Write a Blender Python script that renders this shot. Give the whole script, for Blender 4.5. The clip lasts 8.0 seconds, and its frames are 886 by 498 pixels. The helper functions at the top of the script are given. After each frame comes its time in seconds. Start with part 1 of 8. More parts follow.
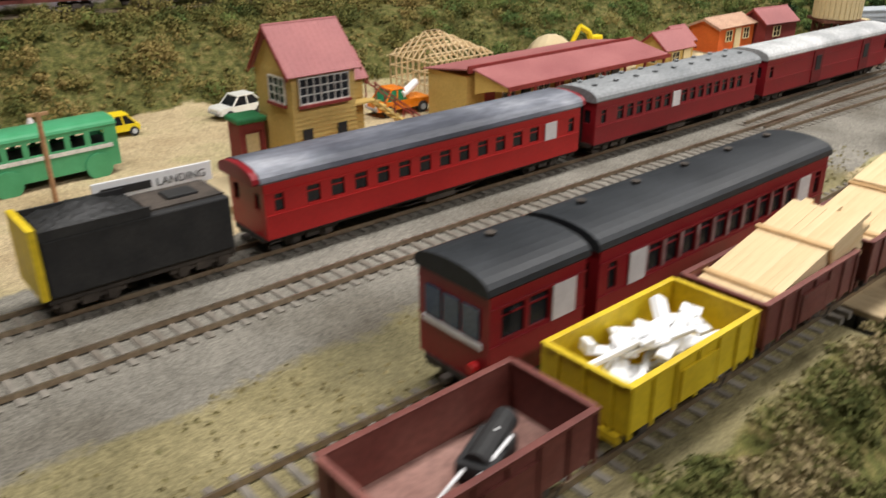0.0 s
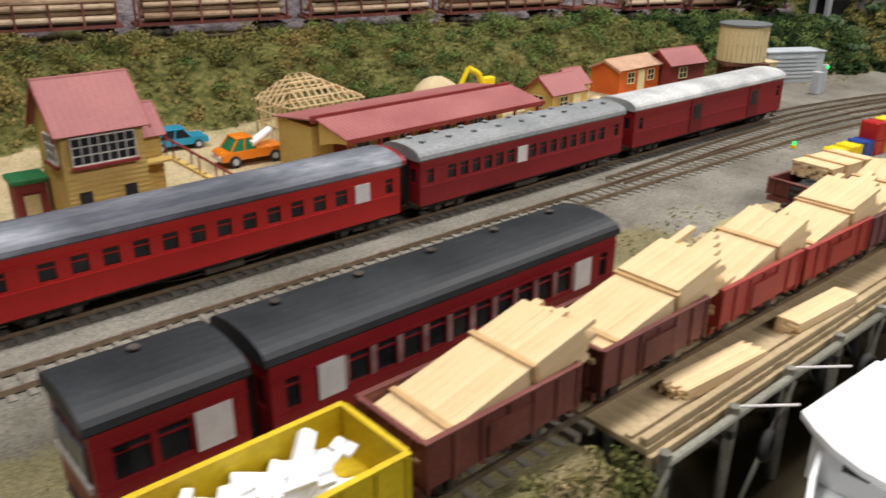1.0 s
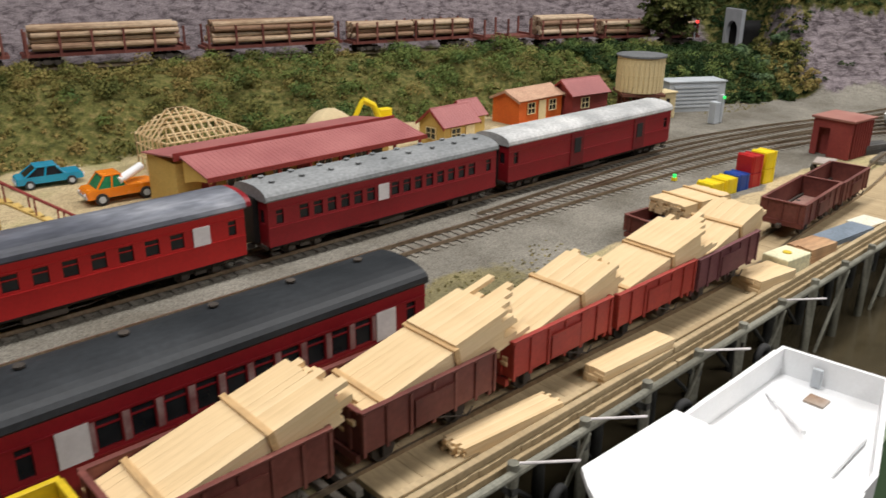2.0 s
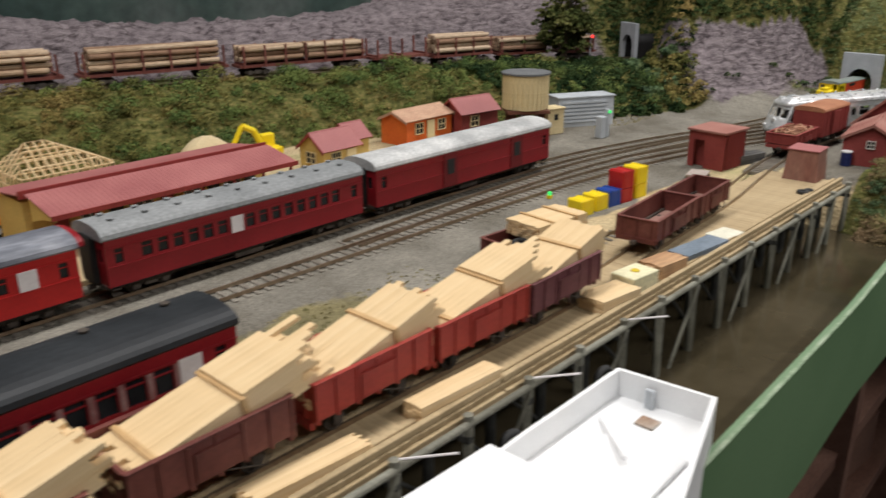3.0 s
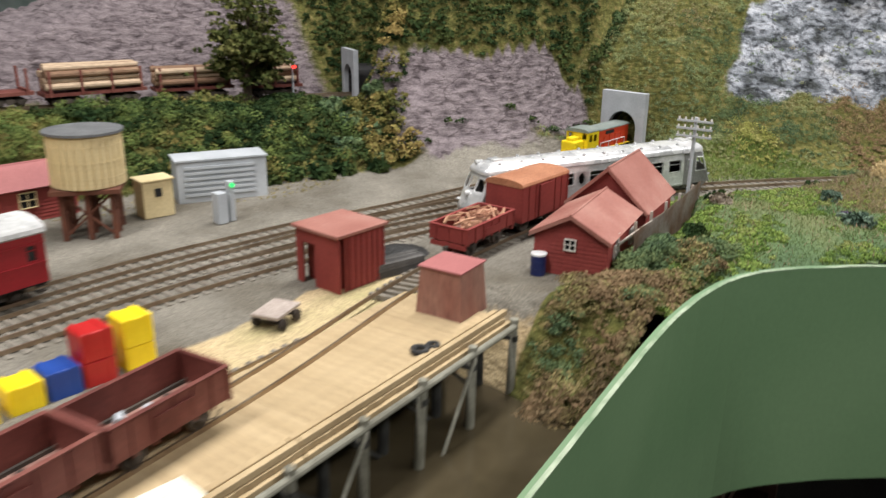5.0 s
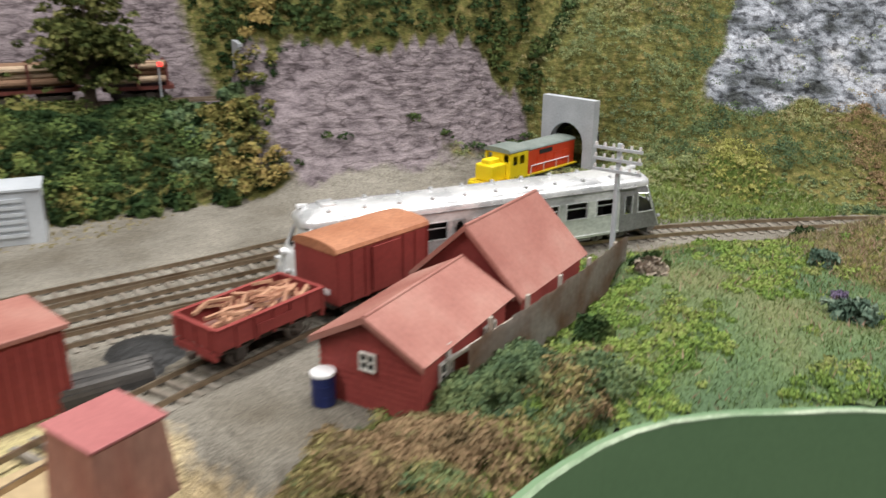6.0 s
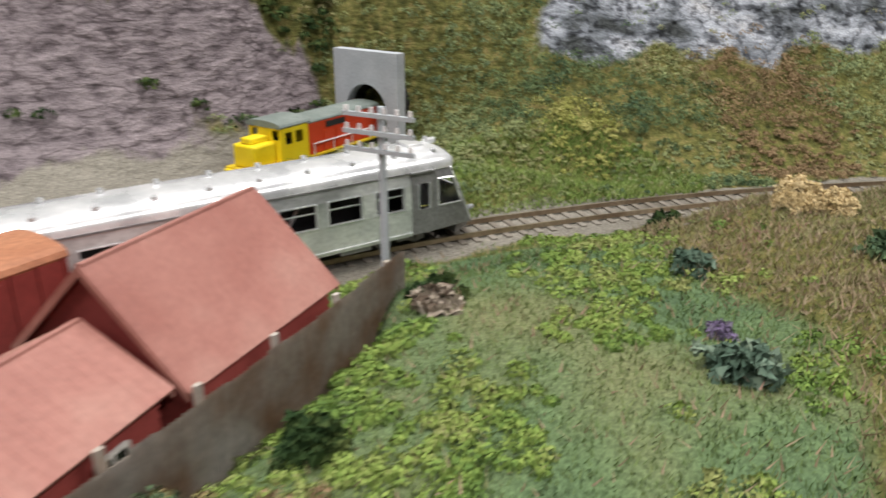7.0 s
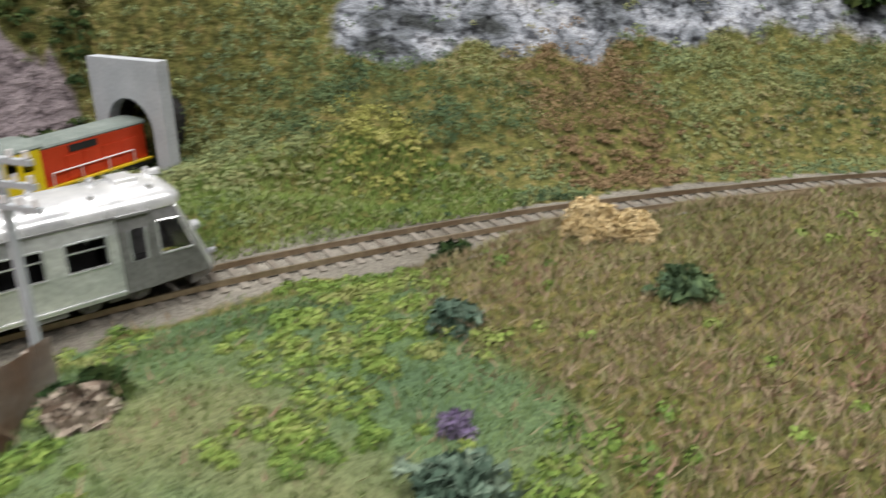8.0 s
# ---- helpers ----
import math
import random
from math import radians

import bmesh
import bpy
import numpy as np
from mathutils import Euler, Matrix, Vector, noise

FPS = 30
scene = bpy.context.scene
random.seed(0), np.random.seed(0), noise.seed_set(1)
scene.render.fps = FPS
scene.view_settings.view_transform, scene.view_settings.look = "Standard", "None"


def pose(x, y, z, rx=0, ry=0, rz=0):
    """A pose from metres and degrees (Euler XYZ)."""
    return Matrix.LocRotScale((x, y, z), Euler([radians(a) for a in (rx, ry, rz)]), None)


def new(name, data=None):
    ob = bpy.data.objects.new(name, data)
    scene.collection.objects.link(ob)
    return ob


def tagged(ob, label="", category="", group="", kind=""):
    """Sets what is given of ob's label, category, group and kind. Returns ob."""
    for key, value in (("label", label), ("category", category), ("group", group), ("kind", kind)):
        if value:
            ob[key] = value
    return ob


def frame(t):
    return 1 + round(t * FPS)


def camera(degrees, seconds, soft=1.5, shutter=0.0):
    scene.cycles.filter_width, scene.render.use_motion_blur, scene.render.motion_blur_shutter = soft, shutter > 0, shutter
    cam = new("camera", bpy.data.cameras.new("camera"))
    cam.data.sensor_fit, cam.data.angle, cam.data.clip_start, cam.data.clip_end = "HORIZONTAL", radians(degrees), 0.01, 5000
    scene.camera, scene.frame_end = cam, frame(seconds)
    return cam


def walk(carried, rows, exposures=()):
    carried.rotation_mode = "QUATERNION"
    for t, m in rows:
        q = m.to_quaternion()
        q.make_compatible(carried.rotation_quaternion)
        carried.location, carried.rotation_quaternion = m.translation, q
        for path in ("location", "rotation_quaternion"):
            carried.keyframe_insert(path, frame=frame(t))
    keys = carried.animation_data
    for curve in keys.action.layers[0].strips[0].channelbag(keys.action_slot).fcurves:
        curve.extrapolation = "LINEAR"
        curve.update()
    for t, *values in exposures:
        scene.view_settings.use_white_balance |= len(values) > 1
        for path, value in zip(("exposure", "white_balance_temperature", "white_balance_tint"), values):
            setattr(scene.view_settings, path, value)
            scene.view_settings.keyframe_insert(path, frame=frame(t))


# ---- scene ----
cam = camera(58.2, 8.0, shutter=0.45)
METRES, EYE, TILT, LEAN, TURN = 1.25, 0.18, 0.0, 0.0, -40.4
ROWS = [
    (0.0, 0.0, 0.0, 0.0, -0.2, -24.02, 0.45),
    (0.5, 0.0513, 0.0242, 0.007, 0.81, -23.05, -0.16),
    (1.0, 0.0934, 0.0406, 0.0093, -0.77, -22.51, -0.15),
    (1.5, 0.1318, 0.0442, 0.0136, -1.72, -21.65, -0.56),
    (3.0, 0.2043, 0.0537, 0.0226, -7.73, -20.11, 0.35),
    (3.5, 0.254, 0.0565, 0.0233, -10.1, -19.32, 0.11),
    (4.0, 0.3039, 0.0935, 0.0191, -13.39, -18.86, -0.59),
    (4.5, 0.3739, 0.1903, 0.0154, -16.81, -18.78, -0.9),
    (6.0, 0.6114, 0.4094, 0.0012, -13.11, -19.67, -0.46),
    (6.5, 0.6613, 0.4768, -0.013, -17.19, -20.77, -0.34),
    (7.0, 0.7027, 0.5215, -0.0289, -22.14, -21.58, 0.02),
    (7.5, 0.7372, 0.5413, -0.0348, -25.61, -21.83, 0.08),
    (8.0, 0.7735, 0.5516, -0.0341, -29.85, -21.85, 0.42),
]
walk(cam, [(t, pose(0, 0, EYE, TILT, LEAN, TURN) @ pose(METRES * x, METRES * y, METRES * z, 90 + pitch, roll, yaw)) for t, x, y, z, yaw, pitch, roll in ROWS],
     exposures=((0.0, 0.0), (1.0, -0.05), (2.0, -0.25), (3.0, -0.40), (3.5, -0.35), (4.5, 0.10), (6.0, 0.15), (7.0, 0.0), (8.0, 0.02)))

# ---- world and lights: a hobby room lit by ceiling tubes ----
world = bpy.data.worlds.new("world")
scene.world = world
world.use_nodes = True
world.node_tree.nodes["Background"].inputs["Color"].default_value = (0.75, 0.8, 0.9, 1)
world.node_tree.nodes["Background"].inputs["Strength"].default_value = 0.1


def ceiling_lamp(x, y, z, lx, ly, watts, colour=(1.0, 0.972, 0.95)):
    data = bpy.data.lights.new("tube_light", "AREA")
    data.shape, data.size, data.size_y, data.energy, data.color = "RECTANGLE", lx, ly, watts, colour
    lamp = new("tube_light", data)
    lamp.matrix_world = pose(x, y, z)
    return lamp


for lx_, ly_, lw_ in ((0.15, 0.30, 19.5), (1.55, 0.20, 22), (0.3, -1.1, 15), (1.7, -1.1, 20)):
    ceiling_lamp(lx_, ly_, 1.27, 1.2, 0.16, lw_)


# ---- materials ----
def ramp_pos(node, stops):
    els = node.color_ramp.elements
    els[0].position, els[0].color = stops[0][0], (*stops[0][1], 1)
    els[1].position, els[1].color = stops[1][0], (*stops[1][1], 1)
    for p, c in stops[2:]:
        e = els.new(p)
        e.color = (*c, 1)


def mat(name, colours, rough=0.6, metal=0.0, scale=60, fine=600, bump=0.15, mix=0.25, island=0.0, rand=0.0, stretch=(1, 1, 1), spec=0.4, dist=0.0006, coat=0.0):
    """Colours: two or more tints blended by a broad noise; a fine noise adds grain and relief."""
    m = bpy.data.materials.new(name)
    m.use_nodes = True
    nt = m.node_tree
    N, L = nt.nodes, nt.links
    b = N["Principled BSDF"]
    b.inputs["Roughness"].default_value, b.inputs["Metallic"].default_value = rough, metal
    b.inputs["Specular IOR Level"].default_value = spec
    b.inputs["Coat Weight"].default_value = coat
    tc, mp = N.new("ShaderNodeTexCoord"), N.new("ShaderNodeMapping")
    mp.inputs["Scale"].default_value = stretch
    L.new(tc.outputs["Object"], mp.inputs["Vector"])
    n1, n2 = N.new("ShaderNodeTexNoise"), N.new("ShaderNodeTexNoise")
    n1.inputs["Scale"].default_value, n2.inputs["Scale"].default_value = scale, fine
    n1.inputs["Detail"].default_value, n2.inputs["Detail"].default_value = 4, 3
    L.new(mp.outputs[0], n1.inputs["Vector"]), L.new(mp.outputs[0], n2.inputs["Vector"])
    r = N.new("ShaderNodeValToRGB")
    n = len(colours)
    ramp_pos(r, [(0.32 + 0.36 * i / max(1, n - 1), c) for i, c in enumerate(colours)] if n > 1 else [(0.3, colours[0]), (0.7, colours[0])])
    fac = n1.outputs["Fac"]
    if island or rand:
        src = N.new("ShaderNodeNewGeometry").outputs["Random Per Island"] if island else N.new("ShaderNodeObjectInfo").outputs["Random"]
        ma = N.new("ShaderNodeMath")
        ma.operation = "MULTIPLY_ADD"
        ma.inputs[1].default_value = island or rand
        L.new(src, ma.inputs[0]), L.new(fac, ma.inputs[2])
        sub = N.new("ShaderNodeMath")
        sub.operation = "SUBTRACT"
        sub.inputs[1].default_value = (island or rand) / 2
        L.new(ma.outputs[0], sub.inputs[0])
        fac = sub.outputs[0]
    L.new(fac, r.inputs["Fac"])
    hsv = N.new("ShaderNodeHueSaturation")
    mr = N.new("ShaderNodeMapRange")
    mr.inputs[1].default_value, mr.inputs[2].default_value = 0.25, 0.75
    mr.inputs[3].default_value, mr.inputs[4].default_value = 1 - mix, 1 + mix
    L.new(n2.outputs["Fac"], mr.inputs[0])
    L.new(mr.outputs[0], hsv.inputs["Value"]), L.new(r.outputs["Color"], hsv.inputs["Color"])
    L.new(hsv.outputs["Color"], b.inputs["Base Color"])
    if bump:
        bp = N.new("ShaderNodeBump")
        bp.inputs["Strength"].default_value, bp.inputs["Distance"].default_value = bump, dist
        L.new(n2.outputs["Fac"], bp.inputs["Height"]), L.new(bp.outputs[0], b.inputs["Normal"])
    rr = N.new("ShaderNodeMapRange")
    rr.inputs[3].default_value, rr.inputs[4].default_value = max(0.02, rough - 0.12), min(1, rough + 0.12)
    L.new(n1.outputs["Fac"], rr.inputs[0]), L.new(rr.outputs[0], b.inputs["Roughness"])
    return m


def shade(c, k):
    return tuple(min(1, v * k) for v in c)


M = {}
M["ballast"] = mat("grey_ballast", [(0.17, 0.155, 0.13), (0.25, 0.235, 0.20), (0.33, 0.31, 0.26)], 0.95, scale=9, fine=700, bump=0.8, mix=0.45, dist=0.001)
M["sand"] = mat("tan_sand", [(0.46, 0.35, 0.20), (0.56, 0.45, 0.27), (0.62, 0.52, 0.34)], 0.95, scale=14, fine=900, bump=0.4, mix=0.15)
M["bank"] = mat("planted_bank", [(0.10, 0.11, 0.035), (0.17, 0.15, 0.05), (0.22, 0.17, 0.07)], 0.95, scale=30, fine=350, bump=0.8, mix=0.4, dist=0.002)
M["rail"] = mat("rail_steel", [(0.30, 0.22, 0.15), (0.42, 0.34, 0.25)], 0.35, 0.85, 40, 500, 0.1)
M["sleeper"] = mat("sleeper_wood", [(0.145, 0.125, 0.10), (0.205, 0.185, 0.155)], 0.9, rand=0.4, fine=900, stretch=(1, 0.2, 1))
M["red"] = mat("carriage_red", [(0.215, 0.008, 0.014), (0.27, 0.011, 0.017)], 0.42, scale=30, fine=500, bump=0.04, mix=0.12, spec=0.5)
M["bright_red"] = mat("bright_red_paint", [(0.39, 0.010, 0.012), (0.46, 0.015, 0.014)], 0.42, scale=30, fine=500, bump=0.04, mix=0.10, spec=0.5)
M["dark_red"] = mat("dark_red_trim", [(0.12, 0.008, 0.012), (0.17, 0.012, 0.015)], 0.5)
M["black_roof"] = mat("black_roof", [(0.014, 0.016, 0.019), (0.027, 0.030, 0.034)], 0.55, scale=25, fine=400, bump=0.1, spec=0.32)
M["grey_roof"] = mat("grey_roof", [(0.19, 0.20, 0.205), (0.26, 0.27, 0.275)], 0.65, scale=25, fine=400, bump=0.1)
M["white_roof"] = mat("worn_white_roof", [(0.33, 0.335, 0.335), (0.47, 0.475, 0.47), (0.60, 0.60, 0.585)], 0.6, scale=28, fine=350, bump=0.1)
M["smear_roof"] = mat("filler_smeared_roof", [(0.035, 0.038, 0.048), (0.075, 0.08, 0.10), (0.17, 0.18, 0.21), (0.48, 0.49, 0.53)], 0.5, scale=22, fine=300, bump=0.15, stretch=(0.35, 1, 1))
M["black"] = mat("matt_black", [(0.012, 0.012, 0.013), (0.026, 0.025, 0.024)], 0.7)
M["coal"] = mat("coal", [(0.012, 0.012, 0.012), (0.03, 0.03, 0.03)], 0.55, fine=300, bump=0.8, dist=0.002)
M["soot"] = mat("grimy_underframe", [(0.03, 0.024, 0.02), (0.075, 0.06, 0.048)], 0.85, rand=0.3)
# near-black for floors, seats and bores: the shade indoors is painted into the colour
M["shaded_interior"] = mat("interior_shade_black", [(0.010, 0.010, 0.011), (0.018, 0.016, 0.016)], 0.6)
M["silver"] = mat("brushed_bare_metal", [(0.36, 0.375, 0.38), (0.58, 0.60, 0.60), (0.84, 0.85, 0.85)], 0.32, 0.5, 34, 500, 0.12, 0.18, stretch=(0.6, 1, 1))
M["silver_dark"] = mat("primer_grey_metal", [(0.17, 0.17, 0.17), (0.27, 0.27, 0.27)], 0.42, 0.35, 40, 500, 0.1)
M["silver_light"] = mat("polished_metal_roof", [(0.44, 0.455, 0.47), (0.74, 0.75, 0.76), (0.92, 0.92, 0.92)], 0.28, 0.5, 36, 400, 0.12, 0.08)
M["white"] = mat("white_plastic", [(0.78, 0.79, 0.80), (0.84, 0.84, 0.84)], 0.45, scale=20, mix=0.03, bump=0.03)
M["pane_white"] = mat("white_paper_panel", [(0.62, 0.58, 0.58), (0.74, 0.70, 0.70)], 0.7, scale=90, mix=0.06)
# dull pink to pinkish grey, for the strips between coach windows
M["pink_pillar"] = mat("pinkish_grey_pillar", [(0.20, 0.075, 0.075), (0.34, 0.22, 0.21)], 0.7, scale=120, fine=600, mix=0.2)
M["wagon_brown"] = mat("oxide_brown", [(0.105, 0.026, 0.020), (0.15, 0.042, 0.032), (0.19, 0.065, 0.05)], 0.62, scale=40, fine=450, bump=0.1, mix=0.2, rand=0.3)
M["wagon_red"] = mat("oxide_red", [(0.28, 0.03, 0.022), (0.36, 0.045, 0.03)], 0.6, scale=45, fine=450, bump=0.1, mix=0.18)
M["wagon_purple"] = mat("faded_purple_brown", [(0.12, 0.035, 0.042), (0.17, 0.065, 0.07)], 0.65, scale=45, fine=450, bump=0.1, mix=0.2)
M["wagon_floor"] = mat("worn_wagon_floor", [(0.20, 0.10, 0.08), (0.30, 0.17, 0.14)], 0.8, scale=50)
M["yellow"] = mat("wagon_yellow", [(0.55, 0.38, 0.012), (0.68, 0.50, 0.02)], 0.5, scale=35, fine=400, bump=0.06, mix=0.14)
M["yellow_bright"] = mat("bright_yellow", [(0.78, 0.56, 0.01), (0.85, 0.66, 0.02)], 0.4, mix=0.06)
M["blue"] = mat("blue_paint", [(0.012, 0.05, 0.26), (0.02, 0.07, 0.32)], 0.4, mix=0.06)
M["navy"] = mat("navy_paint", [(0.012, 0.02, 0.09), (0.02, 0.03, 0.12)], 0.4, mix=0.06)
M["timber"] = mat("pale_stripwood", [(0.64, 0.46, 0.25), (0.69, 0.51, 0.29), (0.73, 0.56, 0.34)], 0.8, scale=60, fine=500, bump=0.08, mix=0.06, rand=0.20, stretch=(0.15, 1, 1))
M["timber_dark"] = mat("brown_stripwood", [(0.36, 0.20, 0.10), (0.5, 0.31, 0.17)], 0.75, rand=0.4, stretch=(0.15, 1, 1))
M["band"] = mat("timber_batten", [(0.48, 0.30, 0.13), (0.58, 0.38, 0.19)], 0.75, stretch=(1, 0.2, 1))
M["rusty_scrap"] = mat("rust_brown_offcut", [(0.30, 0.14, 0.085), (0.43, 0.24, 0.15)], 0.8, rand=0.5)
M["deck"] = mat("wharf_planks", [(0.32, 0.235, 0.13), (0.39, 0.295, 0.17), (0.45, 0.345, 0.205)], 0.9, scale=24, fine=500, bump=0.25, mix=0.16, rand=0.16, stretch=(1, 0.3, 1))
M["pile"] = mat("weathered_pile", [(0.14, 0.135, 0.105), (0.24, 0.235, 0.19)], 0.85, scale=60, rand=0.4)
M["tar_sleeper"] = mat("tarred_grey_sleeper", [(0.05, 0.048, 0.046), (0.11, 0.105, 0.10)], 0.85, scale=60, rand=0.4)
# darker copy of the pile wood: shade under the deck put into the colour
M["pile_shaded"] = mat("shaded_pile", [(0.02, 0.02, 0.018), (0.05, 0.05, 0.045)], 0.85, scale=60)
M["wall_yellow"] = mat("buff_weatherboard", [(0.52, 0.35, 0.10), (0.61, 0.43, 0.14)], 0.75, scale=30, fine=500, mix=0.10)
M["cream"] = mat("cream_paint", [(0.60, 0.48, 0.26), (0.70, 0.58, 0.34)], 0.75, scale=25, fine=400, mix=0.10)
M["roof_red"] = mat("faded_red_iron_roof", [(0.30, 0.098, 0.098), (0.37, 0.135, 0.13)], 0.6, scale=25, fine=500, mix=0.10)
M["trim_red"] = mat("red_brown_trim", [(0.20, 0.025, 0.022), (0.26, 0.035, 0.03)], 0.6)
M["shed_red"] = mat("red_weatherboard", [(0.21, 0.032, 0.028), (0.27, 0.05, 0.042)], 0.7, scale=40, fine=450, mix=0.12)
M["shed_roof"] = mat("salmon_iron_roof", [(0.275, 0.108, 0.086), (0.325, 0.143, 0.115), (0.37, 0.195, 0.158)], 0.62, scale=28, fine=450, mix=0.10)
M["orange"] = mat("orange_paint", [(0.60, 0.11, 0.018), (0.68, 0.15, 0.025)], 0.6, scale=40, mix=0.10)
M["orange_car"] = mat("orange_enamel", [(0.80, 0.20, 0.006), (0.85, 0.24, 0.01)], 0.25, mix=0.05, spec=0.6, coat=0.4, bump=0)
M["loco_red"] = mat("loco_orange_red", [(0.52, 0.045, 0.012), (0.60, 0.06, 0.02)], 0.45, mix=0.1)
M["glass"] = mat("dark_glazing", [(0.008, 0.009, 0.011), (0.022, 0.024, 0.027)], 0.18, mix=0.05, bump=0, spec=0.4)
M["white_frame"] = mat("white_joinery", [(0.62, 0.60, 0.55), (0.72, 0.70, 0.65)], 0.6)
M["green_bus"] = mat("bus_green", [(0.06, 0.30, 0.13), (0.08, 0.36, 0.17)], 0.35, mix=0.06, coat=0.2)
M["green_dark"] = mat("dark_green_paint", [(0.02, 0.14, 0.05), (0.03, 0.2, 0.07)], 0.5)
M["car_blue"] = mat("turquoise_enamel", [(0.01, 0.24, 0.40), (0.015, 0.29, 0.46)], 0.22, mix=0.04, coat=0.4, bump=0)
M["car_white"] = mat("white_enamel", [(0.75, 0.74, 0.68), (0.8, 0.8, 0.75)], 0.25, mix=0.04, coat=0.4, bump=0)
M["tyre"] = mat("tyre_rubber", [(0.02, 0.02, 0.02), (0.04, 0.04, 0.04)], 0.8)
M["grey_metal"] = mat("grey_sheet_metal", [(0.40, 0.43, 0.46), (0.50, 0.53, 0.56)], 0.5, scale=30, mix=0.08)
M["concrete"] = mat("pale_concrete", [(0.36, 0.38, 0.41), (0.46, 0.48, 0.51)], 0.85, scale=40, mix=0.12)
M["fascia"] = mat("green_fascia_paint", [(0.112, 0.202, 0.10), (0.135, 0.228, 0.117)], 0.5, scale=8, fine=300, mix=0.05, bump=0.05)
M["raw_edge"] = mat("bare_board_edge", [(0.15, 0.23, 0.13), (0.36, 0.42, 0.31)], 0.8, scale=60)
M["rust_fence"] = mat("rusty_iron_fence", [(0.27, 0.17, 0.11), (0.38, 0.33, 0.28), (0.47, 0.45, 0.42)], 0.75, scale=40, fine=300, mix=0.2)
M["log"] = mat("barked_log", [(0.22, 0.13, 0.08), (0.36, 0.25, 0.16), (0.48, 0.36, 0.25)], 0.85, rand=0.7, fine=500, bump=0.4, stretch=(0.3, 1, 1))
M["room"] = mat("room_wall_paint", [(0.17, 0.17, 0.16), (0.20, 0.20, 0.19)], 0.9, scale=3, fine=60, mix=0.03)
M["room_floor"] = mat("room_carpet", [(0.10, 0.095, 0.09), (0.14, 0.13, 0.12)], 0.95, scale=5, fine=200)
M["grey_panel"] = mat("grey_hardboard", [(0.36, 0.37, 0.35), (0.45, 0.46, 0.44)], 0.8, scale=6, fine=200, mix=0.06)
M["shelf_wood"] = mat("dark_shelf_wood", [(0.10, 0.048, 0.034), (0.15, 0.080, 0.058)], 0.6, stretch=(0.2, 1, 1))


# ---- mesh helpers ----
def mesh_ob(name, bm, material, smooth=False):
    me = bpy.data.meshes.new(name)
    bm.normal_update()
    bm.to_mesh(me)
    bm.free()
    me.materials.append(material)
    if smooth:
        me.polygons.foreach_set("use_smooth", [True] * len(me.polygons))
    return new(name, me)


def part(name, bm, material, parent, label="", smooth=False):
    ob = mesh_ob(name, bm, M[material] if isinstance(material, str) else material, smooth)
    ob.parent = parent
    if label:
        ob["label"] = label
    return ob


def thing(name, label, category, group="", kind=""):
    ob = new(name)
    ob.empty_display_size = 0.01
    return tagged(ob, label, category, group, kind)


def place(ob, x, y, z=0.0, rz=0.0, rx=0.0, ry=0.0):
    ob.matrix_basis = pose(x, y, z, rx, ry, rz)
    return ob


def box(bm, x0, x1, y0, y1, z0, z1, bev=0.0, m=None):
    vs = [bm.verts.new((x, y, z)) for x in (x0, x1) for y in (y0, y1) for z in (z0, z1)]
    fs = [bm.faces.new([vs[i] for i in f]) for f in ((0, 1, 3, 2), (4, 6, 7, 5), (0, 4, 5, 1), (2, 3, 7, 6), (0, 2, 6, 4), (1, 5, 7, 3))]
    if bev:
        es = list({e for f in fs for e in f.edges})
        r = bmesh.ops.bevel(bm, geom=es, offset=bev, segments=2, affect="EDGES", profile=0.5)
        vs = list({v for f in r["faces"] for v in f.verts} | {v for v in vs if v.is_valid})
    if m is not None:
        bmesh.ops.transform(bm, matrix=m, verts=[v for v in vs if v.is_valid])
    return bm


def B(*dims, bev=0.0):
    return box(bmesh.new(), *dims, bev=bev)


def cyl(bm, r, z0, z1, seg=16, r2=None, m=None, x=0.0, y=0.0):
    r2 = r if r2 is None else r2
    lo = [bm.verts.new((x + r * math.cos(a), y + r * math.sin(a), z0)) for a in [2 * math.pi * i / seg for i in range(seg)]]
    hi = [bm.verts.new((x + r2 * math.cos(a), y + r2 * math.sin(a), z1)) for a in [2 * math.pi * i / seg for i in range(seg)]]
    for i in range(seg):
        j = (i + 1) % seg
        bm.faces.new((lo[i], lo[j], hi[j], hi[i]))
    bm.faces.new(lo[::-1])
    bm.faces.new(hi)
    if m is not None:
        bmesh.ops.transform(bm, matrix=m, verts=lo + hi)
    return bm


def rod(bm, a, b, r, seg=8):
    a, b = Vector(a), Vector(b)
    d = b - a
    q = d.to_track_quat("Z", "Y").to_matrix().to_4x4()
    return cyl(bm, r, 0, d.length, seg, m=Matrix.Translation(a) @ q)


def extrude_x(bm, profile, x0, x1, cap=True):
    """A closed profile of (y, z) pulled from x0 to x1."""
    a = [bm.verts.new((x0, y, z)) for y, z in profile]
    b = [bm.verts.new((x1, y, z)) for y, z in profile]
    n = len(profile)
    for i in range(n):
        j = (i + 1) % n
        bm.faces.new((a[i], a[j], b[j], b[i]))
    if cap:
        bm.faces.new(a[::-1])
        bm.faces.new(b)
    bmesh.ops.recalc_face_normals(bm, faces=bm.faces)
    return bm


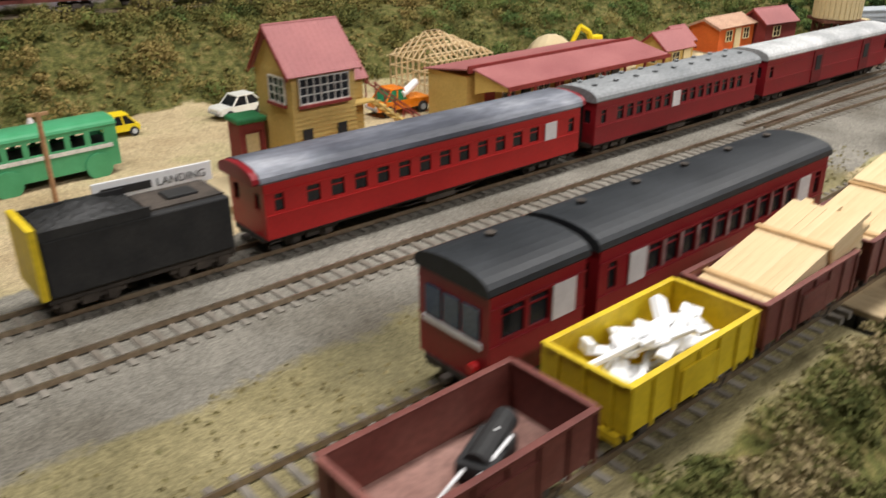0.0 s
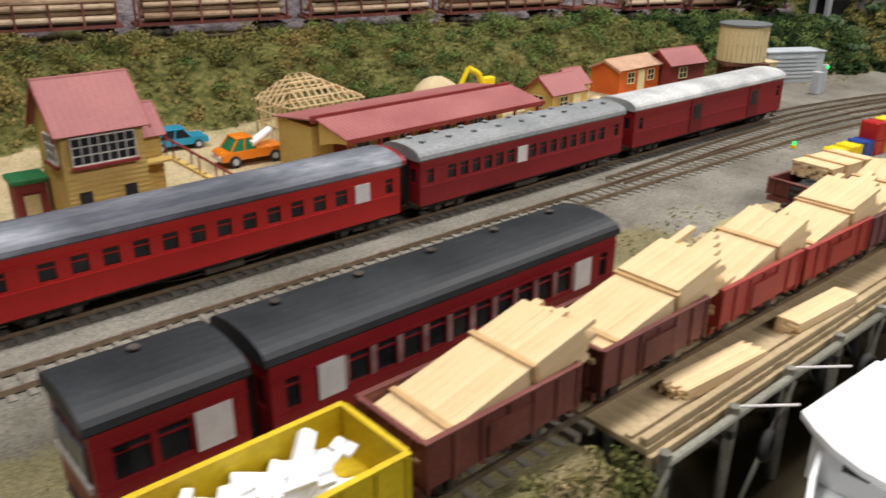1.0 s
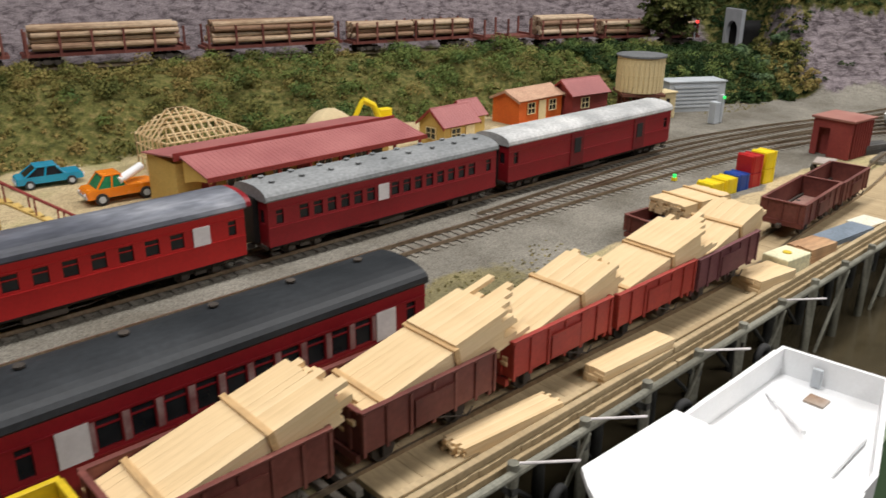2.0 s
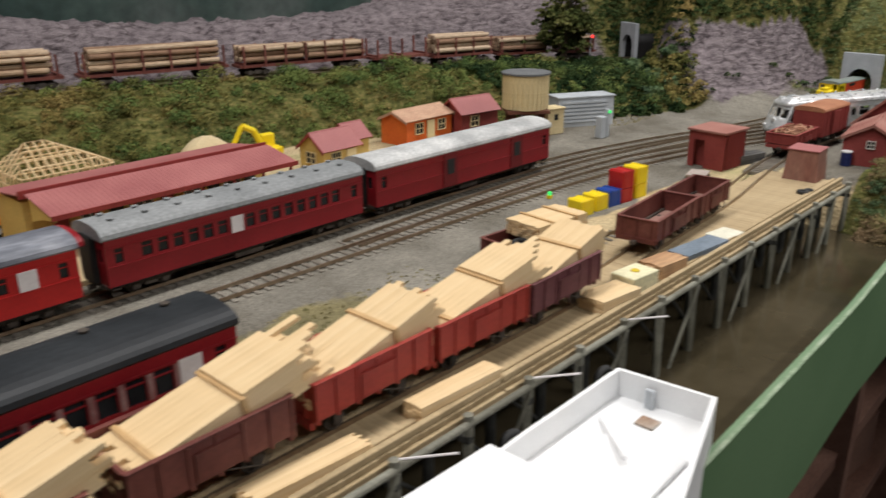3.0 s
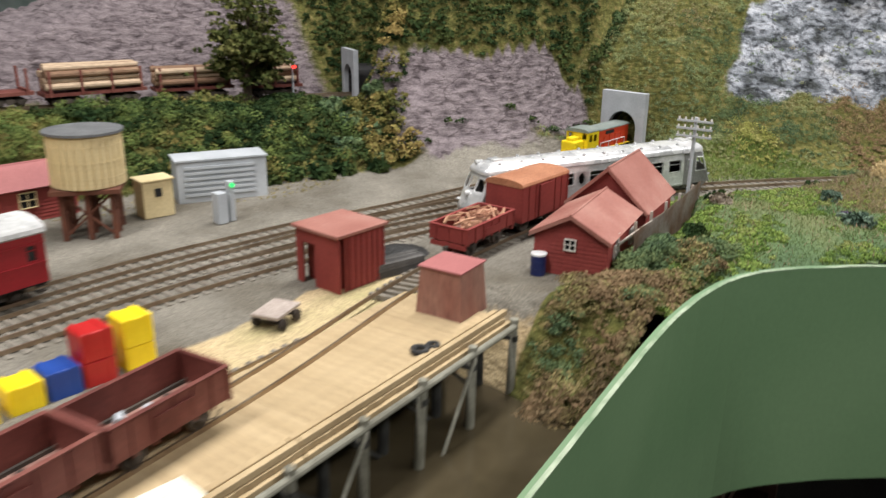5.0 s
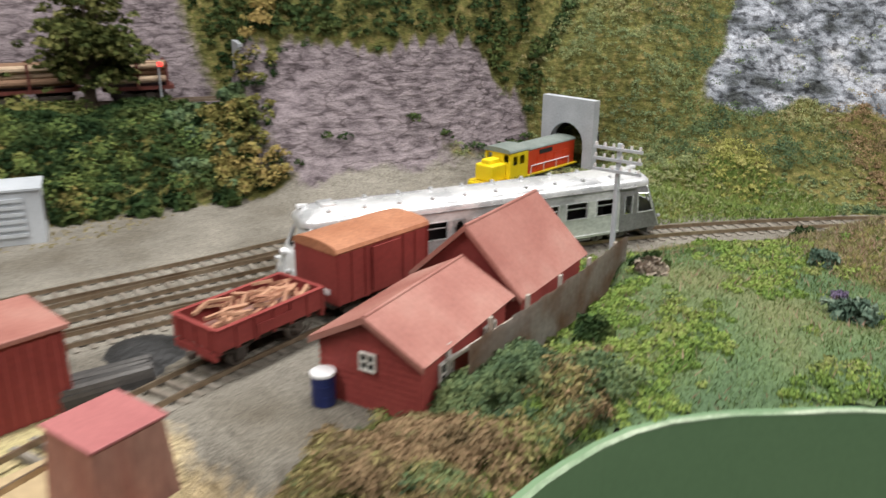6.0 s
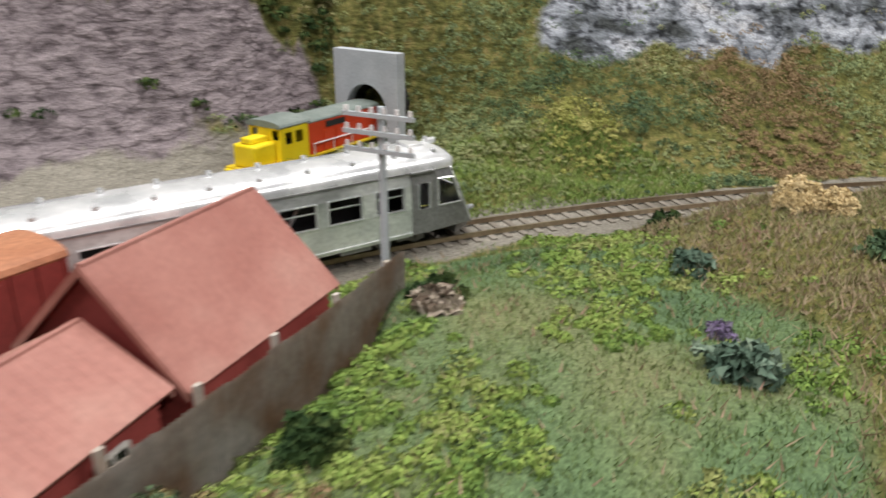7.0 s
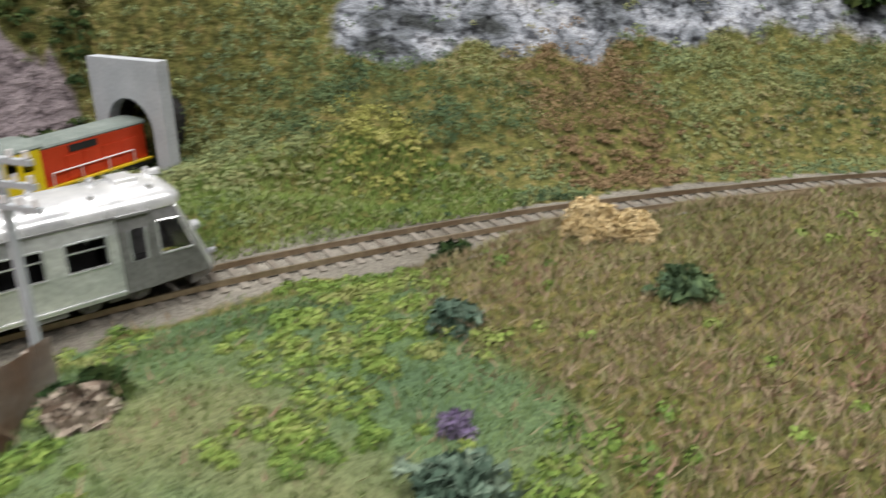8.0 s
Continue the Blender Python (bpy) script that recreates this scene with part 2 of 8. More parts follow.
def wall_holes(bm, u0, u1, v0, v1, holes, depth, put):
    """A wall plate u0..u1 by v0..v1 with rectangular holes, depth thick; put(u, v, d) gives a point."""
    us = sorted({u0, u1, *[h[0] for h in holes], *[h[1] for h in holes]})
    vs = sorted({v0, v1, *[h[2] for h in holes], *[h[3] for h in holes]})
    solid = {}
    for i in range(len(us) - 1):
        for j in range(len(vs) - 1):
            cu, cv = (us[i] + us[i + 1]) / 2, (vs[j] + vs[j + 1]) / 2
            solid[i, j] = not any(h[0] < cu < h[1] and h[2] < cv < h[3] for h in holes)
    cache = {}

    def v(i, j, d):
        k = (i, j, d)
        if k not in cache:
            cache[k] = bm.verts.new(put(us[i], vs[j], depth * d))
        return cache[k]
    for (i, j), s in solid.items():
        if not s:
            continue
        bm.faces.new((v(i, j, 0), v(i + 1, j, 0), v(i + 1, j + 1, 0), v(i, j + 1, 0)))
        bm.faces.new((v(i, j + 1, 1), v(i + 1, j + 1, 1), v(i + 1, j, 1), v(i, j, 1)))
        for di, dj, e in ((-1, 0, ((0, 1), (0, 0))), (1, 0, ((1, 0), (1, 1))), (0, -1, ((0, 0), (1, 0))), (0, 1, ((1, 1), (0, 1)))):
            if not solid.get((i + di, j + dj), False):
                p, q = e
                bm.faces.new((v(i + q[0], j + q[1], 0), v(i + p[0], j + p[1], 0), v(i + p[0], j + p[1], 1), v(i + q[0], j + q[1], 1)))
    bmesh.ops.recalc_face_normals(bm, faces=bm.faces)
    return bm


def roof_arc(w, eave, top, n=10, thick=0.0012):
    """A closed (y, z) profile of a low curved roof with drooped eaves."""
    h = w / 2
    up = [(-h * math.cos(math.pi * i / n), eave + (top - eave) * math.sin(math.pi * i / n) ** 0.75) for i in range(n + 1)]
    return up + [(h - 0.001, eave - thick), (-h + 0.001, eave - thick)]


def curve_pts(ctrl, step=0.008):
    """A smooth line through the control points (x, y), in even steps."""
    c = [Vector((*p, 0)) if len(p) == 2 else Vector(p) for p in ctrl]
    c = [c[0] * 2 - c[1]] + c + [c[-1] * 2 - c[-2]]
    out = []
    for i in range(1, len(c) - 2):
        p0, p1, p2, p3 = c[i - 1:i + 3]
        n = max(2, int((p2 - p1).length / step))
        for k in range(n):
            t = k / n
            out.append(0.5 * ((2 * p1) + (p2 - p0) * t + (2 * p0 - 5 * p1 + 4 * p2 - p3) * t * t + (3 * p1 - p0 - 3 * p2 + p3) * t ** 3))
    out.append(c[-2])
    return out


# ---- the lines of the tracks ----
A_LINE = curve_pts([(-0.6, 0.319), (0.0, 0.318), (0.4, 0.317), (0.65, 0.312), (0.9, 0.298), (1.064, 0.27), (1.2, 0.226), (1.32, 0.172), (1.41, 0.118), (1.48, 0.062), (1.559, -0.016), (1.638, -0.118), (1.69, -0.2), (1.74, -0.32), (1.77, -0.5)])
B_LINE = curve_pts([(-0.6, 0.375), (0.0, 0.373), (0.5, 0.369), (0.9, 0.36), (1.08, 0.332), (1.22, 0.292), (1.4, 0.253), (1.585, 0.228), (1.75, 0.2)])
C_LINE = curve_pts([(-0.6, 0.196), (0.0, 0.196), (0.435, 0.195), (0.62, 0.195), (0.72, 0.186), (0.84, 0.17), (0.96, 0.165)])
D_LINE = curve_pts([(x, y, z) for x, y, z in ((-0.6, 0.132, 0.0125), (0.0, 0.132, 0.0125), (0.4, 0.1325, 0.0117), (0.62, 0.131, 0.0088), (0.76, 0.142, 0.0069), (0.9, 0.152, 0.005), (1.03, 0.17, 0.0033), (1.12, 0.18, 0.0), (1.22, 0.176, 0.0), (1.34, 0.16, 0.0))])
E_LINE = curve_pts([(0.62, 0.325), (0.8, 0.33), (0.95, 0.325), (1.1, 0.3), (1.22, 0.268), (1.32, 0.225)])
F_LINE = curve_pts([(1.0, 0.302), (1.1, 0.275), (1.2, 0.2415), (1.3, 0.2), (1.36, 0.165)])
LOG_LINE = curve_pts([(-0.5, 1.105, 0.066), (0.2, 0.94, 0.066), (0.62, 0.842, 0.065), (1.02, 0.748, 0.058), (1.25, 0.690, 0.049), (1.36, 0.640, 0.046), (1.47, 0.575, 0.045), (1.60, 0.49, 0.044)])
HILL_FOOT = curve_pts([(-0.6, 0.74), (0.1, 0.72), (0.4, 0.70), (0.75, 0.64), (0.95, 0.585), (1.12, 0.495), (1.24, 0.435), (1.345, 0.376), (1.44, 0.325), (1.54, 0.278), (1.8, 0.25)], 0.02)


def arr(line):
    return np.array([[p.x, p.y] for p in line])


def near(line, X, Y):
    """Signed distance of points from a line: positive on its left side, looking along it."""
    P = arr(line)
    a, b = P[:-1], P[1:]
    best, sign = np.full(X.shape, 9.0), np.ones(X.shape)
    for (ax, ay), (bx, by) in zip(a, b):
        dx, dy = bx - ax, by - ay
        t = np.clip(((X - ax) * dx + (Y - ay) * dy) / (dx * dx + dy * dy), 0, 1)
        d = np.hypot(X - ax - t * dx, Y - ay - t * dy)
        s = np.where(dx * (Y - ay) - dy * (X - ax) >= 0, 1.0, -1.0)
        m = d < best
        best, sign = np.where(m, d, best), np.where(m, s, sign)
    return best * sign


def smooth01(v, a, b):
    t = np.clip((v - a) / (b - a), 0, 1)
    return t * t * (3 - 2 * t)


def waves(X, Y, f, seed):
    r = np.random.RandomState(seed)
    z = np.zeros(X.shape)
    for k in range(9):
        a, p, s = r.uniform(0, 6.28), r.uniform(0, 6.28), f * r.uniform(0.5, 2.2)
        z += np.sin((X * math.cos(a) + Y * math.sin(a)) * s + p) / 9 * 2
    return z


EDGE = [(-1.5, 0.015), (1.06, 0.015), (1.11, 0.011), (1.137, 0.005), (1.17, -0.006), (1.197, -0.027), (1.221, -0.054), (1.244, -0.083), (1.28, -0.14), (1.32, -0.25), (1.36, -0.6), (1.38, -0.95)]


def deck_z(x):
    """The wharf strip stands a little above the yard and falls gently along it."""
    return np.interp(x, [0.34, 1.05, 1.12], [0.0125, 0.0030, 0.0])


def edge_y(X):
    """The layout's front edge: straight along the harbour, turning towards the room at the end."""
    return np.interp(X, [p[0] for p in EDGE], [p[1] for p in EDGE], right=-3)


def rough(X, Y, f, seed):
    """Ridged, craggy noise."""
    return 0.6 * np.abs(waves(X, Y, f, seed)) + 0.4 * np.abs(waves(X, Y, f * 2.3, seed + 1))


def rock_side(X, Y):
    """Positive west of the mauve rock face, where the scrub begins."""
    return np.maximum(Y + 0.15 - 0.54 * (X - 0.3), 0.9 * ((Y - 0.385) / 2.15 - (X - 1.356)))


def land(X, Y):
    X, Y = np.asarray(X, float), np.asarray(Y, float)
    dn = near(HILL_FOOT, X, Y)
    dl = near(LOG_LINE, X, Y)
    w = smooth01(X - 0.70 * np.clip(Y - 0.37, 0, 1), 1.22, 1.30) * (1 - smooth01(rock_side(X, Y), 0.0, 0.05))
    top = np.interp(X, [0, 0.6, 1.0, 1.25, 1.6], [0.064, 0.063, 0.056, 0.047, 0.042])
    hill = top * smooth01(dn, -0.01, 0.085) + 0.006 * waves(X, Y, 60, 3) * smooth01(dn, 0.0, 0.03) * smooth01(-dl, 0.02, 0.05)
    cap = np.interp(X, [0.2, 0.6, 0.85, 1.0, 1.15, 1.28, 1.4], [0.074, 0.074, 0.067, 0.068, 0.080, 0.12, 0.20]) + 0.006 * waves(X, Y * 0, 22, 21)
    wall = np.minimum(2.2 * np.clip(dl - 0.035, 0, 1), cap)
    rock = 1.9 * np.clip(dn, 0, 0.075) + 0.75 * np.clip(dn - 0.075, 0, 1)
    zn = (1 - w) * (hill + wall) + w * np.maximum(rock, hill)
    zn += 0.010 * waves(X, Y, 45, 5) * smooth01(dn, 0.01, 0.06) * w
    zn += 0.011 * (rough(X, Y, 110, 31) - 0.3) * smooth01(dn, 0.004, 0.02) * w
    zn += 0.014 * (rough(X, Y, 90, 41) - 0.3) * smooth01(dl, 0.04, 0.06) * (1 - w)
    da = near(A_LINE, X, Y)
    ze = 0.62 * np.clip(da - 0.05, 0, 0.09) + 1.15 * np.clip(da - 0.14, 0, 0.2) + 0.4 * np.clip(da - 0.34, 0, 2)
    ze = np.where((X > 1.30), ze, 0) * smooth01(X, 1.30, 1.5) * (1 - smooth01(rock_side(X, Y), -0.01, 0.05))
    ze += 0.020 * (rough(X, Y, 75, 51) - 0.3) * smooth01(da, 0.15, 0.18) * smooth01(X, 1.5, 1.6)
    db = np.abs(near(B_LINE, X, Y))
    ze = ze * np.where(X < 1.562, smooth01(db, 0.022, 0.05), 1) * (1 - (1 - smooth01(db, 0.02, 0.13)) * smooth01(1.61 - X, 0, 0.05))
    zn = zn * np.where((X < 1.562) & (X > 1.1), smooth01(db, 0.024, 0.034), 1)
    z = np.maximum(zn, ze)
    z = np.where((db < 0.06) & (X >= 1.562), np.minimum(z, 0.066 + 1.1 * (X - 1.562)), z)
    mound = 0.015 * smooth01(X, 1.30, 1.42) * smooth01(1.56 - X, 0.0, 0.06) * smooth01(da, 0.016, 0.05) * smooth01(db, 0.018, 0.04) * (Y < 0.25)
    z = np.maximum(z, mound)
    front = smooth01(X, 1.10, 1.2) * smooth01(-da, 0.03, 0.09) * smooth01(np.interp(X, [1.30, 1.35], [0.075, 0.12]) - Y, 0, 0.03)
    z = np.maximum(z, (0.017 + 0.006 * waves(X, Y, 28, 8)) * front + 0.009 * smooth01(0.55 * X - Y, 0.80, 0.87) * smooth01(-da, 0.020, 0.05) * smooth01(X, 1.2, 1.3))
    z = z + deck_z(X) * smooth01(0.176 - Y, 0, 0.014) * (X < 1.12) * smooth01(z, -0.02, -0.001)
    water = smooth01(X, 0.322, 0.338) * smooth01(1.10 - X, 0, 0.09) * smooth01(0.150 - Y, 0.0, 0.012)
    z = z - 0.07 * water
    left = smooth01(0.338 - X, 0, 0.02) * smooth01(0.108 - Y, 0, 0.08)
    z = z - (0.05 + 0.012 * waves(X, Y, 50, 2)) * left
    shore = smooth01(X, 1.0, 1.08) * smooth01(1.12 - X, 0, 0.04) * smooth01(0.10 - Y, 0, 0.02)
    z = z + 0.012 * shore
    return z - 0.0004


def land1(x, y):
    return float(land(np.array([x]), np.array([y]))[0])


def grid_mesh(name, xs, ys, zfun, keep=None):
    X, Y = np.meshgrid(xs, ys, indexing="ij")
    Z = zfun(X, Y)
    nx, ny = len(xs), len(ys)
    idx = np.arange(nx * ny).reshape(nx, ny)
    f = np.stack([idx[:-1, :-1], idx[1:, :-1], idx[1:, 1:], idx[:-1, 1:]], -1).reshape(-1, 4)
    if keep is not None:
        ok = keep(X, Y).reshape(-1)
        f = f[ok[f].all(1)]
    me = bpy.data.meshes.new(name)
    me.from_pydata(np.stack([X, Y, Z], -1).reshape(-1, 3).tolist(), [], f.tolist())
    me.update()
    me.polygons.foreach_set("use_smooth", [True] * len(me.polygons))
    return me, (X, Y, Z), f


XS = np.unique(np.concatenate([np.arange(-0.7, 0.3, 0.014), np.arange(0.3, 1.12, 0.008), np.arange(1.12, 1.8, 0.007), np.arange(1.8, 2.6, 0.02)]))
YS = np.unique(np.concatenate([np.arange(-0.9, -0.2, 0.02), np.arange(-0.2, 0.4, 0.006), np.arange(0.4, 0.9, 0.009), np.arange(0.9, 1.6, 0.02)]))
me, (GX, GY, GZ), gf = grid_mesh("ground", XS, YS, land, lambda X, Y: Y > edge_y(X) - np.where(X > 1.10, 0.004, -0.003))
ground = tagged(new("ground", me), "sculpted layout surface of ballast, sand, turf and plaster rock", "ground", kind="structure")


def soft(v, a, b):
    return smooth01(v, a, b)


def masks(x, y, heights=True):
    """How much of sand, planted bank, mauve rock and pale rock lies at a place."""
    dn, da, dl = near(HILL_FOOT, x, y), near(A_LINE, x, y), near(LOG_LINE, x, y)
    db = np.abs(near(B_LINE, x, y))
    wob = 0.008 * waves(x, y, 70, 12)
    sand = np.maximum(soft(y + wob, 0.40, 0.415) * soft(0.95 - x, -0.02, 0.03), 0)
    yard = soft(0.268 - y + wob, -0.01, 0.03) * soft(0.62 - x, 0, 0.12)
    sand = np.maximum(sand, soft(x, 0.3, 0.36) * soft(0.222 - y + wob, -0.006, 0.008) * soft(1.10 - x, 0, 0.05))
    bank = soft(dn + wob, -0.012, 0.006)
    bank = np.maximum(bank, soft(0.112 - y + wob * 0.5, 0, 0.012) * soft(0.345 - x, 0, 0.01))
    bank = np.maximum(bank, soft(da + wob * 0.6, 0.018, 0.030) * soft(x, 1.30, 1.36) * soft(np.where(x > 1.555, 0.31, 0.25) - y, 0, 0.01) * np.where(x < 1.555, soft(db, 0.014, 0.022), 1))
    bank = np.maximum(bank, soft(-da + wob, 0.022, 0.034) * soft(x, 1.10, 1.15) * soft(np.interp(x, [1.30, 1.34], [0.068, 0.13]) - y, 0, 0.01))
    bank = np.maximum(bank, soft(x, 0.99, 1.03) * soft(0.095 - y, 0, 0.01) * soft(1.3 - x, 0, 0.1))
    rock = soft(dl, 0.028, 0.04) * soft(1.44 - x + wob, 0, 0.02)
    top = np.interp(x, [1.2, 1.3, 1.4, 1.5, 1.57], [0.040, 0.054, 0.060, 0.062, 0.03])
    rock = np.maximum(rock, soft(dn, -0.004, 0.006) * soft(wob * 0.8 - rock_side(x, y), -0.004, 0.008) * soft(1.575 - x, 0, 0.01) * soft(top - dn + wob * 2, 0, 0.012))
    rock = np.maximum(rock, soft(dn + wob, -0.03, -0.01) * soft(x + wob * 2, 1.33, 1.37) * soft(1.5 - x, 0, 0.05) * 0.8)
    if heights:
        rock = rock * np.where(dl > 0.02, 1, soft(0.122 + wob - land(x, y), 0, 0.010))
    pale = soft(da + wob * 1.2, 0.138, 0.154) * soft(0.15 - y + wob * 2, 0, 0.03) * soft(x, 1.55, 1.6)
    dry = soft(x * 0.55 - y + 0.03 * waves(x, y, 25, 71), 0.755, 0.82)
    lawn = soft(-da, 0.026, 0.04) * soft(x, 1.12, 1.18) * soft(np.interp(x, [1.30, 1.34], [0.068, 0.13]) - y, 0, 0.01) * (1 - dry)
    return sand, bank, rock, pale, yard, lawn


for nm, v in zip(("sand", "bank", "rock", "pale", "yard", "lawn"), masks(GX.reshape(-1), GY.reshape(-1))):
    at_ = me.attributes.new(nm, "FLOAT", "POINT")
    at_.data.foreach_set("value", v.astype(np.float32))


def ground_material():
    m = bpy.data.materials.new("layout_scenery")
    m.use_nodes = True
    nt = m.node_tree
    N, L = nt.nodes, nt.links
    b = N["Principled BSDF"]
    b.inputs["Roughness"].default_value = 0.95
    b.inputs["Specular IOR Level"].default_value = 0.15
    tc = N.new("ShaderNodeTexCoord")

    def noise_(scale, detail=4, stretch=(1, 1, 1), kind="ShaderNodeTexNoise"):
        mp = N.new("ShaderNodeMapping")
        mp.inputs["Scale"].default_value = stretch
        L.new(tc.outputs["Object"], mp.inputs["Vector"])
        n = N.new(kind)
        n.inputs["Scale"].default_value = scale
        if kind == "ShaderNodeTexNoise":
            n.inputs["Detail"].default_value = detail
        L.new(mp.outputs[0], n.inputs["Vector"])
        return n.outputs["Fac"] if kind == "ShaderNodeTexNoise" else n.outputs["Distance"]

    def ramp(fac, stops):
        r = N.new("ShaderNodeValToRGB")
        ramp_pos(r, stops)
        L.new(fac, r.inputs["Fac"])
        return r.outputs["Color"]

    def blend(f, a, b_, kind="MIX"):
        x = N.new("ShaderNodeMix")
        x.data_type, x.blend_type = "RGBA", kind
        if isinstance(f, float):
            x.inputs["Factor"].default_value = f
        else:
            L.new(f, x.inputs["Factor"])
        L.new(a, x.inputs["A"]), L.new(b_, x.inputs["B"])
        return x.outputs["Result"]

    fine, mid, broad = noise_(900, 3), noise_(170, 5), noise_(14, 4)
    grain = ramp(fine, [(0.3, (0.55, 0.55, 0.55)), (0.7, (1.3, 1.3, 1.3))])
    ballast = ramp(broad, [(0.3, (0.13, 0.115, 0.09)), (0.5, (0.20, 0.185, 0.155)), (0.7, (0.27, 0.25, 0.21))])
    sand = ramp(broad, [(0.3, (0.40, 0.30, 0.17)), (0.5, (0.53, 0.42, 0.25)), (0.72, (0.36, 0.33, 0.16))])
    yard = ramp(broad, [(0.3, (0.16, 0.14, 0.075)), (0.5, (0.24, 0.205, 0.105)), (0.72, (0.33, 0.28, 0.15))])
    lawn = ramp(broad, [(0.3, (0.075, 0.125, 0.065)), (0.5, (0.11, 0.165, 0.075)), (0.7, (0.165, 0.18, 0.085))])
    bank = ramp(mid, [(0.3, (0.055, 0.06, 0.02)), (0.5, (0.12, 0.12, 0.035)), (0.7, (0.22, 0.18, 0.07))])
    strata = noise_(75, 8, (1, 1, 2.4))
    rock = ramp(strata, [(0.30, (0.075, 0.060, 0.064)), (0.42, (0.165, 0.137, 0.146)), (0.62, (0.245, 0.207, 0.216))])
    # crevice shade painted as dark noise lines, with no cut in the mesh
    crack_shade = ramp(noise_(16, 3, (1, 1, 2.6)), [(0.482, (1, 1, 1)), (0.493, (0.5, 0.48, 0.48)), (0.499, (0.5, 0.48, 0.48)), (0.510, (1, 1, 1))])
    rock = blend(1.0, rock, crack_shade, "MULTIPLY")
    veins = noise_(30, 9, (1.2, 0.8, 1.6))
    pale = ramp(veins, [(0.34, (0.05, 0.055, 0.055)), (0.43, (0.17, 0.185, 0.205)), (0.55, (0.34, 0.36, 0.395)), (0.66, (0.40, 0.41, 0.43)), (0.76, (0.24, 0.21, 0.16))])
    # pale rock: shaded chinks and small facet shadows multiplied into the colour
    chink_shade = ramp(noise_(20, 4, (1, 1, 1.8)), [(0.475, (1, 1, 1)), (0.492, (0.5, 0.5, 0.5)), (0.502, (0.5, 0.5, 0.5)), (0.52, (1, 1, 1))])
    facet_shade = ramp(noise_(120, 5, (1, 1, 1.5)), [(0.36, (0.25, 0.25, 0.26)), (0.47, (0.85, 0.85, 0.86)), (0.62, (1.12, 1.12, 1.12))])
    pale = blend(1.0, blend(1.0, pale, chink_shade, "MULTIPLY"), facet_shade, "MULTIPLY")
    col = ballast
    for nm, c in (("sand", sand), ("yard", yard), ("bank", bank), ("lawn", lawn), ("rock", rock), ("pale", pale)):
        a = N.new("ShaderNodeAttribute")
        a.attribute_name = nm
        mx = N.new("ShaderNodeMath")
        mx.operation = "MULTIPLY_ADD"
        mx.inputs[1].default_value = 0.6
        sb = N.new("ShaderNodeMath")
        sb.operation = "ADD"
        sb.inputs[1].default_value = -0.3
        L.new(mid, mx.inputs[0]), L.new(a.outputs["Fac"], mx.inputs[2]), L.new(mx.outputs[0], sb.inputs[0])
        mr = N.new("ShaderNodeMapRange")
        mr.inputs[1].default_value, mr.inputs[2].default_value = 0.35, 0.65
        L.new(sb.outputs[0], mr.inputs[0])
        col = blend(mr.outputs[0], col, c)
    L.new(blend(1.0, col, grain, "MULTIPLY"), b.inputs["Base Color"])
    b1, b2 = N.new("ShaderNodeBump"), N.new("ShaderNodeBump")
    b1.inputs["Strength"].default_value, b1.inputs["Distance"].default_value = 0.9, 0.006
    b2.inputs["Strength"].default_value, b2.inputs["Distance"].default_value = 0.7, 0.001
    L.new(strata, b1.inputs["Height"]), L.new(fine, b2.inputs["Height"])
    L.new(b1.outputs[0], b2.inputs["Normal"]), L.new(b2.outputs[0], b.inputs["Normal"])
    return m


me.materials.append(ground_material())

# harbour water
M["water"] = mat("murky_harbour_water", [(0.035, 0.028, 0.015), (0.065, 0.052, 0.031)], 0.12, scale=10, fine=90, bump=0.06, mix=0.10, dist=0.002, spec=0.5)
me, _, _ = grid_mesh("water", np.linspace(0.3, 1.12, 60), np.linspace(0.0, 0.155, 14), lambda X, Y: -0.045 + 0.0004 * waves(X, Y, 120, 4), lambda X, Y: Y > 0.01)
me.materials.append(M["water"])
tagged(new("water", me), "murky brown resin harbour water", "water", kind="structure")


# ---- tracks ----
def track(name, line, z=0.0, sleepers=True, label="steel rails on wooden sleepers in ballast"):
    P = [Vector((p.x, p.y, p.z + z)) for p in line]
    T = [(P[min(i + 1, len(P) - 1)] - P[max(i - 1, 0)]).normalized() for i in range(len(P))]
    S = [Vector((-t.y, t.x, 0)).normalized() for t in T]
    root = thing(name, label, "railway track", kind="structure")
    for side in (-1, 1):
        bm = bmesh.new()
        prev = None
        for p, s in zip(P, S):
            c = p + s * side * 0.0088
            ring = [bm.verts.new(c + s * dx + Vector((0, 0, dz))) for dx, dz in ((-0.0009, 0.0005), (-0.0006, 0.0028), (0.0006, 0.0028), (0.0009, 0.0005))]
            if prev:
                for i in range(3):
                    bm.faces.new((prev[i], prev[i + 1], ring[i + 1], ring[i]))
            prev = ring
        part("rail", bm, "rail", root)
    if sleepers:
        bm = box(bmesh.new(), -0.0016, 0.0016, -0.0155, 0.0155, -0.003, 0.0004)
        first = part("sleeper", bm, "sleeper", root)
        run, nxt, made = 0.0, 0.0, 0
        for i in range(1, len(P)):
            seg = (P[i] - P[i - 1]).length
            while nxt <= run + seg and made < 290:
                p = P[i - 1].lerp(P[i], (nxt - run) / seg)
                ob = first if made == 0 else first.copy()
                if made:
                    scene.collection.objects.link(ob)
                ob.matrix_basis = Matrix.Translation(p) @ pose(0, 0, 0, 0, 0, math.degrees(math.atan2(T[i].y, T[i].x)) + random.uniform(-2, 2))
                nxt += 0.0088
                made += 1
            run += seg
    return root


def span(line, x0, x1):
    return [p for p in line if x0 <= p.x <= x1]


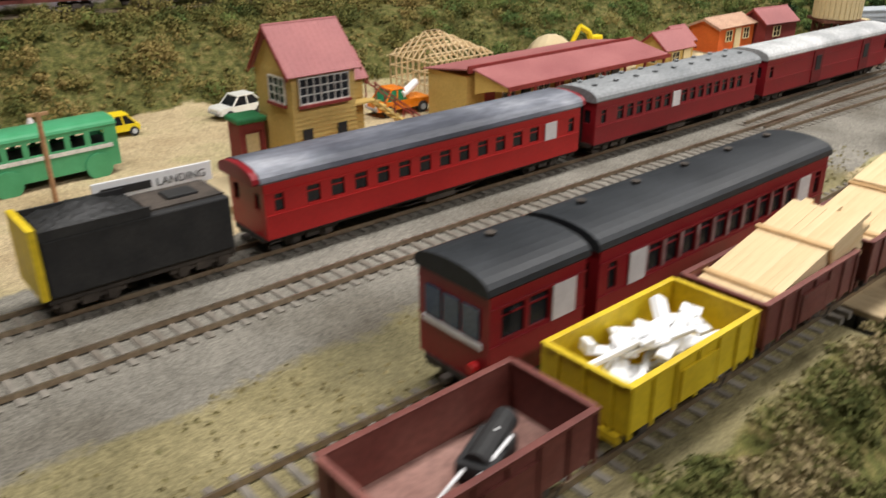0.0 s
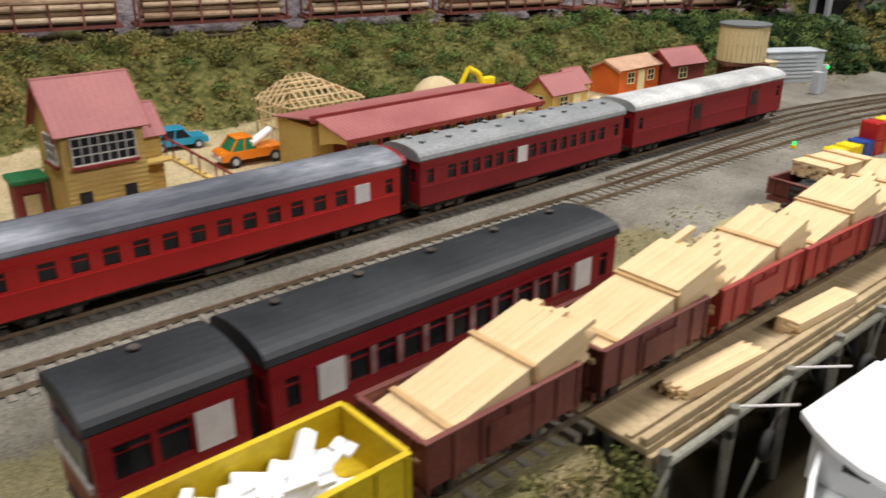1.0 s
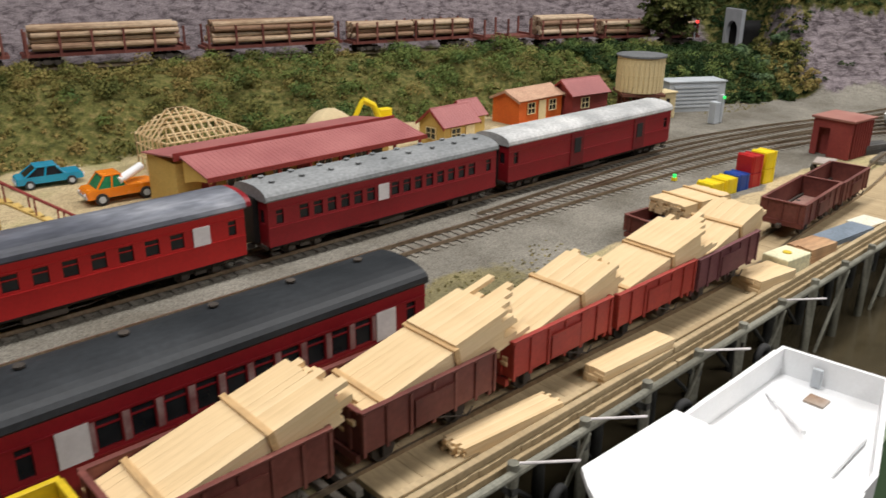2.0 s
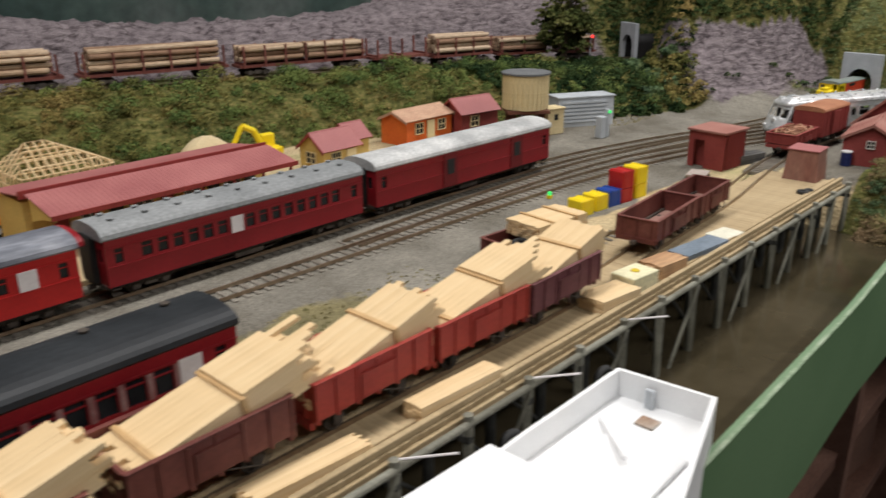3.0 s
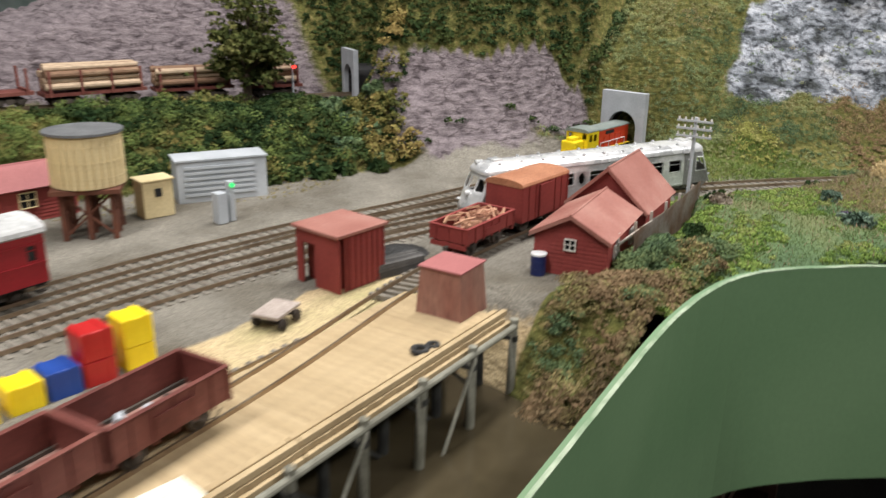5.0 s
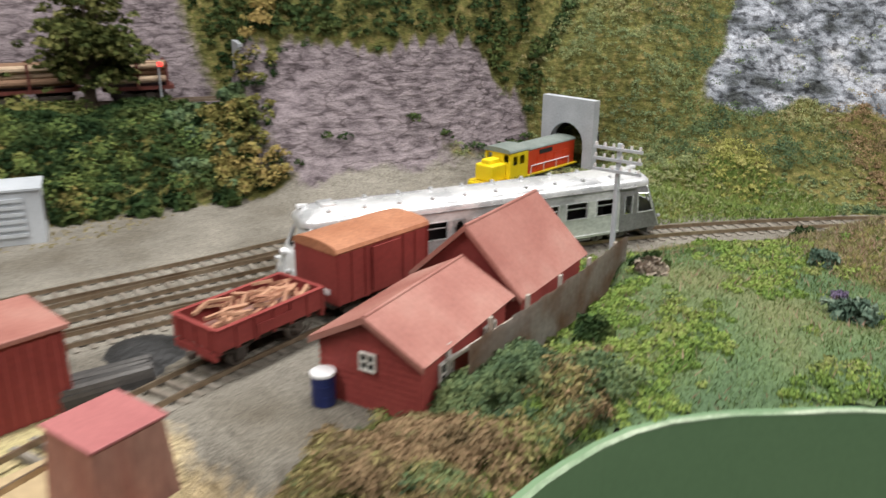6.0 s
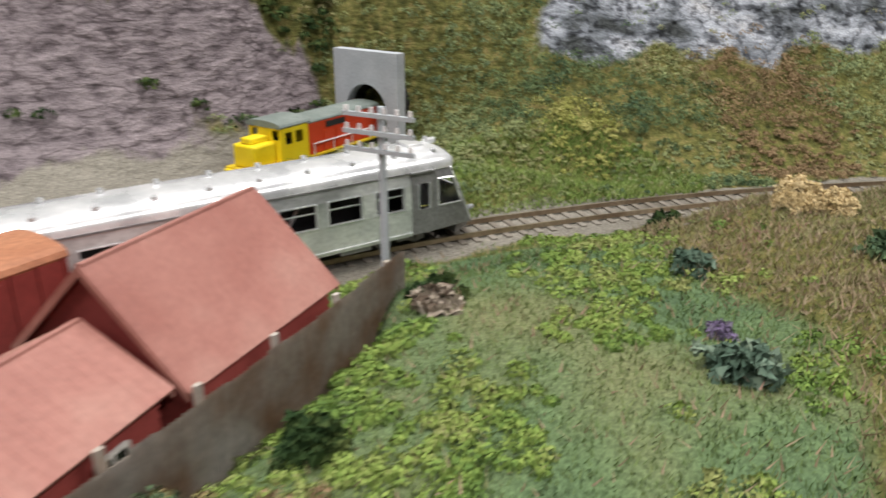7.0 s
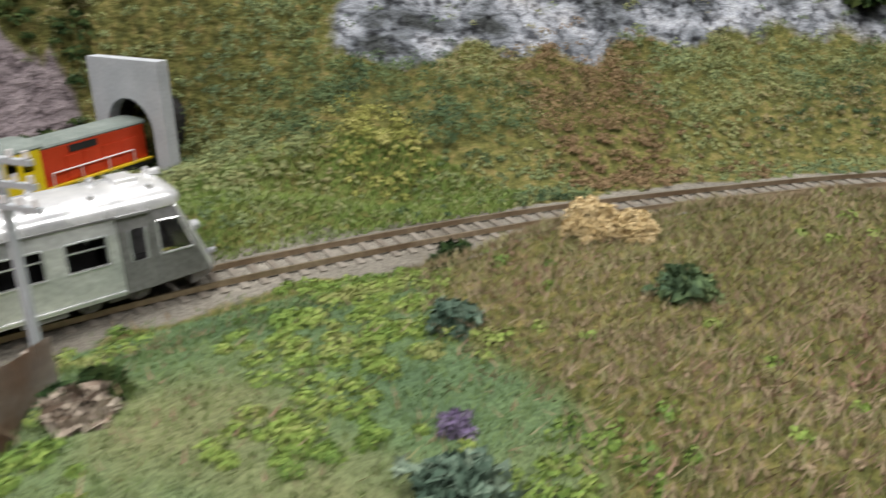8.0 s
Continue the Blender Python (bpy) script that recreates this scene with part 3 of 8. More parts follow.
track("track_main", A_LINE)
track("track_platform", B_LINE)
track("track_yard", span(C_LINE, -0.3, 1.0))
track("track_wharf", span(D_LINE, 0.34, 1.03), sleepers=False, label="steel rails let into the wharf deck")
track("track_wharf_approach", span(D_LINE, -0.3, 0.345))
track("track_goods", span(D_LINE, 1.025, 1.4))
track("track_crossover", E_LINE)
track("track_siding", F_LINE)
track("track_logging", LOG_LINE, sleepers=False)


def at(line, x):
    """The point and heading of a line at x."""
    for a, b in zip(line, line[1:]):
        if a.x <= x <= b.x:
            p = a.lerp(b, (x - a.x) / (b.x - a.x))
            return p, math.degrees(math.atan2(b.y - a.y, b.x - a.x))
    return line[-1], 0.0


# ---- rolling stock: built with the length along x and the rail top at z = 0 ----
def wheelset(parent, x, r=0.0068, material="soot"):
    bm = bmesh.new()
    for s in (-1, 1):
        cyl(bm, r, -0.0013, 0.0013, 18, m=pose(x, s * 0.0088, r, 90))
        cyl(bm, r * 0.45, -0.0019, 0.0019, 10, m=pose(x, s * 0.0088, r, 90))
    rod(bm, (x, -0.009, r), (x, 0.009, r), 0.0012, 6)
    return part("wheelset", bm, material, parent)


def bogie(parent, x, material="soot"):
    bm = bmesh.new()
    for s in (-1, 1):
        box(bm, x - 0.017, x + 0.017, s * 0.0125 - 0.001, s * 0.0125 + 0.001, 0.0055, 0.0085)
        for dx in (-0.0105, 0.0105):
            box(bm, x + dx - 0.0028, x + dx + 0.0028, s * 0.0130 - 0.0014, s * 0.0130 + 0.0014, 0.003, 0.0085, 0.0006)
        box(bm, x - 0.004, x + 0.004, s * 0.0130 - 0.0015, s * 0.0130 + 0.0015, 0.004, 0.009, 0.0005)
    box(bm, x - 0.003, x + 0.003, -0.0125, 0.0125, 0.006, 0.0095)
    b = part("bogie", bm, material, parent)
    for dx in (-0.0105, 0.0105):
        wheelset(b, x + dx, 0.0055, material)


def carriage(name, L, label, body="red", roof="grey_roof", n_win=12, eave=0.043, top=0.051, w=0.039, white=(), group="", doors=(), glass_white=(), vents=8, gang=True, wz=(0.026, 0.0355), ends=0.022, win_w=0.0085, tank=True, pillars=None):
    c = thing(name, label, "railway carriage", group)
    h, fl = L / 2, 0.011
    u0, u1 = -h + ends, h - ends
    pitch = (u1 - u0) / max(1, n_win)
    wins = [(u0 + pitch * (i + 0.5) - win_w / 2, u0 + pitch * (i + 0.5) + win_w / 2, *wz) for i in range(n_win)]
    wins += [(-h + 0.006, -h + 0.0115, wz[0], wz[1]), (h - 0.0115, h - 0.006, wz[0], wz[1])]
    for s in (-1, 1):
        bm = wall_holes(bmesh.new(), -h, h, fl, eave, wins, 0.001, lambda u, v, d, s=s: (u, s * (w / 2 - d), v))
        part("body_side", bm, body, c)
        part("waist_moulding", B(-h, h, s * (w / 2 + 0.0001), s * (w / 2 + 0.0006), wz[0] - 0.0022, wz[0] - 0.0014), body, c)
        part("cornice_moulding", B(-h, h, s * (w / 2 + 0.0001), s * (w / 2 + 0.0006), wz[1] + 0.0008, wz[1] + 0.0015), body, c)
        for i, (a, b, z0, z1) in enumerate(wins):
            if i in glass_white:
                continue
            pn = part("window_pane", B(a, b, s * (w / 2 - 0.0016), s * (w / 2 - 0.0012), z0, z1), "glass", c)
            part("window_bar", B(a, b, s * (w / 2 - 0.0011), s * (w / 2 - 0.0004), z1 - 0.0034, z1 - 0.0028), body, pn)
        if pillars:
            for (a0, a1, z0, z1), (b0, b1, _, _) in zip(wins[:n_win], wins[1:n_win]):
                part("window_pillar", B(a1 + 0.0006, b0 - 0.0006, s * (w / 2 + 0.0001), s * (w / 2 + 0.0004), z0, z1), pillars, c)
        for i in glass_white:
            a, b, z0, z1 = wins[i]
            e = 0.0012
            part("paper_panel", B(a - e, b + e, s * (w / 2 + 0.0004), s * (w / 2 + 0.0009), z0 - e, z1 + e), "pane_white", c, "white paper stuck over the window")
        for dx in doors:
            part("side_door", B(dx - 0.009, dx + 0.009, s * (w / 2 + 0.0001), s * (w / 2 + 0.0008), fl + 0.001, eave - 0.002), "dark_red", c)
            part("door_opening", B(dx - 0.0045, dx + 0.0045, s * (w / 2 + 0.0009), s * (w / 2 + 0.0013), wz[0] - 0.003, wz[1] + 0.001), "black", c)
    for s in (-1, 1):
        part("body_end", wall_holes(bmesh.new(), -w / 2 + 0.001, w / 2 - 0.001, fl, eave + 0.003, [(-0.0145, -0.0085, wz[0], wz[1]), (0.0085, 0.0145, wz[0], wz[1])], 0.001, lambda u, v, d, s=s: (s * (h - d), u, v)), body, c)
        part("end_glazing", B(s * (h - 0.0018), s * (h - 0.0013), -0.016, 0.016, wz[0], wz[1]), "glass", c)
        if gang:
            bm = B(s * (h + 0.0), s * (h + 0.0042), -0.0072, 0.0072, 0.013, 0.042)
            for k in range(3):
                box(bm, s * (h + 0.0006 + 0.0014 * k), s * (h + 0.0012 + 0.0014 * k), -0.0082, 0.0082, 0.012, 0.043)
            part("gangway", bm, "black", c)
        for t in (-1, 1):
            bm = B(s * (h - 0.005) - 0.003, s * (h - 0.005) + 0.003, t * (w / 2 - 0.003) - 0.002, t * (w / 2 - 0.003) + 0.002, 0.0045, 0.0052)
            box(bm, s * (h - 0.005) - 0.003, s * (h - 0.005) + 0.003, t * (w / 2 - 0.003) - 0.002, t * (w / 2 - 0.003) + 0.002, 0.0082, 0.0088)
            box(bm, s * (h - 0.005) - 0.003, s * (h - 0.005) - 0.0025, t * (w / 2 - 0.003) - 0.0003, t * (w / 2 - 0.003) + 0.0003, 0.0045, fl)
            part("step", bm, "soot", c)
        part("buffer_beam", B(s * (h - 0.0008), s * (h + 0.0008), -0.016, 0.016, 0.0085, 0.0112), "soot", c)
        bm = B(s * (h + 0.0008), s * (h + 0.0055), -0.0018, 0.0018, 0.0065, 0.0095, bev=0.0005)
        part("coupler", bm, "soot", c)
    # floor and seat block coloured near-black, so windows look into shade
    part("floor", B(-h + 0.001, h - 0.001, -w / 2 + 0.001, w / 2 - 0.001, fl - 0.0012, fl + 0.0004), "shaded_interior", c)
    part("seating", B(-h + ends, h - ends, -w / 2 + 0.005, w / 2 - 0.005, fl + 0.0005, fl + 0.012), "shaded_interior", c)
    bm = extrude_x(bmesh.new(), roof_arc(w + 0.0022, eave, top, 14), -h - 0.0015, h + 0.0015)
    r = part("roof", bm, roof, c)
    for i in range(vents):
        x = -h + L * (i + 0.5) / vents
        for s in ((-1, 1) if vents > 6 else (1,)):
            bm = cyl(bmesh.new(), 0.0018, 0, 0.0018, 10, r2=0.0012, m=pose(x, s * 0.007, top - 0.0012))
            cyl(bm, 0.0022, 0.0016, 0.0023, 10, m=pose(x, s * 0.007, top - 0.0012))
            part("roof_vent", bm, "soot" if roof == "black_roof" else roof, r)
    bm = bmesh.new()
    for s in (-1, 1):
        box(bm, -h + 0.03, h - 0.03, s * 0.014 - 0.0007, s * 0.014 + 0.0007, fl - 0.0035, fl - 0.001)
        rod(bm, (-h * 0.45, s * 0.012, fl - 0.002), (-h * 0.2, s * 0.012, 0.004), 0.0004, 6)
        rod(bm, (-h * 0.2, s * 0.012, 0.004), (h * 0.2, s * 0.012, 0.004), 0.0004, 6)
        rod(bm, (h * 0.2, s * 0.012, 0.004), (h * 0.45, s * 0.012, fl - 0.002), 0.0004, 6)
    part("truss_rod", bm, "soot", c)
    if tank:
        part("battery_box", B(-0.012, 0.012, -0.015, 0.015, 0.0035, fl - 0.001, bev=0.0006), "soot", c)
    for s in (-1, 1):
        bogie(c, s * (h - 0.030) if L > 0.1 else s * (h - 0.018))
    return c


def on_track(ob, line, x, z=0.0030):
    p, a = at(line, x)
    return place(ob, p.x, p.y, p.z + z, a)


# platform train: three red carriages
c = carriage("passenger_carriage", 0.245, "bright red carriage with a grey filler-smeared roof under repair", body="bright_red", roof="smear_roof", n_win=13, group="platform train", glass_white=(12,), vents=0, gang=False)
on_track(c, B_LINE, 0.302)
for s in (-1, 1):
    bm = extrude_x(bmesh.new(), roof_arc(0.0395, 0.0432, 0.0505, 14), s * 0.1215, s * 0.128)
    part("roof_end", bm, "red", c, "red filler on the roof's end")
c = carriage("passenger_carriage", 0.213, "dark red passenger carriage with a grey roof on the platform track", roof="grey_roof", n_win=15, group="platform train", glass_white=(6,), vents=9, win_w=0.0072)
on_track(c, B_LINE, 0.548)
c = carriage("baggage_van", 0.238, "dark red baggage van with a worn white roof", roof="white_roof", n_win=0, group="platform train", doors=(-0.03, 0.065), vents=0)
on_track(c, B_LINE, 0.79)

# yard train: black-roofed coach and guard's van
c = carriage("guards_van", 0.051, "dark red guard's van with a black roof and white side panel", roof="black_roof", n_win=3, group="yard train", vents=1, glass_white=(2,), ends=0.006, eave=0.050, top=0.0575, w=0.0395, wz=(0.030, 0.0425), win_w=0.0105, tank=False, gang=False)
on_track(c, C_LINE, 0.1965)
for y in (-0.0105, 0.0, 0.0105):
    part("end_window", B(-0.0265, -0.0259, y - 0.0044, y + 0.0044, 0.0300, 0.0425), mat("blue_grey_glazing", [(0.03, 0.06, 0.12), (0.10, 0.13, 0.18)], 0.15, bump=0), c)
part("end_sill", B(-0.0267, -0.0259, -0.0165, 0.0165, 0.0265, 0.0290), "pane_white", c, "worn whitish sill strip")
part("tail_lamp", cyl(bmesh.new(), 0.002, 0, 0.0035, 12, m=pose(-0.0260, -0.0135, 0.019, 0, -90)), "bright_red", c, "red tail lamp")
c = carriage("passenger_carriage", 0.188, "dark red carriage with a black roof and round-topped windows", roof="black_roof", n_win=12, group="yard train", vents=5, glass_white=(0, 11), ends=0.018, eave=0.050, top=0.0575, w=0.0395, wz=(0.030, 0.042), win_w=0.0088, pillars="pink_pillar")
on_track(c, C_LINE, 0.3245)
part("yellow_tag", B(-0.0958, -0.0952, -0.004, 0.003, 0.038, 0.043), "yellow_bright", c, "small yellow paper tag")


# ---- open goods wagons ----
def open_wagon(name, L, paint, label, top=0.040, group="wharf wagons", w=0.035, floor="wagon_floor", fl=0.0135):
    g = thing(name, label, "goods wagon", group)
    h = L / 2
    t = 0.0012
    for s in (-1, 1):
        sp = part("side_panel", B(-h, h, s * (w / 2 - t), s * w / 2, fl, top), paint, g)
        for i in range(7):
            x = -h + L * i / 6
            x = min(max(x, -h + 0.0008), h - 0.0008)
            part("rib", B(x - 0.0007, x + 0.0007, s * (w / 2 + 0.0001), s * (w / 2 + 0.0008), fl - 0.001, top - 0.0005), paint, sp)
        part("rim", B(-h - 0.0003, h + 0.0003, s * (w / 2 - t - 0.0003), s * (w / 2 + 0.0009), top, top + 0.001, bev=0.0002), paint, sp)
        part("side_door", B(-0.010, 0.010, s * (w / 2 + 0.0002), s * (w / 2 + 0.0012), fl + 0.001, top - 0.004), paint, g)
        ep = part("end_panel", B(s * (h - t), s * h, -w / 2 + t, w / 2 - t, fl, top), paint, g)
        for y in (-0.011, 0, 0.011):
            part("rib", B(s * (h + 0.0001), s * (h + 0.0008), y - 0.0008, y + 0.0008, fl, top - 0.0005), paint, ep)
        part("rim", B(s * (h - t - 0.0003), s * (h + 0.0009), -w / 2 + t, w / 2 - t, top, top + 0.001, bev=0.0002), paint, ep)
        part("buffer_beam", B(s * (h - 0.001), s * (h + 0.001), -0.015, 0.015, 0.009, 0.0125), paint, g)
        part("coupler", B(s * (h + 0.001), s * (h + 0.0048), -0.0017, 0.0017, 0.0075, 0.0105, bev=0.0005), "soot", g)
        bm = B(-h, h, s * 0.0115 - 0.0007, s * 0.0115 + 0.0007, 0.0095, 0.0128)
        for x in (-h * 0.55, h * 0.55):
            box(bm, x - 0.0025, x + 0.0025, s * 0.0115 - 0.0014, s * 0.0115 + 0.0014, 0.004, 0.010, 0.0004)
            box(bm, x - 0.006, x + 0.006, s * 0.0115 - 0.0006, s * 0.0115 + 0.0006, 0.0085, 0.0095)
        part("sole_bar", bm, "soot", g)
        bm = bmesh.new()
        rod(bm, (0.002, s * 0.0155, 0.0125), (0.021, s * 0.0155, 0.0052), 0.0004, 5)
        rod(bm, (0.021, s * 0.0155, 0.0052), (0.024, s * 0.0155, 0.0085), 0.0004, 5)
        part("brake_lever", bm, "soot", g)
    part("floor", B(-h + t, h - t, -w / 2 + t, w / 2 - t, fl - 0.001, fl + 0.0006), floor, g)
    for x in (-h * 0.55, h * 0.55):
        wheelset(g, x, 0.0058)
    return g


def lumber_load(lx, n_y, layers, label, mt="timber", bats=(-0.25, 0.25), w=0.029, sw=None, sh=0.0021, ragged=0.004, group="lumber loads", ends=0.0, top_from=None):
    """A bundle of planks, each its own piece, with battens across; base at z = 0. ends: how far the top planks creep out; top_from: a second bundle from there on."""
    t = thing("lumber_stack", label, "lumber", group)
    sw = sw or w / n_y
    first = part("plank", B(-lx / 2, lx / 2, -sw * 0.496, sw * 0.496, 0, sh * 0.97), mt, t)
    used = False

    def lay(mesh, x, y, z):
        nonlocal used
        ob = first
        if used:
            ob = first.copy()
            ob.data = mesh.data
            scene.collection.objects.link(ob)
        used = True
        ob.matrix_basis = pose(x, y, z, 0, 0, random.uniform(-0.25, 0.25))
    for k in range(layers):
        for j in range(n_y):
            out = random.uniform(0, ends) if random.random() < 0.5 else 0
            lay(first, random.uniform(-ragged, ragged) + out, (j - (n_y - 1) / 2) * sw, k * sh)
    zt = layers * sh
    if top_from is not None:
        l2 = lx * (0.5 - top_from) + 0.004
        shorts = []
        for e in (0.0, 0.35, 0.7, 1.0):
            shorts.append(part("plank", B(0, l2 + ends * e, -sw * 0.496, sw * 0.496, 0, sh * 0.97), mt, t))
        n_laid = 0
        for k in range(1):
            for j in range(n_y):
                ob = shorts[n_laid] if n_laid < 4 else shorts[random.choice((0, 0, 1, 2, 3))].copy()
                if n_laid >= 4:
                    scene.collection.objects.link(ob)
                ob.matrix_basis = pose(lx * top_from, (j - (n_y - 1) / 2) * sw, zt + k * sh, 0, 0, random.uniform(-0.25, 0.25))
                n_laid += 1
    for b in bats:
        top = zt + (sh if top_from is not None and b > top_from + 0.05 else 0)
        bm = B(b * lx - 0.0012, b * lx + 0.0012, -w / 2 - 0.0012, w / 2 + 0.0012, top, top + 0.001)
        for s in (-1, 1):
            box(bm, b * lx - 0.0012, b * lx + 0.0012, s * (w / 2 + 0.0002), s * (w / 2 + 0.0011), top * 0.1, top)
        part("batten", bm, "band", t)
    return t


WAGONS = [(0.119, "wagon_brown", "open brown goods wagon with rods and a block inside"), (0.206, "yellow", "yellow open wagon loaded with white plastic scraps"),
          (0.284, "wagon_brown", "brown open wagon loaded with stacked lumber"), (0.368, "wagon_brown", "brown open wagon carrying lumber bundles"),
          (0.449, "wagon_red", "red open wagon carrying lumber bundles"), (0.524, "wagon_red", "red open wagon with a tilted lumber load"),
          (0.597, "wagon_purple", "faded purple-brown open wagon with lumber")]
for i, (x, paint, label) in enumerate(WAGONS):
    g = open_wagon("open_wagon", 0.072 if i < 3 else 0.070, paint, label, top=0.0305, floor="wagon_floor" if i != 1 else "yellow")
    on_track(g, D_LINE, x)
    if i >= 2:
        p, a = at(D_LINE, x)
        t = lumber_load(0.078, 8, 7, "pale stripwood planks bundled with battens, tilted in a wagon", bats=(-0.32, 0.16), w=0.030, ragged=0.0006, ends=0.006 if i in (2, 4, 6) else 0.016, top_from=0.17 if i in (3, 5) else None)
        t.matrix_basis = pose(p.x, p.y, p.z, 0, 0, a) @ pose(0.005, 0, 0.0235, 0, (-14.0 if i in (2, 4, 6) else -12.0) + random.uniform(-0.8, 0.8), random.uniform(-2, 2))

for x, label in ((0.762, "empty brown open wagon with a dusty floor"), (0.835, "brown open wagon holding small scrap pieces")):
    g = open_wagon("open_wagon", 0.078 if x < 0.8 else 0.062, "wagon_brown", label, top=0.0255, group="wharf wagons", w=0.030, fl=0.0105)
    on_track(g, D_LINE, x)
g = open_wagon("open_wagon", 0.07, "wagon_brown", "brown wagon with black tyres and a lumber stack", top=0.024, group="wharf wagons", w=0.032)
on_track(g, C_LINE, 0.672)
t = lumber_load(0.052, 10, 5, "flat stack of pale planks on a wagon", bats=(-0.2, 0.25), w=0.030, ragged=0.0008)
p, a = at(C_LINE, 0.687)
t.matrix_basis = pose(p.x, p.y, 0.026, 0, 0, a)
g = open_wagon("open_wagon", 0.066, "shed_red", "red-brown wagon filled with split firewood", top=0.024, group="goods siding", w=0.032)
on_track(g, D_LINE, 1.145)
p, a = at(D_LINE, 1.145)
wood = thing("firewood_load", "loose split firewood heaped in a wagon", "firewood")
for k in range(60):
    bm = B(-0.006, 0.006, -0.0008, 0.0008, 0, 0.0015)
    o = part("stick", bm, "rusty_scrap", wood)
    o.matrix_basis = pose(random.uniform(-0.026, 0.026), random.uniform(-0.012, 0.012), 0.020 + random.uniform(0, 0.005), random.uniform(-20, 20), random.uniform(-12, 12), random.uniform(-60, 60))
place(wood, p.x, p.y, p.z + 0.003, a)

# covered goods van on the siding
v = thing("covered_van", "red-brown covered goods van with a rounded roof", "goods wagon", "goods siding")
van_body = part("body", B(-0.034, 0.034, -0.017, 0.017, 0.011, 0.040), "shed_red", v)
for i in range(8):
    x = -0.033 + 0.066 * i / 7
    for s in (-1, 1):
        part("rib", B(x - 0.0006, x + 0.0006, s * 0.0171, s * 0.0178, 0.011, 0.0395), "shed_red", van_body)
for s in (-1, 1):
    part("sliding_door", B(-0.010, 0.010, s * 0.0178, s * 0.0187, 0.0125, 0.038), "shed_red", v)
    part("white_patch", B(-0.0345, -0.0340, s * 0.008 - 0.003, s * 0.008 + 0.003, 0.0155, 0.0185), "pane_white", v)
part("roof", extrude_x(bmesh.new(), roof_arc(0.036, 0.040, 0.0445), -0.0345, 0.0345), mat("brown_van_roof", [(0.30, 0.12, 0.06), (0.38, 0.17, 0.09)], 0.7), v)
for x in (-0.019, 0.019):
    wheelset(v, x)
part("sole_bar", B(-0.034, 0.034, -0.013, 0.013, 0.008, 0.011), "soot", v)
on_track(v, D_LINE, 1.222)


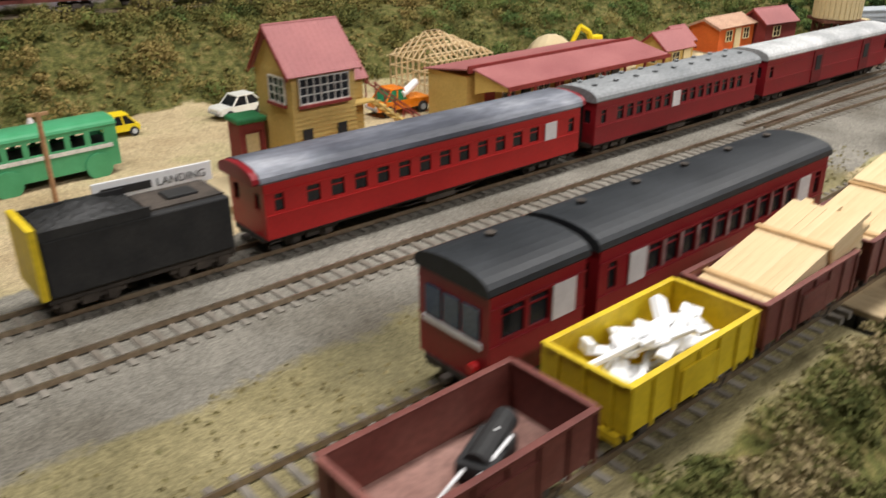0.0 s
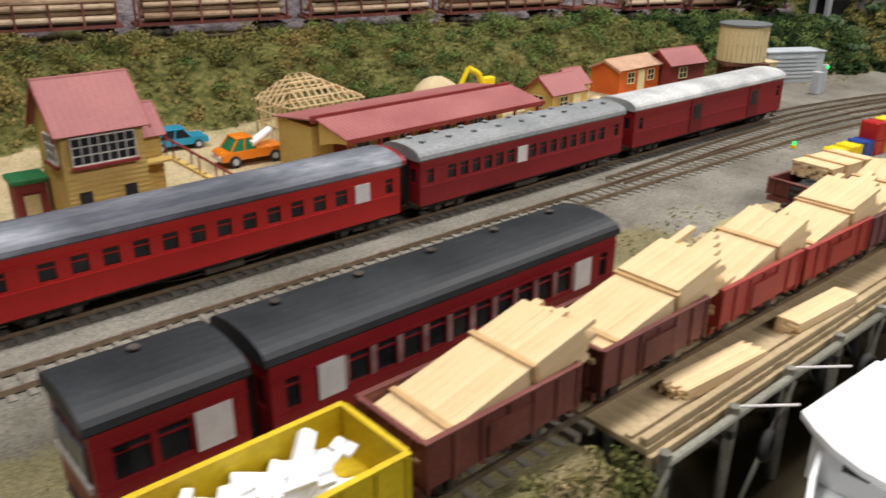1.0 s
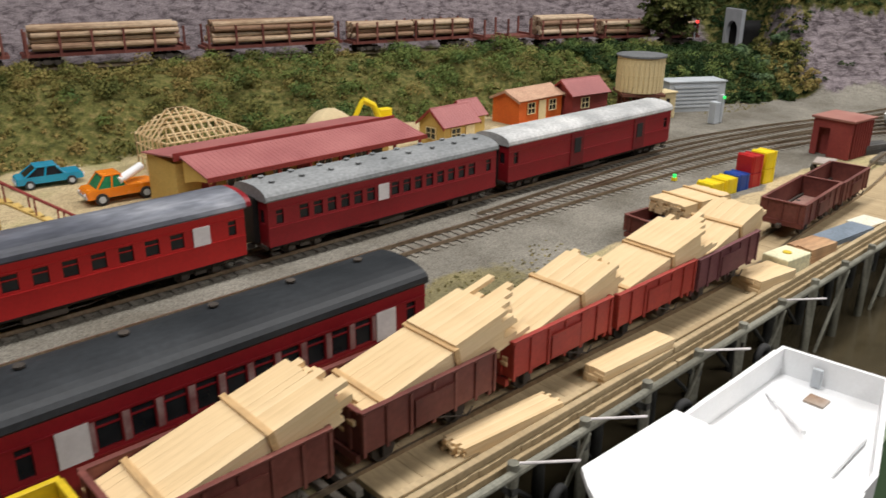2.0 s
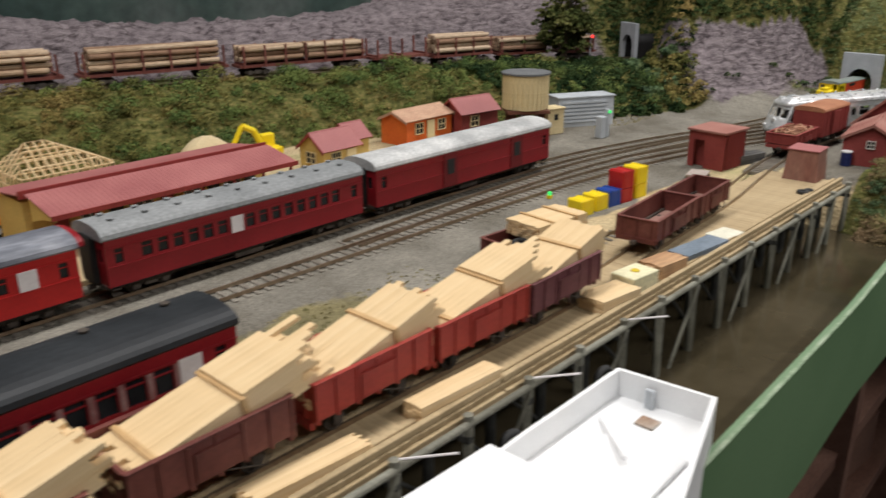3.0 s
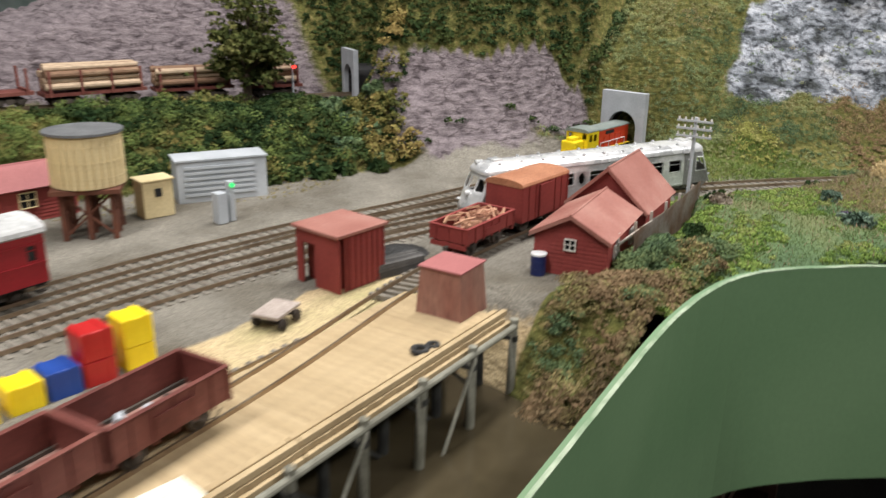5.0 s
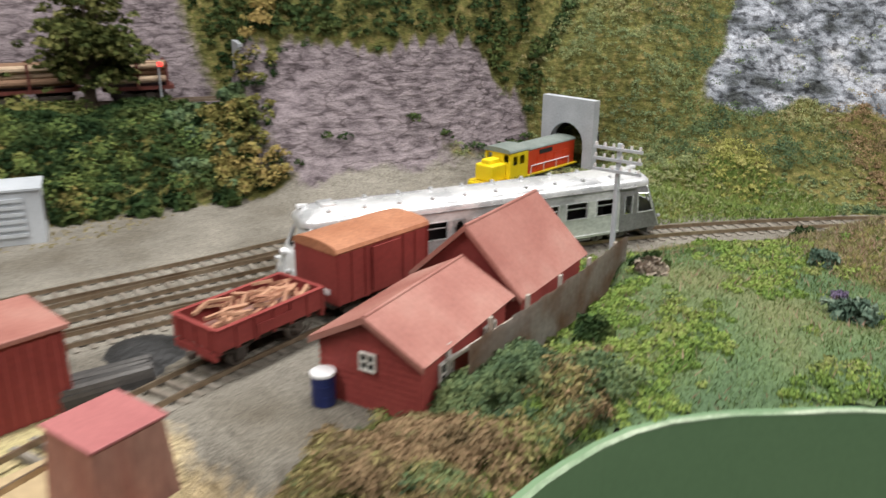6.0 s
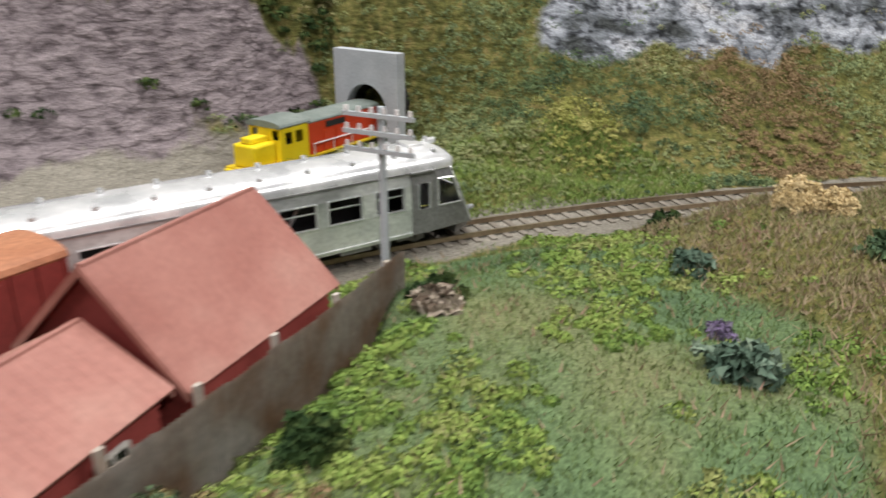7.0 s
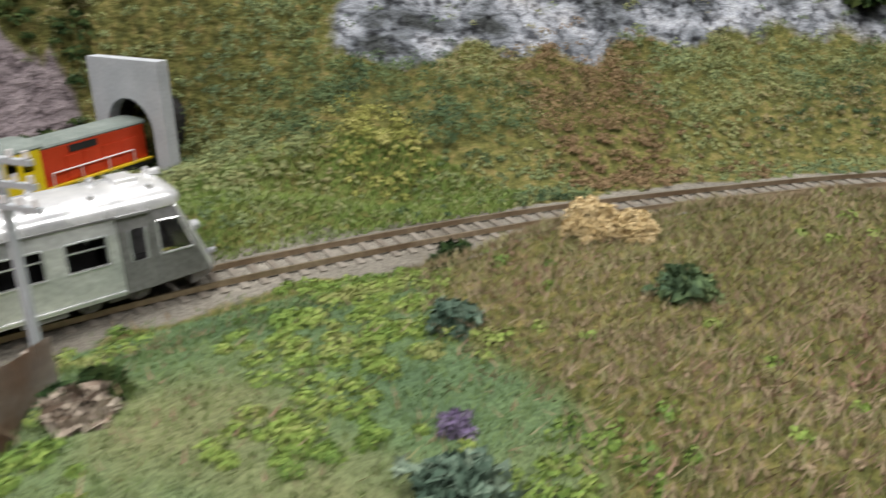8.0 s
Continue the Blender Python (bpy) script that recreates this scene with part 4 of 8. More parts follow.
# ---- the silver railcar ----
def railcar():
    c = thing("railcar", "bare metal streamlined railcar model with round roof vents, unpainted", "railcar")
    w, eave, top, fl, h = 0.040, 0.0435, 0.0535, 0.0085, 0.1465
    sill, lintel = 0.0245, 0.0365
    wins = [(-0.105, -0.092), (-0.085, -0.066), (-0.057, -0.039), (-0.019, -0.002), (0.007, 0.025), (0.032, 0.051), (0.058, 0.076), (0.085, 0.101)]
    wins = [(a, b, sill, lintel) for a, b in wins]
    oval = (-0.0335, -0.0255, sill - 0.0005, lintel)

    def lean(v):
        return 0.0020 * max(0, (v - 0.024) / 0.02) ** 2
    for s in (-1, 1):
        bm = wall_holes(bmesh.new(), -0.1078, 0.1062, fl, eave, wins + [oval], 0.0012, lambda u, v, d, s=s: (u, s * (w / 2 - d - lean(v)), v))
        part("body_side", bm, "silver", c)
        part("rain_strip", B(-0.1078, 0.1062, s * (w / 2 - 0.0024), s * (w / 2 - 0.0012), eave - 0.0006, eave + 0.0003), "silver_dark", c)
        part("sole_bead", B(-0.1078, 0.1062, s * (w / 2), s * (w / 2 + 0.0005), 0.0098, 0.0106), "silver", c)
        for a, b, z0, z1 in wins:
            bm = bmesh.new()
            e = 0.0006
            box(bm, a - e, b + e, s * (w / 2 - 0.0006), s * (w / 2 + 0.0005), z0 - e, z0)
            box(bm, a - e, b + e, s * (w / 2 - 0.0022), s * (w / 2 - 0.0004), z1, z1 + e)
            for x in (a - e, b):
                box(bm, x, x + e, s * (w / 2 - 0.0016), s * (w / 2 + 0.0002), z0, z1)
            f = part("window_frame", bm, "silver_light", c)
            part("window_bar", B(a, b, s * (w / 2 - 0.0020), s * (w / 2 - 0.0012), z1 - 0.0046, z1 - 0.0040), "silver_light", f)
        bm = bmesh.new()
        a, b, z0, z1 = oval
        ox, oz, n = (a + b) / 2, (z0 + z1) / 2, 24
        inner = [bm.verts.new((ox + 0.0033 * math.cos(6.2832 * i / n), s * (w / 2 + 0.0001), oz + 0.0056 * math.sin(6.2832 * i / n))) for i in range(n)]
        outer = [bm.verts.new((ox + 0.0048 * max(-1, min(1, 1.45 * math.cos(6.2832 * i / n))), s * (w / 2 + 0.0001), oz + 0.0070 * max(-1, min(1, 1.45 * math.sin(6.2832 * i / n))))) for i in range(n)]
        for i in range(n):
            j = (i + 1) % n
            bm.faces.new((inner[i], inner[j], outer[j], outer[i]))
        bmesh.ops.solidify(bm, geom=bm.faces, thickness=0.0008)
        part("oval_window", bm, "silver", c)
        bm = bmesh.new()
        prof = [(-0.054, 0.0095), (-0.042, 0.0028), (0.036, 0.0028), (0.056, 0.0095)]
        f = [bm.verts.new((x, s * (w / 2 - 0.001), z)) for x, z in prof]
        k = [bm.verts.new((x, s * (w / 2 - 0.005), z)) for x, z in prof]
        bm.faces.new(f), bm.faces.new(k[::-1])
        for i in range(4):
            bm.faces.new((f[i], f[(i + 1) % 4], k[(i + 1) % 4], k[i]))
        bmesh.ops.recalc_face_normals(bm, faces=bm.faces)
        sk = part("skirt", bm, "silver", c)
        for x in (-0.042, -0.012, 0.010, 0.035):
            part("skirt_joint", B(x, x + 0.0006, s * (w / 2 - 0.001), s * (w / 2 - 0.0004), 0.0030, 0.0093), "silver_dark", sk)
        for x in (-0.038, 0.026, 0.042):
            part("roundel", cyl(bmesh.new(), 0.0011, 0, 0.0008, 12, m=pose(x, s * (w / 2 - 0.001), 0.0078, 90 if s < 0 else -90)), "silver_light", sk)
        # cab ends: door and raked quarter panel in grey primer
        for e in (-1, 1):
            dw = sorted((e * 0.1175, e * 0.1105))
            dd = sorted((e * 0.1205, e * 0.1082 if e < 0 else 0.1066))
            bm = wall_holes(bmesh.new(), dd[0], dd[1], fl + 0.0003, eave - 0.0006, [(dw[0], dw[1], 0.0225, 0.0368)], 0.001, lambda u, v, d, s=s: (u, s * (w / 2 - d - lean(v)), v))
            dr = part("cab_door", bm, "silver_dark", c)
            bm = bmesh.new()
            for x in dw:
                box(bm, x - 0.0004, x + 0.0004, s * (w / 2 - 0.0008), s * (w / 2 + 0.0004), 0.0225, 0.0368)
            part("door_beading", bm, "silver_light", dr)
            part("door_hood", B(dd[0] - 0.0005, dd[1] + 0.0005, s * (w / 2 - 0.0022), s * (w / 2 + 0.0002), eave - 0.0006, eave + 0.0004), "silver_dark", dr)
            out = [(e * (h - 0.001), 0.0092), (e * (h - 0.0135), 0.0425), (e * 0.1207, 0.0428), (e * 0.1207, 0.0090)]
            hol = [(e * (h - 0.0085), 0.0228), (e * (h - 0.0135), 0.0375), (e * 0.1232, 0.0380), (e * 0.1232, 0.0228)]
            bm = bmesh.new()
            vo = [bm.verts.new((x, s * (w / 2 - lean(z) - 0.0012 * (abs(x) > 0.13)), z)) for x, z in out]
            vi = [bm.verts.new((x, s * (w / 2 - lean(z) - 0.0006 * (abs(x) > 0.13)), z)) for x, z in hol]
            for i in range(4):
                j = (i + 1) % 4
                bm.faces.new((vo[i], vo[j], vi[j], vi[i]))
            bmesh.ops.recalc_face_normals(bm, faces=bm.faces)
            bmesh.ops.solidify(bm, geom=bm.faces, thickness=0.0009)
            q = part("quarter_panel", bm, "silver_dark", c)
            bm = bmesh.new()
            for i in range(4):
                (xa, za), (xb, zb) = hol[i], hol[(i + 1) % 4]
                rod(bm, (xa, s * (w / 2 - lean(za) - 0.0002), za), (xb, s * (w / 2 - lean(zb) - 0.0002), zb), 0.0005, 5)
            part("quarter_beading", bm, "silver_light", q)
    n = 18
    prof = []
    for i in range(n + 1):
        a = math.pi * i / n
        prof.append((-(w / 2 - 0.0016) * math.cos(a), eave - 0.0004 + (top - eave + 0.0004) * math.sin(a) ** 0.70))
    bm = bmesh.new()
    rings = []
    ends = ((0.0080, 0.55, 0.0075), (0.0095, 0.74, 0.0050), (0.0125, 0.90, 0.0022), (0.017, 0.97, 0.0007), (0.024, 1.0, 0.0))
    for x, k, dz in [(-h + e, k, d) for e, k, d in ends] + [(h - e, k, d) for e, k, d in ends[::-1]]:
        rings.append([bm.verts.new((x, y * k, max(z - dz * math.sin(math.pi * i / n), eave - 0.0012))) for i, (y, z) in enumerate(prof)])
    for r, q in zip(rings, rings[1:]):
        for i in range(n):
            bm.faces.new((r[i], r[i + 1], q[i + 1], q[i]))
    bm.faces.new(rings[0]), bm.faces.new(rings[-1][::-1])
    bmesh.ops.recalc_face_normals(bm, faces=bm.faces)
    roof = part("roof", bm, "silver_light", c, smooth=True)
    for i in range(11):
        for s in (-1, 1):
            x = -0.120 + 0.0245 * i + (0.006 if s > 0 else 0)
            bm = cyl(bmesh.new(), 0.0011, 0, 0.0022, 10)
            cyl(bm, 0.0017, 0.0014, 0.0028, 10, r2=0.0012)
            v = part("roof_vent", bm, "silver_light", roof)
            v.matrix_basis = pose(x, s * (0.0045 if s > 0 else 0.0115), top - (0.0008 if s > 0 else 0.0030), 0 if s > 0 else 18)
    for s in (-1, 1):
        part("roof_box", B(s * 0.118 - 0.005, s * 0.118 + 0.005, -0.006, 0.006, top - 0.0006, top + 0.0016, bev=0.0006), "silver_light", roof)
        part("horn", cyl(bmesh.new(), 0.0014, -0.004, 0.003, 12, r2=0.0019, m=pose(s * (h - 0.013), 0.0045, top - 0.0008, 0, 90 * s)), "silver_light", roof)

        def P_(u, v):
            k = min(1, max(0, (v - 0.0092) / 0.0333))
            return (s * (h - 0.001 - 0.0125 * k + (0.0075 - 0.0035 * k) * (1 - abs(u) ** 2.4)), u * (w / 2 - lean(v) - 0.0008), v)
        holes = [(-0.84, -0.38, 0.0275, 0.0385), (-0.29, 0.29, 0.0280, 0.0395), (0.38, 0.84, 0.0275, 0.0385)]
        bm = bmesh.new()
        U = sorted({-1, 1, -0.93, 0.93, -0.6, 0.6, -0.15, 0.15, 0.0, *[q[0] for q in holes], *[q[1] for q in holes]})
        V = sorted({fl, 0.012, 0.016, 0.020, 0.024, 0.0275, 0.0280, 0.033, 0.0385, 0.0395, 0.0415, 0.0432})
        vv = {(i, j): bm.verts.new(P_(u, v)) for i, u in enumerate(U) for j, v in enumerate(V)}
        for i in range(len(U) - 1):
            for j in range(len(V) - 1):
                cu, cv = (U[i] + U[i + 1]) / 2, (V[j] + V[j + 1]) / 2
                if not any(q[0] < cu < q[1] and q[2] < cv < q[3] for q in holes):
                    bm.faces.new((vv[i, j], vv[i + 1, j], vv[i + 1, j + 1], vv[i, j + 1]))
        bmesh.ops.recalc_face_normals(bm, faces=bm.faces)
        bmesh.ops.solidify(bm, geom=bm.faces, thickness=0.0009)
        ns = part("nose", bm, "silver_light", c, smooth=True)
        for t in (-1, 1):
            part("head_lamp", cyl(bmesh.new(), 0.0015, 0, 0.0024, 12, m=pose(s * (h - 0.0125), t * 0.0095, 0.0452, 0, 90 * s)), "silver_light", ns)
            part("marker_lamp", cyl(bmesh.new(), 0.0014, 0, 0.0028, 12, m=pose(s * (h + 0.001), t * 0.0135, 0.0155, 0, 90 * s)), "silver_light", ns)
        bm = cyl(bmesh.new(), 0.0026, 0, 0.0034, 14, m=pose(s * (h - 0.0006), 0, 0.0245, 0, 90 * s))
        cyl(bm, 0.0018, 0.0034, 0.0042, 14, m=pose(s * (h - 0.0006), 0, 0.0245, 0, 90 * s))
        part("centre_lamp", bm, "silver_light", ns)
        bm = bmesh.new()
        a0 = [bm.verts.new((s * x, y, z)) for x, y, z in ((h - 0.010, -0.0175, 0.0085), (h + 0.0045, -0.0115, 0.0085), (h + 0.0065, 0, 0.0085), (h + 0.0045, 0.0115, 0.0085), (h - 0.010, 0.0175, 0.0085))]
        a1 = [bm.verts.new((s * x, y, z)) for x, y, z in ((h - 0.010, -0.0165, 0.0030), (h + 0.0020, -0.0105, 0.0030), (h + 0.0040, 0, 0.0030), (h + 0.0020, 0.0105, 0.0030), (h - 0.010, 0.0165, 0.0030))]
        for i in range(5):
            bm.faces.new((a0[i], a0[(i + 1) % 5], a1[(i + 1) % 5], a1[i]))
        bm.faces.new(a0), bm.faces.new(a1[::-1])
        bmesh.ops.recalc_face_normals(bm, faces=bm.faces)
        part("cowcatcher", bm, "silver_dark", c)
        part("coupler", B(s * (h + 0.004), s * (h + 0.009), -0.002, 0.002, 0.0055, 0.0085, bev=0.0005), "soot", c)
    part("floor", B(-0.135, 0.135, -w / 2 + 0.0018, w / 2 - 0.0018, fl, fl + 0.0012), "shaded_interior", c)
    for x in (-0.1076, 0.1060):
        part("inner_partition", B(x - 0.0005, x + 0.0005, -w / 2 + 0.003, w / 2 - 0.003, fl + 0.0013, eave - 0.002), "shaded_interior", c)
    part("seat_block", B(-0.10, 0.10, -0.008, 0.008, fl + 0.0013, 0.0270), "shaded_interior", c)
    bm = bmesh.new()
    rod(bm, (0.036, -0.013, fl + 0.012), (0.046, -0.013, lintel), 0.0009, 6)
    part("loose_strut", bm, "silver_light", c)
    part("underframe", B(-0.132, 0.132, -0.010, 0.010, 0.0065, 0.0084), "soot", c)
    for x in (-0.112, 0.104):
        bogie(c, x, "silver_dark")
    part("fuel_tank", B(-0.086, -0.068, -0.014, 0.014, 0.0042, 0.0084, bev=0.0008), "silver_dark", c)
    for s in (-1, 1):
        part("step_box", B(0.064, 0.082, s * 0.0165 - 0.002, s * 0.0165 + 0.002, 0.0055, 0.0084, bev=0.0004), "silver_dark", c)
    return c


rc = railcar()
RAIL_F, RAIL_R = at(A_LINE, 1.407)[0], None
for a_, b_ in zip(A_LINE, A_LINE[1:]):
    if (a_ - RAIL_F).length > 0.192 >= (b_ - RAIL_F).length and b_.x <= RAIL_F.x:
        RAIL_R = a_.lerp(b_, 0.5)
rail_head = math.degrees(math.atan2(RAIL_F.y - RAIL_R.y, RAIL_F.x - RAIL_R.x))
rail_mid = RAIL_R.lerp(RAIL_F, 112 / 216)
on_track(rc, A_LINE, 1.36)
rc.matrix_basis = pose(rail_mid.x, rail_mid.y, rc.matrix_basis.translation.z, 0, 0, rail_head) @ Matrix.Diagonal((0.89, 0.92, 0.87, 1))


# ---- buildings ----
def boards(bm, x0, x1, y0, y1, z0, z1, step=0.0028, proud=0.0005):
    """Lapped weatherboards as one stepped skin round a block."""
    n = max(1, int((z1 - z0) / step))
    rings = []
    for i in range(n):
        for k, z in ((proud, z0 + (z1 - z0) * i / n), (0.0, z0 + (z1 - z0) * (i + 1) / n)):
            rings.append([bm.verts.new((x, y, z)) for x, y in ((x0 - k, y0 - k), (x1 + k, y0 - k), (x1 + k, y1 + k), (x0 - k, y1 + k))])
    for r, q in zip(rings, rings[1:]):
        for k in range(4):
            bm.faces.new((r[k], r[(k + 1) % 4], q[(k + 1) % 4], q[k]))
    bm.faces.new(rings[0][::-1]), bm.faces.new(rings[-1])
    return bm


def ribbed(bm, a, b, x0, x1, nrm, thick, pitch=0.004, rise=0.0004):
    """One roofing sheet from the line through a to that through b, between x0 and x1, with raised ribs."""
    n = max(2, int((x1 - x0) / pitch))
    xs = []
    for i in range(n):
        x = x0 + (x1 - x0) * i / n
        d = (x1 - x0) / n
        xs += [(x, 0.0), (x + d * 0.40, 0.0), (x + d * 0.5, rise), (x + d * 0.60, 0.0)]
    xs.append((x1, 0.0))
    top = [[bm.verts.new((x, p.y + nrm.y * (thick + r), p.z + nrm.z * (thick + r))) for p in (a, b)] for x, r in xs]
    bot = [[bm.verts.new((x, p.y, p.z)) for p in (a, b)] for x, r in xs]
    for t, u, v, w in zip(top, top[1:], bot, bot[1:]):
        bm.faces.new((t[0], t[1], u[1], u[0])), bm.faces.new((v[0], w[0], w[1], v[1]))
        bm.faces.new((t[1], v[1], w[1], u[1])), bm.faces.new((t[0], u[0], w[0], v[0]))
    for t, v in ((top[0], bot[0]), (top[-1], bot[-1])):
        bm.faces.new((t[0], v[0], v[1], t[1]))
    bmesh.ops.recalc_face_normals(bm, faces=bm.faces)
    return bm


def gable_fill(bm, x, thick, y0, y1, z0, zr, yr=None):
    yr = (y0 + y1) / 2 if yr is None else yr
    return extrude_x(bm, [(y0, z0), (y1, z0), (yr, zr)], x, x + thick)


def gable_roof(parent, x0, x1, y0, y1, ze, zr, over=0.003, mt="roof_red", yr=None, thick=0.0012, ribs=True):
    """Two roof slopes with the ridge along x, and ridge capping and bargeboards."""
    yr = (y0 + y1) / 2 if yr is None else yr
    for side, ye in ((-1, y0), (1, y1)):
        dy, dz = ye - yr, ze - zr
        k = 1 + over / math.hypot(dy, dz)
        e = Vector((0, yr + dy * k, zr + dz * k))
        nrm = Vector((0, -dz, dy)).normalized() * (1 if side > 0 else -1)
        if nrm.z < 0:
            nrm = -nrm
        r = Vector((0, yr, zr))
        bm = ribbed(bmesh.new(), r, e, x0 - over, x1 + over, nrm, thick, rise=0.00018 if ribs else 0.0)
        part("roof_slope", bm, mt, parent)
        for x in (x0 - over - 0.0006, x1 + over - 0.0004):
            bm = extrude_x(bmesh.new(), [(r.y, r.z + 0.0012), (e.y, e.z + 0.0012), (e.y, e.z - 0.0018), (r.y, r.z - 0.0018)], x, x + 0.001)
            part("bargeboard", bm, "trim_red" if mt == "roof_red" else mt, parent)
    bm = bmesh.new()
    rod(bm, (x0 - over, yr, zr + thick * 0.7), (x1 + over, yr, zr + thick * 0.7), 0.0011, 8)
    part("ridge_cap", bm, mt, parent)


def window(parent, face, u0, u1, z0, z1, at_, cols=2, rows=2, frame="white_frame", glass="glass", sill=None):
    """A framed window standing on a wall. face: -y or -x or +x; at_: the wall's plane."""
    def bx(bm, a, b, z0, z1, d0, d1):
        s = -1 if face[0] == "-" else 1
        d0, d1 = sorted((at_ + s * d0, at_ + s * d1))
        return box(bm, a, b, d0, d1, z0, z1) if face[1] == "y" else box(bm, d0, d1, a, b, z0, z1)
    t = 0.0007
    bm = bmesh.new()
    for a, b, c, d in ((u0 - t, u1 + t, z1, z1 + t), (u0 - t, u1 + t, z0 - t, z0), (u0 - t, u0, z0, z1), (u1, u1 + t, z0, z1)):
        bx(bm, a, b, c, d, 0.0001, 0.0016)
    for i in range(1, cols):
        u = u0 + (u1 - u0) * i / cols
        bx(bm, u - t / 2.4, u + t / 2.4, z0, z1, 0.0004, 0.0013)
    for i in range(1, rows):
        z = z0 + (z1 - z0) * i / rows
        bx(bm, u0, u1, z - t / 2.4, z + t / 2.4, 0.0004, 0.0013)
    w = part("window_frame", bm, frame, parent)
    part("pane", bx(bmesh.new(), u0, u1, z0, z1, 0.0002, 0.0006), glass, w)
    if sill:
        part("sill", bx(bmesh.new(), u0 - 0.0015, u1 + 0.0015, z0 - 0.0026, z0 - 0.0008, 0.0002, 0.0028), sill, w)
    return w


def door(parent, face, u0, u1, z0, z1, at_, mt):
    s = -1 if face[0] == "-" else 1
    d0, d1 = sorted((at_ + s * 0.0002, at_ + s * 0.0013))
    bm = B(u0, u1, d0, d1, z0, z1) if face[1] == "y" else B(d0, d1, u0, u1, z0, z1)
    d = part("door", bm, mt, parent)
    return d


# signal box: two storeys of buff weatherboard under a red gable
s = thing("signal_box", "buff weatherboard two-storey signal box with a red gabled roof", "signal box")
x0_, x1_, y0_, y1_ = 0.2475, 0.2945, 0.4345, 0.4790
part("wall", boards(bmesh.new(), x0_, x1_, y0_, y1_, 0.0, 0.081), "wall_yellow", s)
for x in (x0_, x1_ - 0.001):
    part("gable", gable_fill(bmesh.new(), x, 0.001, y0_, y1_, 0.081, 0.1045), "wall_yellow", s)
gable_roof(s, x0_, x1_, y0_, y1_, 0.0800, 0.1055, 0.0040, yr=0.4585)
window(s, "-y", x0_ + 0.005, x1_ - 0.006, 0.0600, 0.0755, y0_ - 0.0005, 7, 3, sill="trim_red")
window(s, "-x", 0.4415, 0.4600, 0.0600, 0.0755, x0_ - 0.0005, 3, 3, sill="trim_red")
for x in (0.2565, 0.2830):
    part("vent_opening", B(x - 0.0035, x + 0.0035, y0_ - 0.0012, y0_ - 0.0006, 0.036, 0.0435), "black", s)
part("annex", boards(bmesh.new(), 0.2956, 0.310, 0.4480, 0.4740, 0.0, 0.068), "wall_yellow", s)
gable_roof(s, 0.2965, 0.310, 0.4465, 0.4755, 0.068, 0.084, 0.0025)
for k in range(12):
    part("stair_tread", B(0.3115 + 0.0055 * k, 0.3168 + 0.0055 * k, 0.4365, 0.4470, 0.051 - 0.0042 * k, 0.0520 - 0.0042 * k), "wall_yellow", s)
part("landing", B(0.2952, 0.3114, 0.4365, 0.4478, 0.0515, 0.0528), "wall_yellow", s)
for y in (0.4360, 0.4475):
    bm = bmesh.new()
    rod(bm, (0.3115, y, 0.0525), (0.380, y, 0.0), 0.0009)
    part("stringer", bm, "wall_yellow", s)
    bm = bmesh.new()
    rod(bm, (0.3115, y, 0.0650), (0.380, y, 0.0125), 0.0007)
    part("stair_rail", bm, "trim_red", s)
    for k in range(5):
        bm = bmesh.new()
        rod(bm, (0.3125 + 0.016 * k, y, 0.0515 - 0.0123 * k), (0.3125 + 0.016 * k, y, 0.0640 - 0.0123 * k), 0.0006)
        part("baluster", bm, "trim_red", s)

# station building with a long verandah
s = thing("station_building", "buff weatherboard station with a long red verandah roof", "station building")
X0, X1 = 0.449, 0.683
part("wall", boards(bmesh.new(), X0, X1 - 0.02, 0.495, 0.545, 0.0, 0.040), "wall_yellow", s)
for x in (0.475, 0.52, 0.565, 0.61, 0.648):
    door(s, "-y", x - 0.006, x + 0.006, 0.004, 0.030, 0.4945, "trim_red" if int(x * 1000) % 2 else "shaded_interior")
for x in (0.498, 0.543, 0.588, 0.630):
    window(s, "-y", x - 0.007, x + 0.007, 0.014, 0.029, 0.4945, 2, 2)
bm = extrude_x(bmesh.new(), [(0.490, 0.0475), (0.549, 0.0405), (0.549, 0.0393), (0.490, 0.0463)], X0 - 0.003, X1 - 0.018)
part("roof_slope", bm, "roof_red", s)
part("parapet", B(X0 - 0.0035, X1 - 0.0175, 0.4885, 0.4905, 0.0440, 0.0500), "trim_red", s)
bm = ribbed(bmesh.new(), Vector((0, 0.4885, 0.0463)), Vector((0, 0.446, 0.0373)), X0 + 0.001, X1 - 0.016, Vector((0, -0.2, 0.98)), 0.0012, rise=0.0003)
part("verandah_roof", bm, "roof_red", s)
part("verandah_fascia", B(X0 + 0.0005, X1 - 0.0155, 0.4448, 0.4460, 0.0355, 0.0392), "trim_red", s)
bm = bmesh.new()
for yy in (0.4465,):
    pr = [(0.4465, 0.0365)] + [(0.4465 + 0.0415 * i / 8, 0.0365 - 0.0 + 0.0085 * i / 8) for i in range(1, 9)] + [(0.488, 0.026)] + [(0.488 - 0.0415 * i / 8, 0.026 + 0.008 * math.sin(math.pi / 2 * i / 8)) for i in range(1, 9)]
    extrude_x(bm, pr, X0 + 0.003, X0 + 0.0045)
part("verandah_end", bm, "wall_yellow", s)
for i in range(8):
    x = X0 + 0.004 + (X1 - X0 - 0.026) * i / 7
    part("verandah_post", B(x - 0.001, x + 0.001, 0.447, 0.449, 0.004, 0.0375), "trim_red", s)

p = tagged(mesh_ob("platform", B(0.20, 0.86, 0.402, 0.494, -0.004, 0.004, bev=0.0008), M["sand"]), "low tan station platform", "platform", kind="structure")

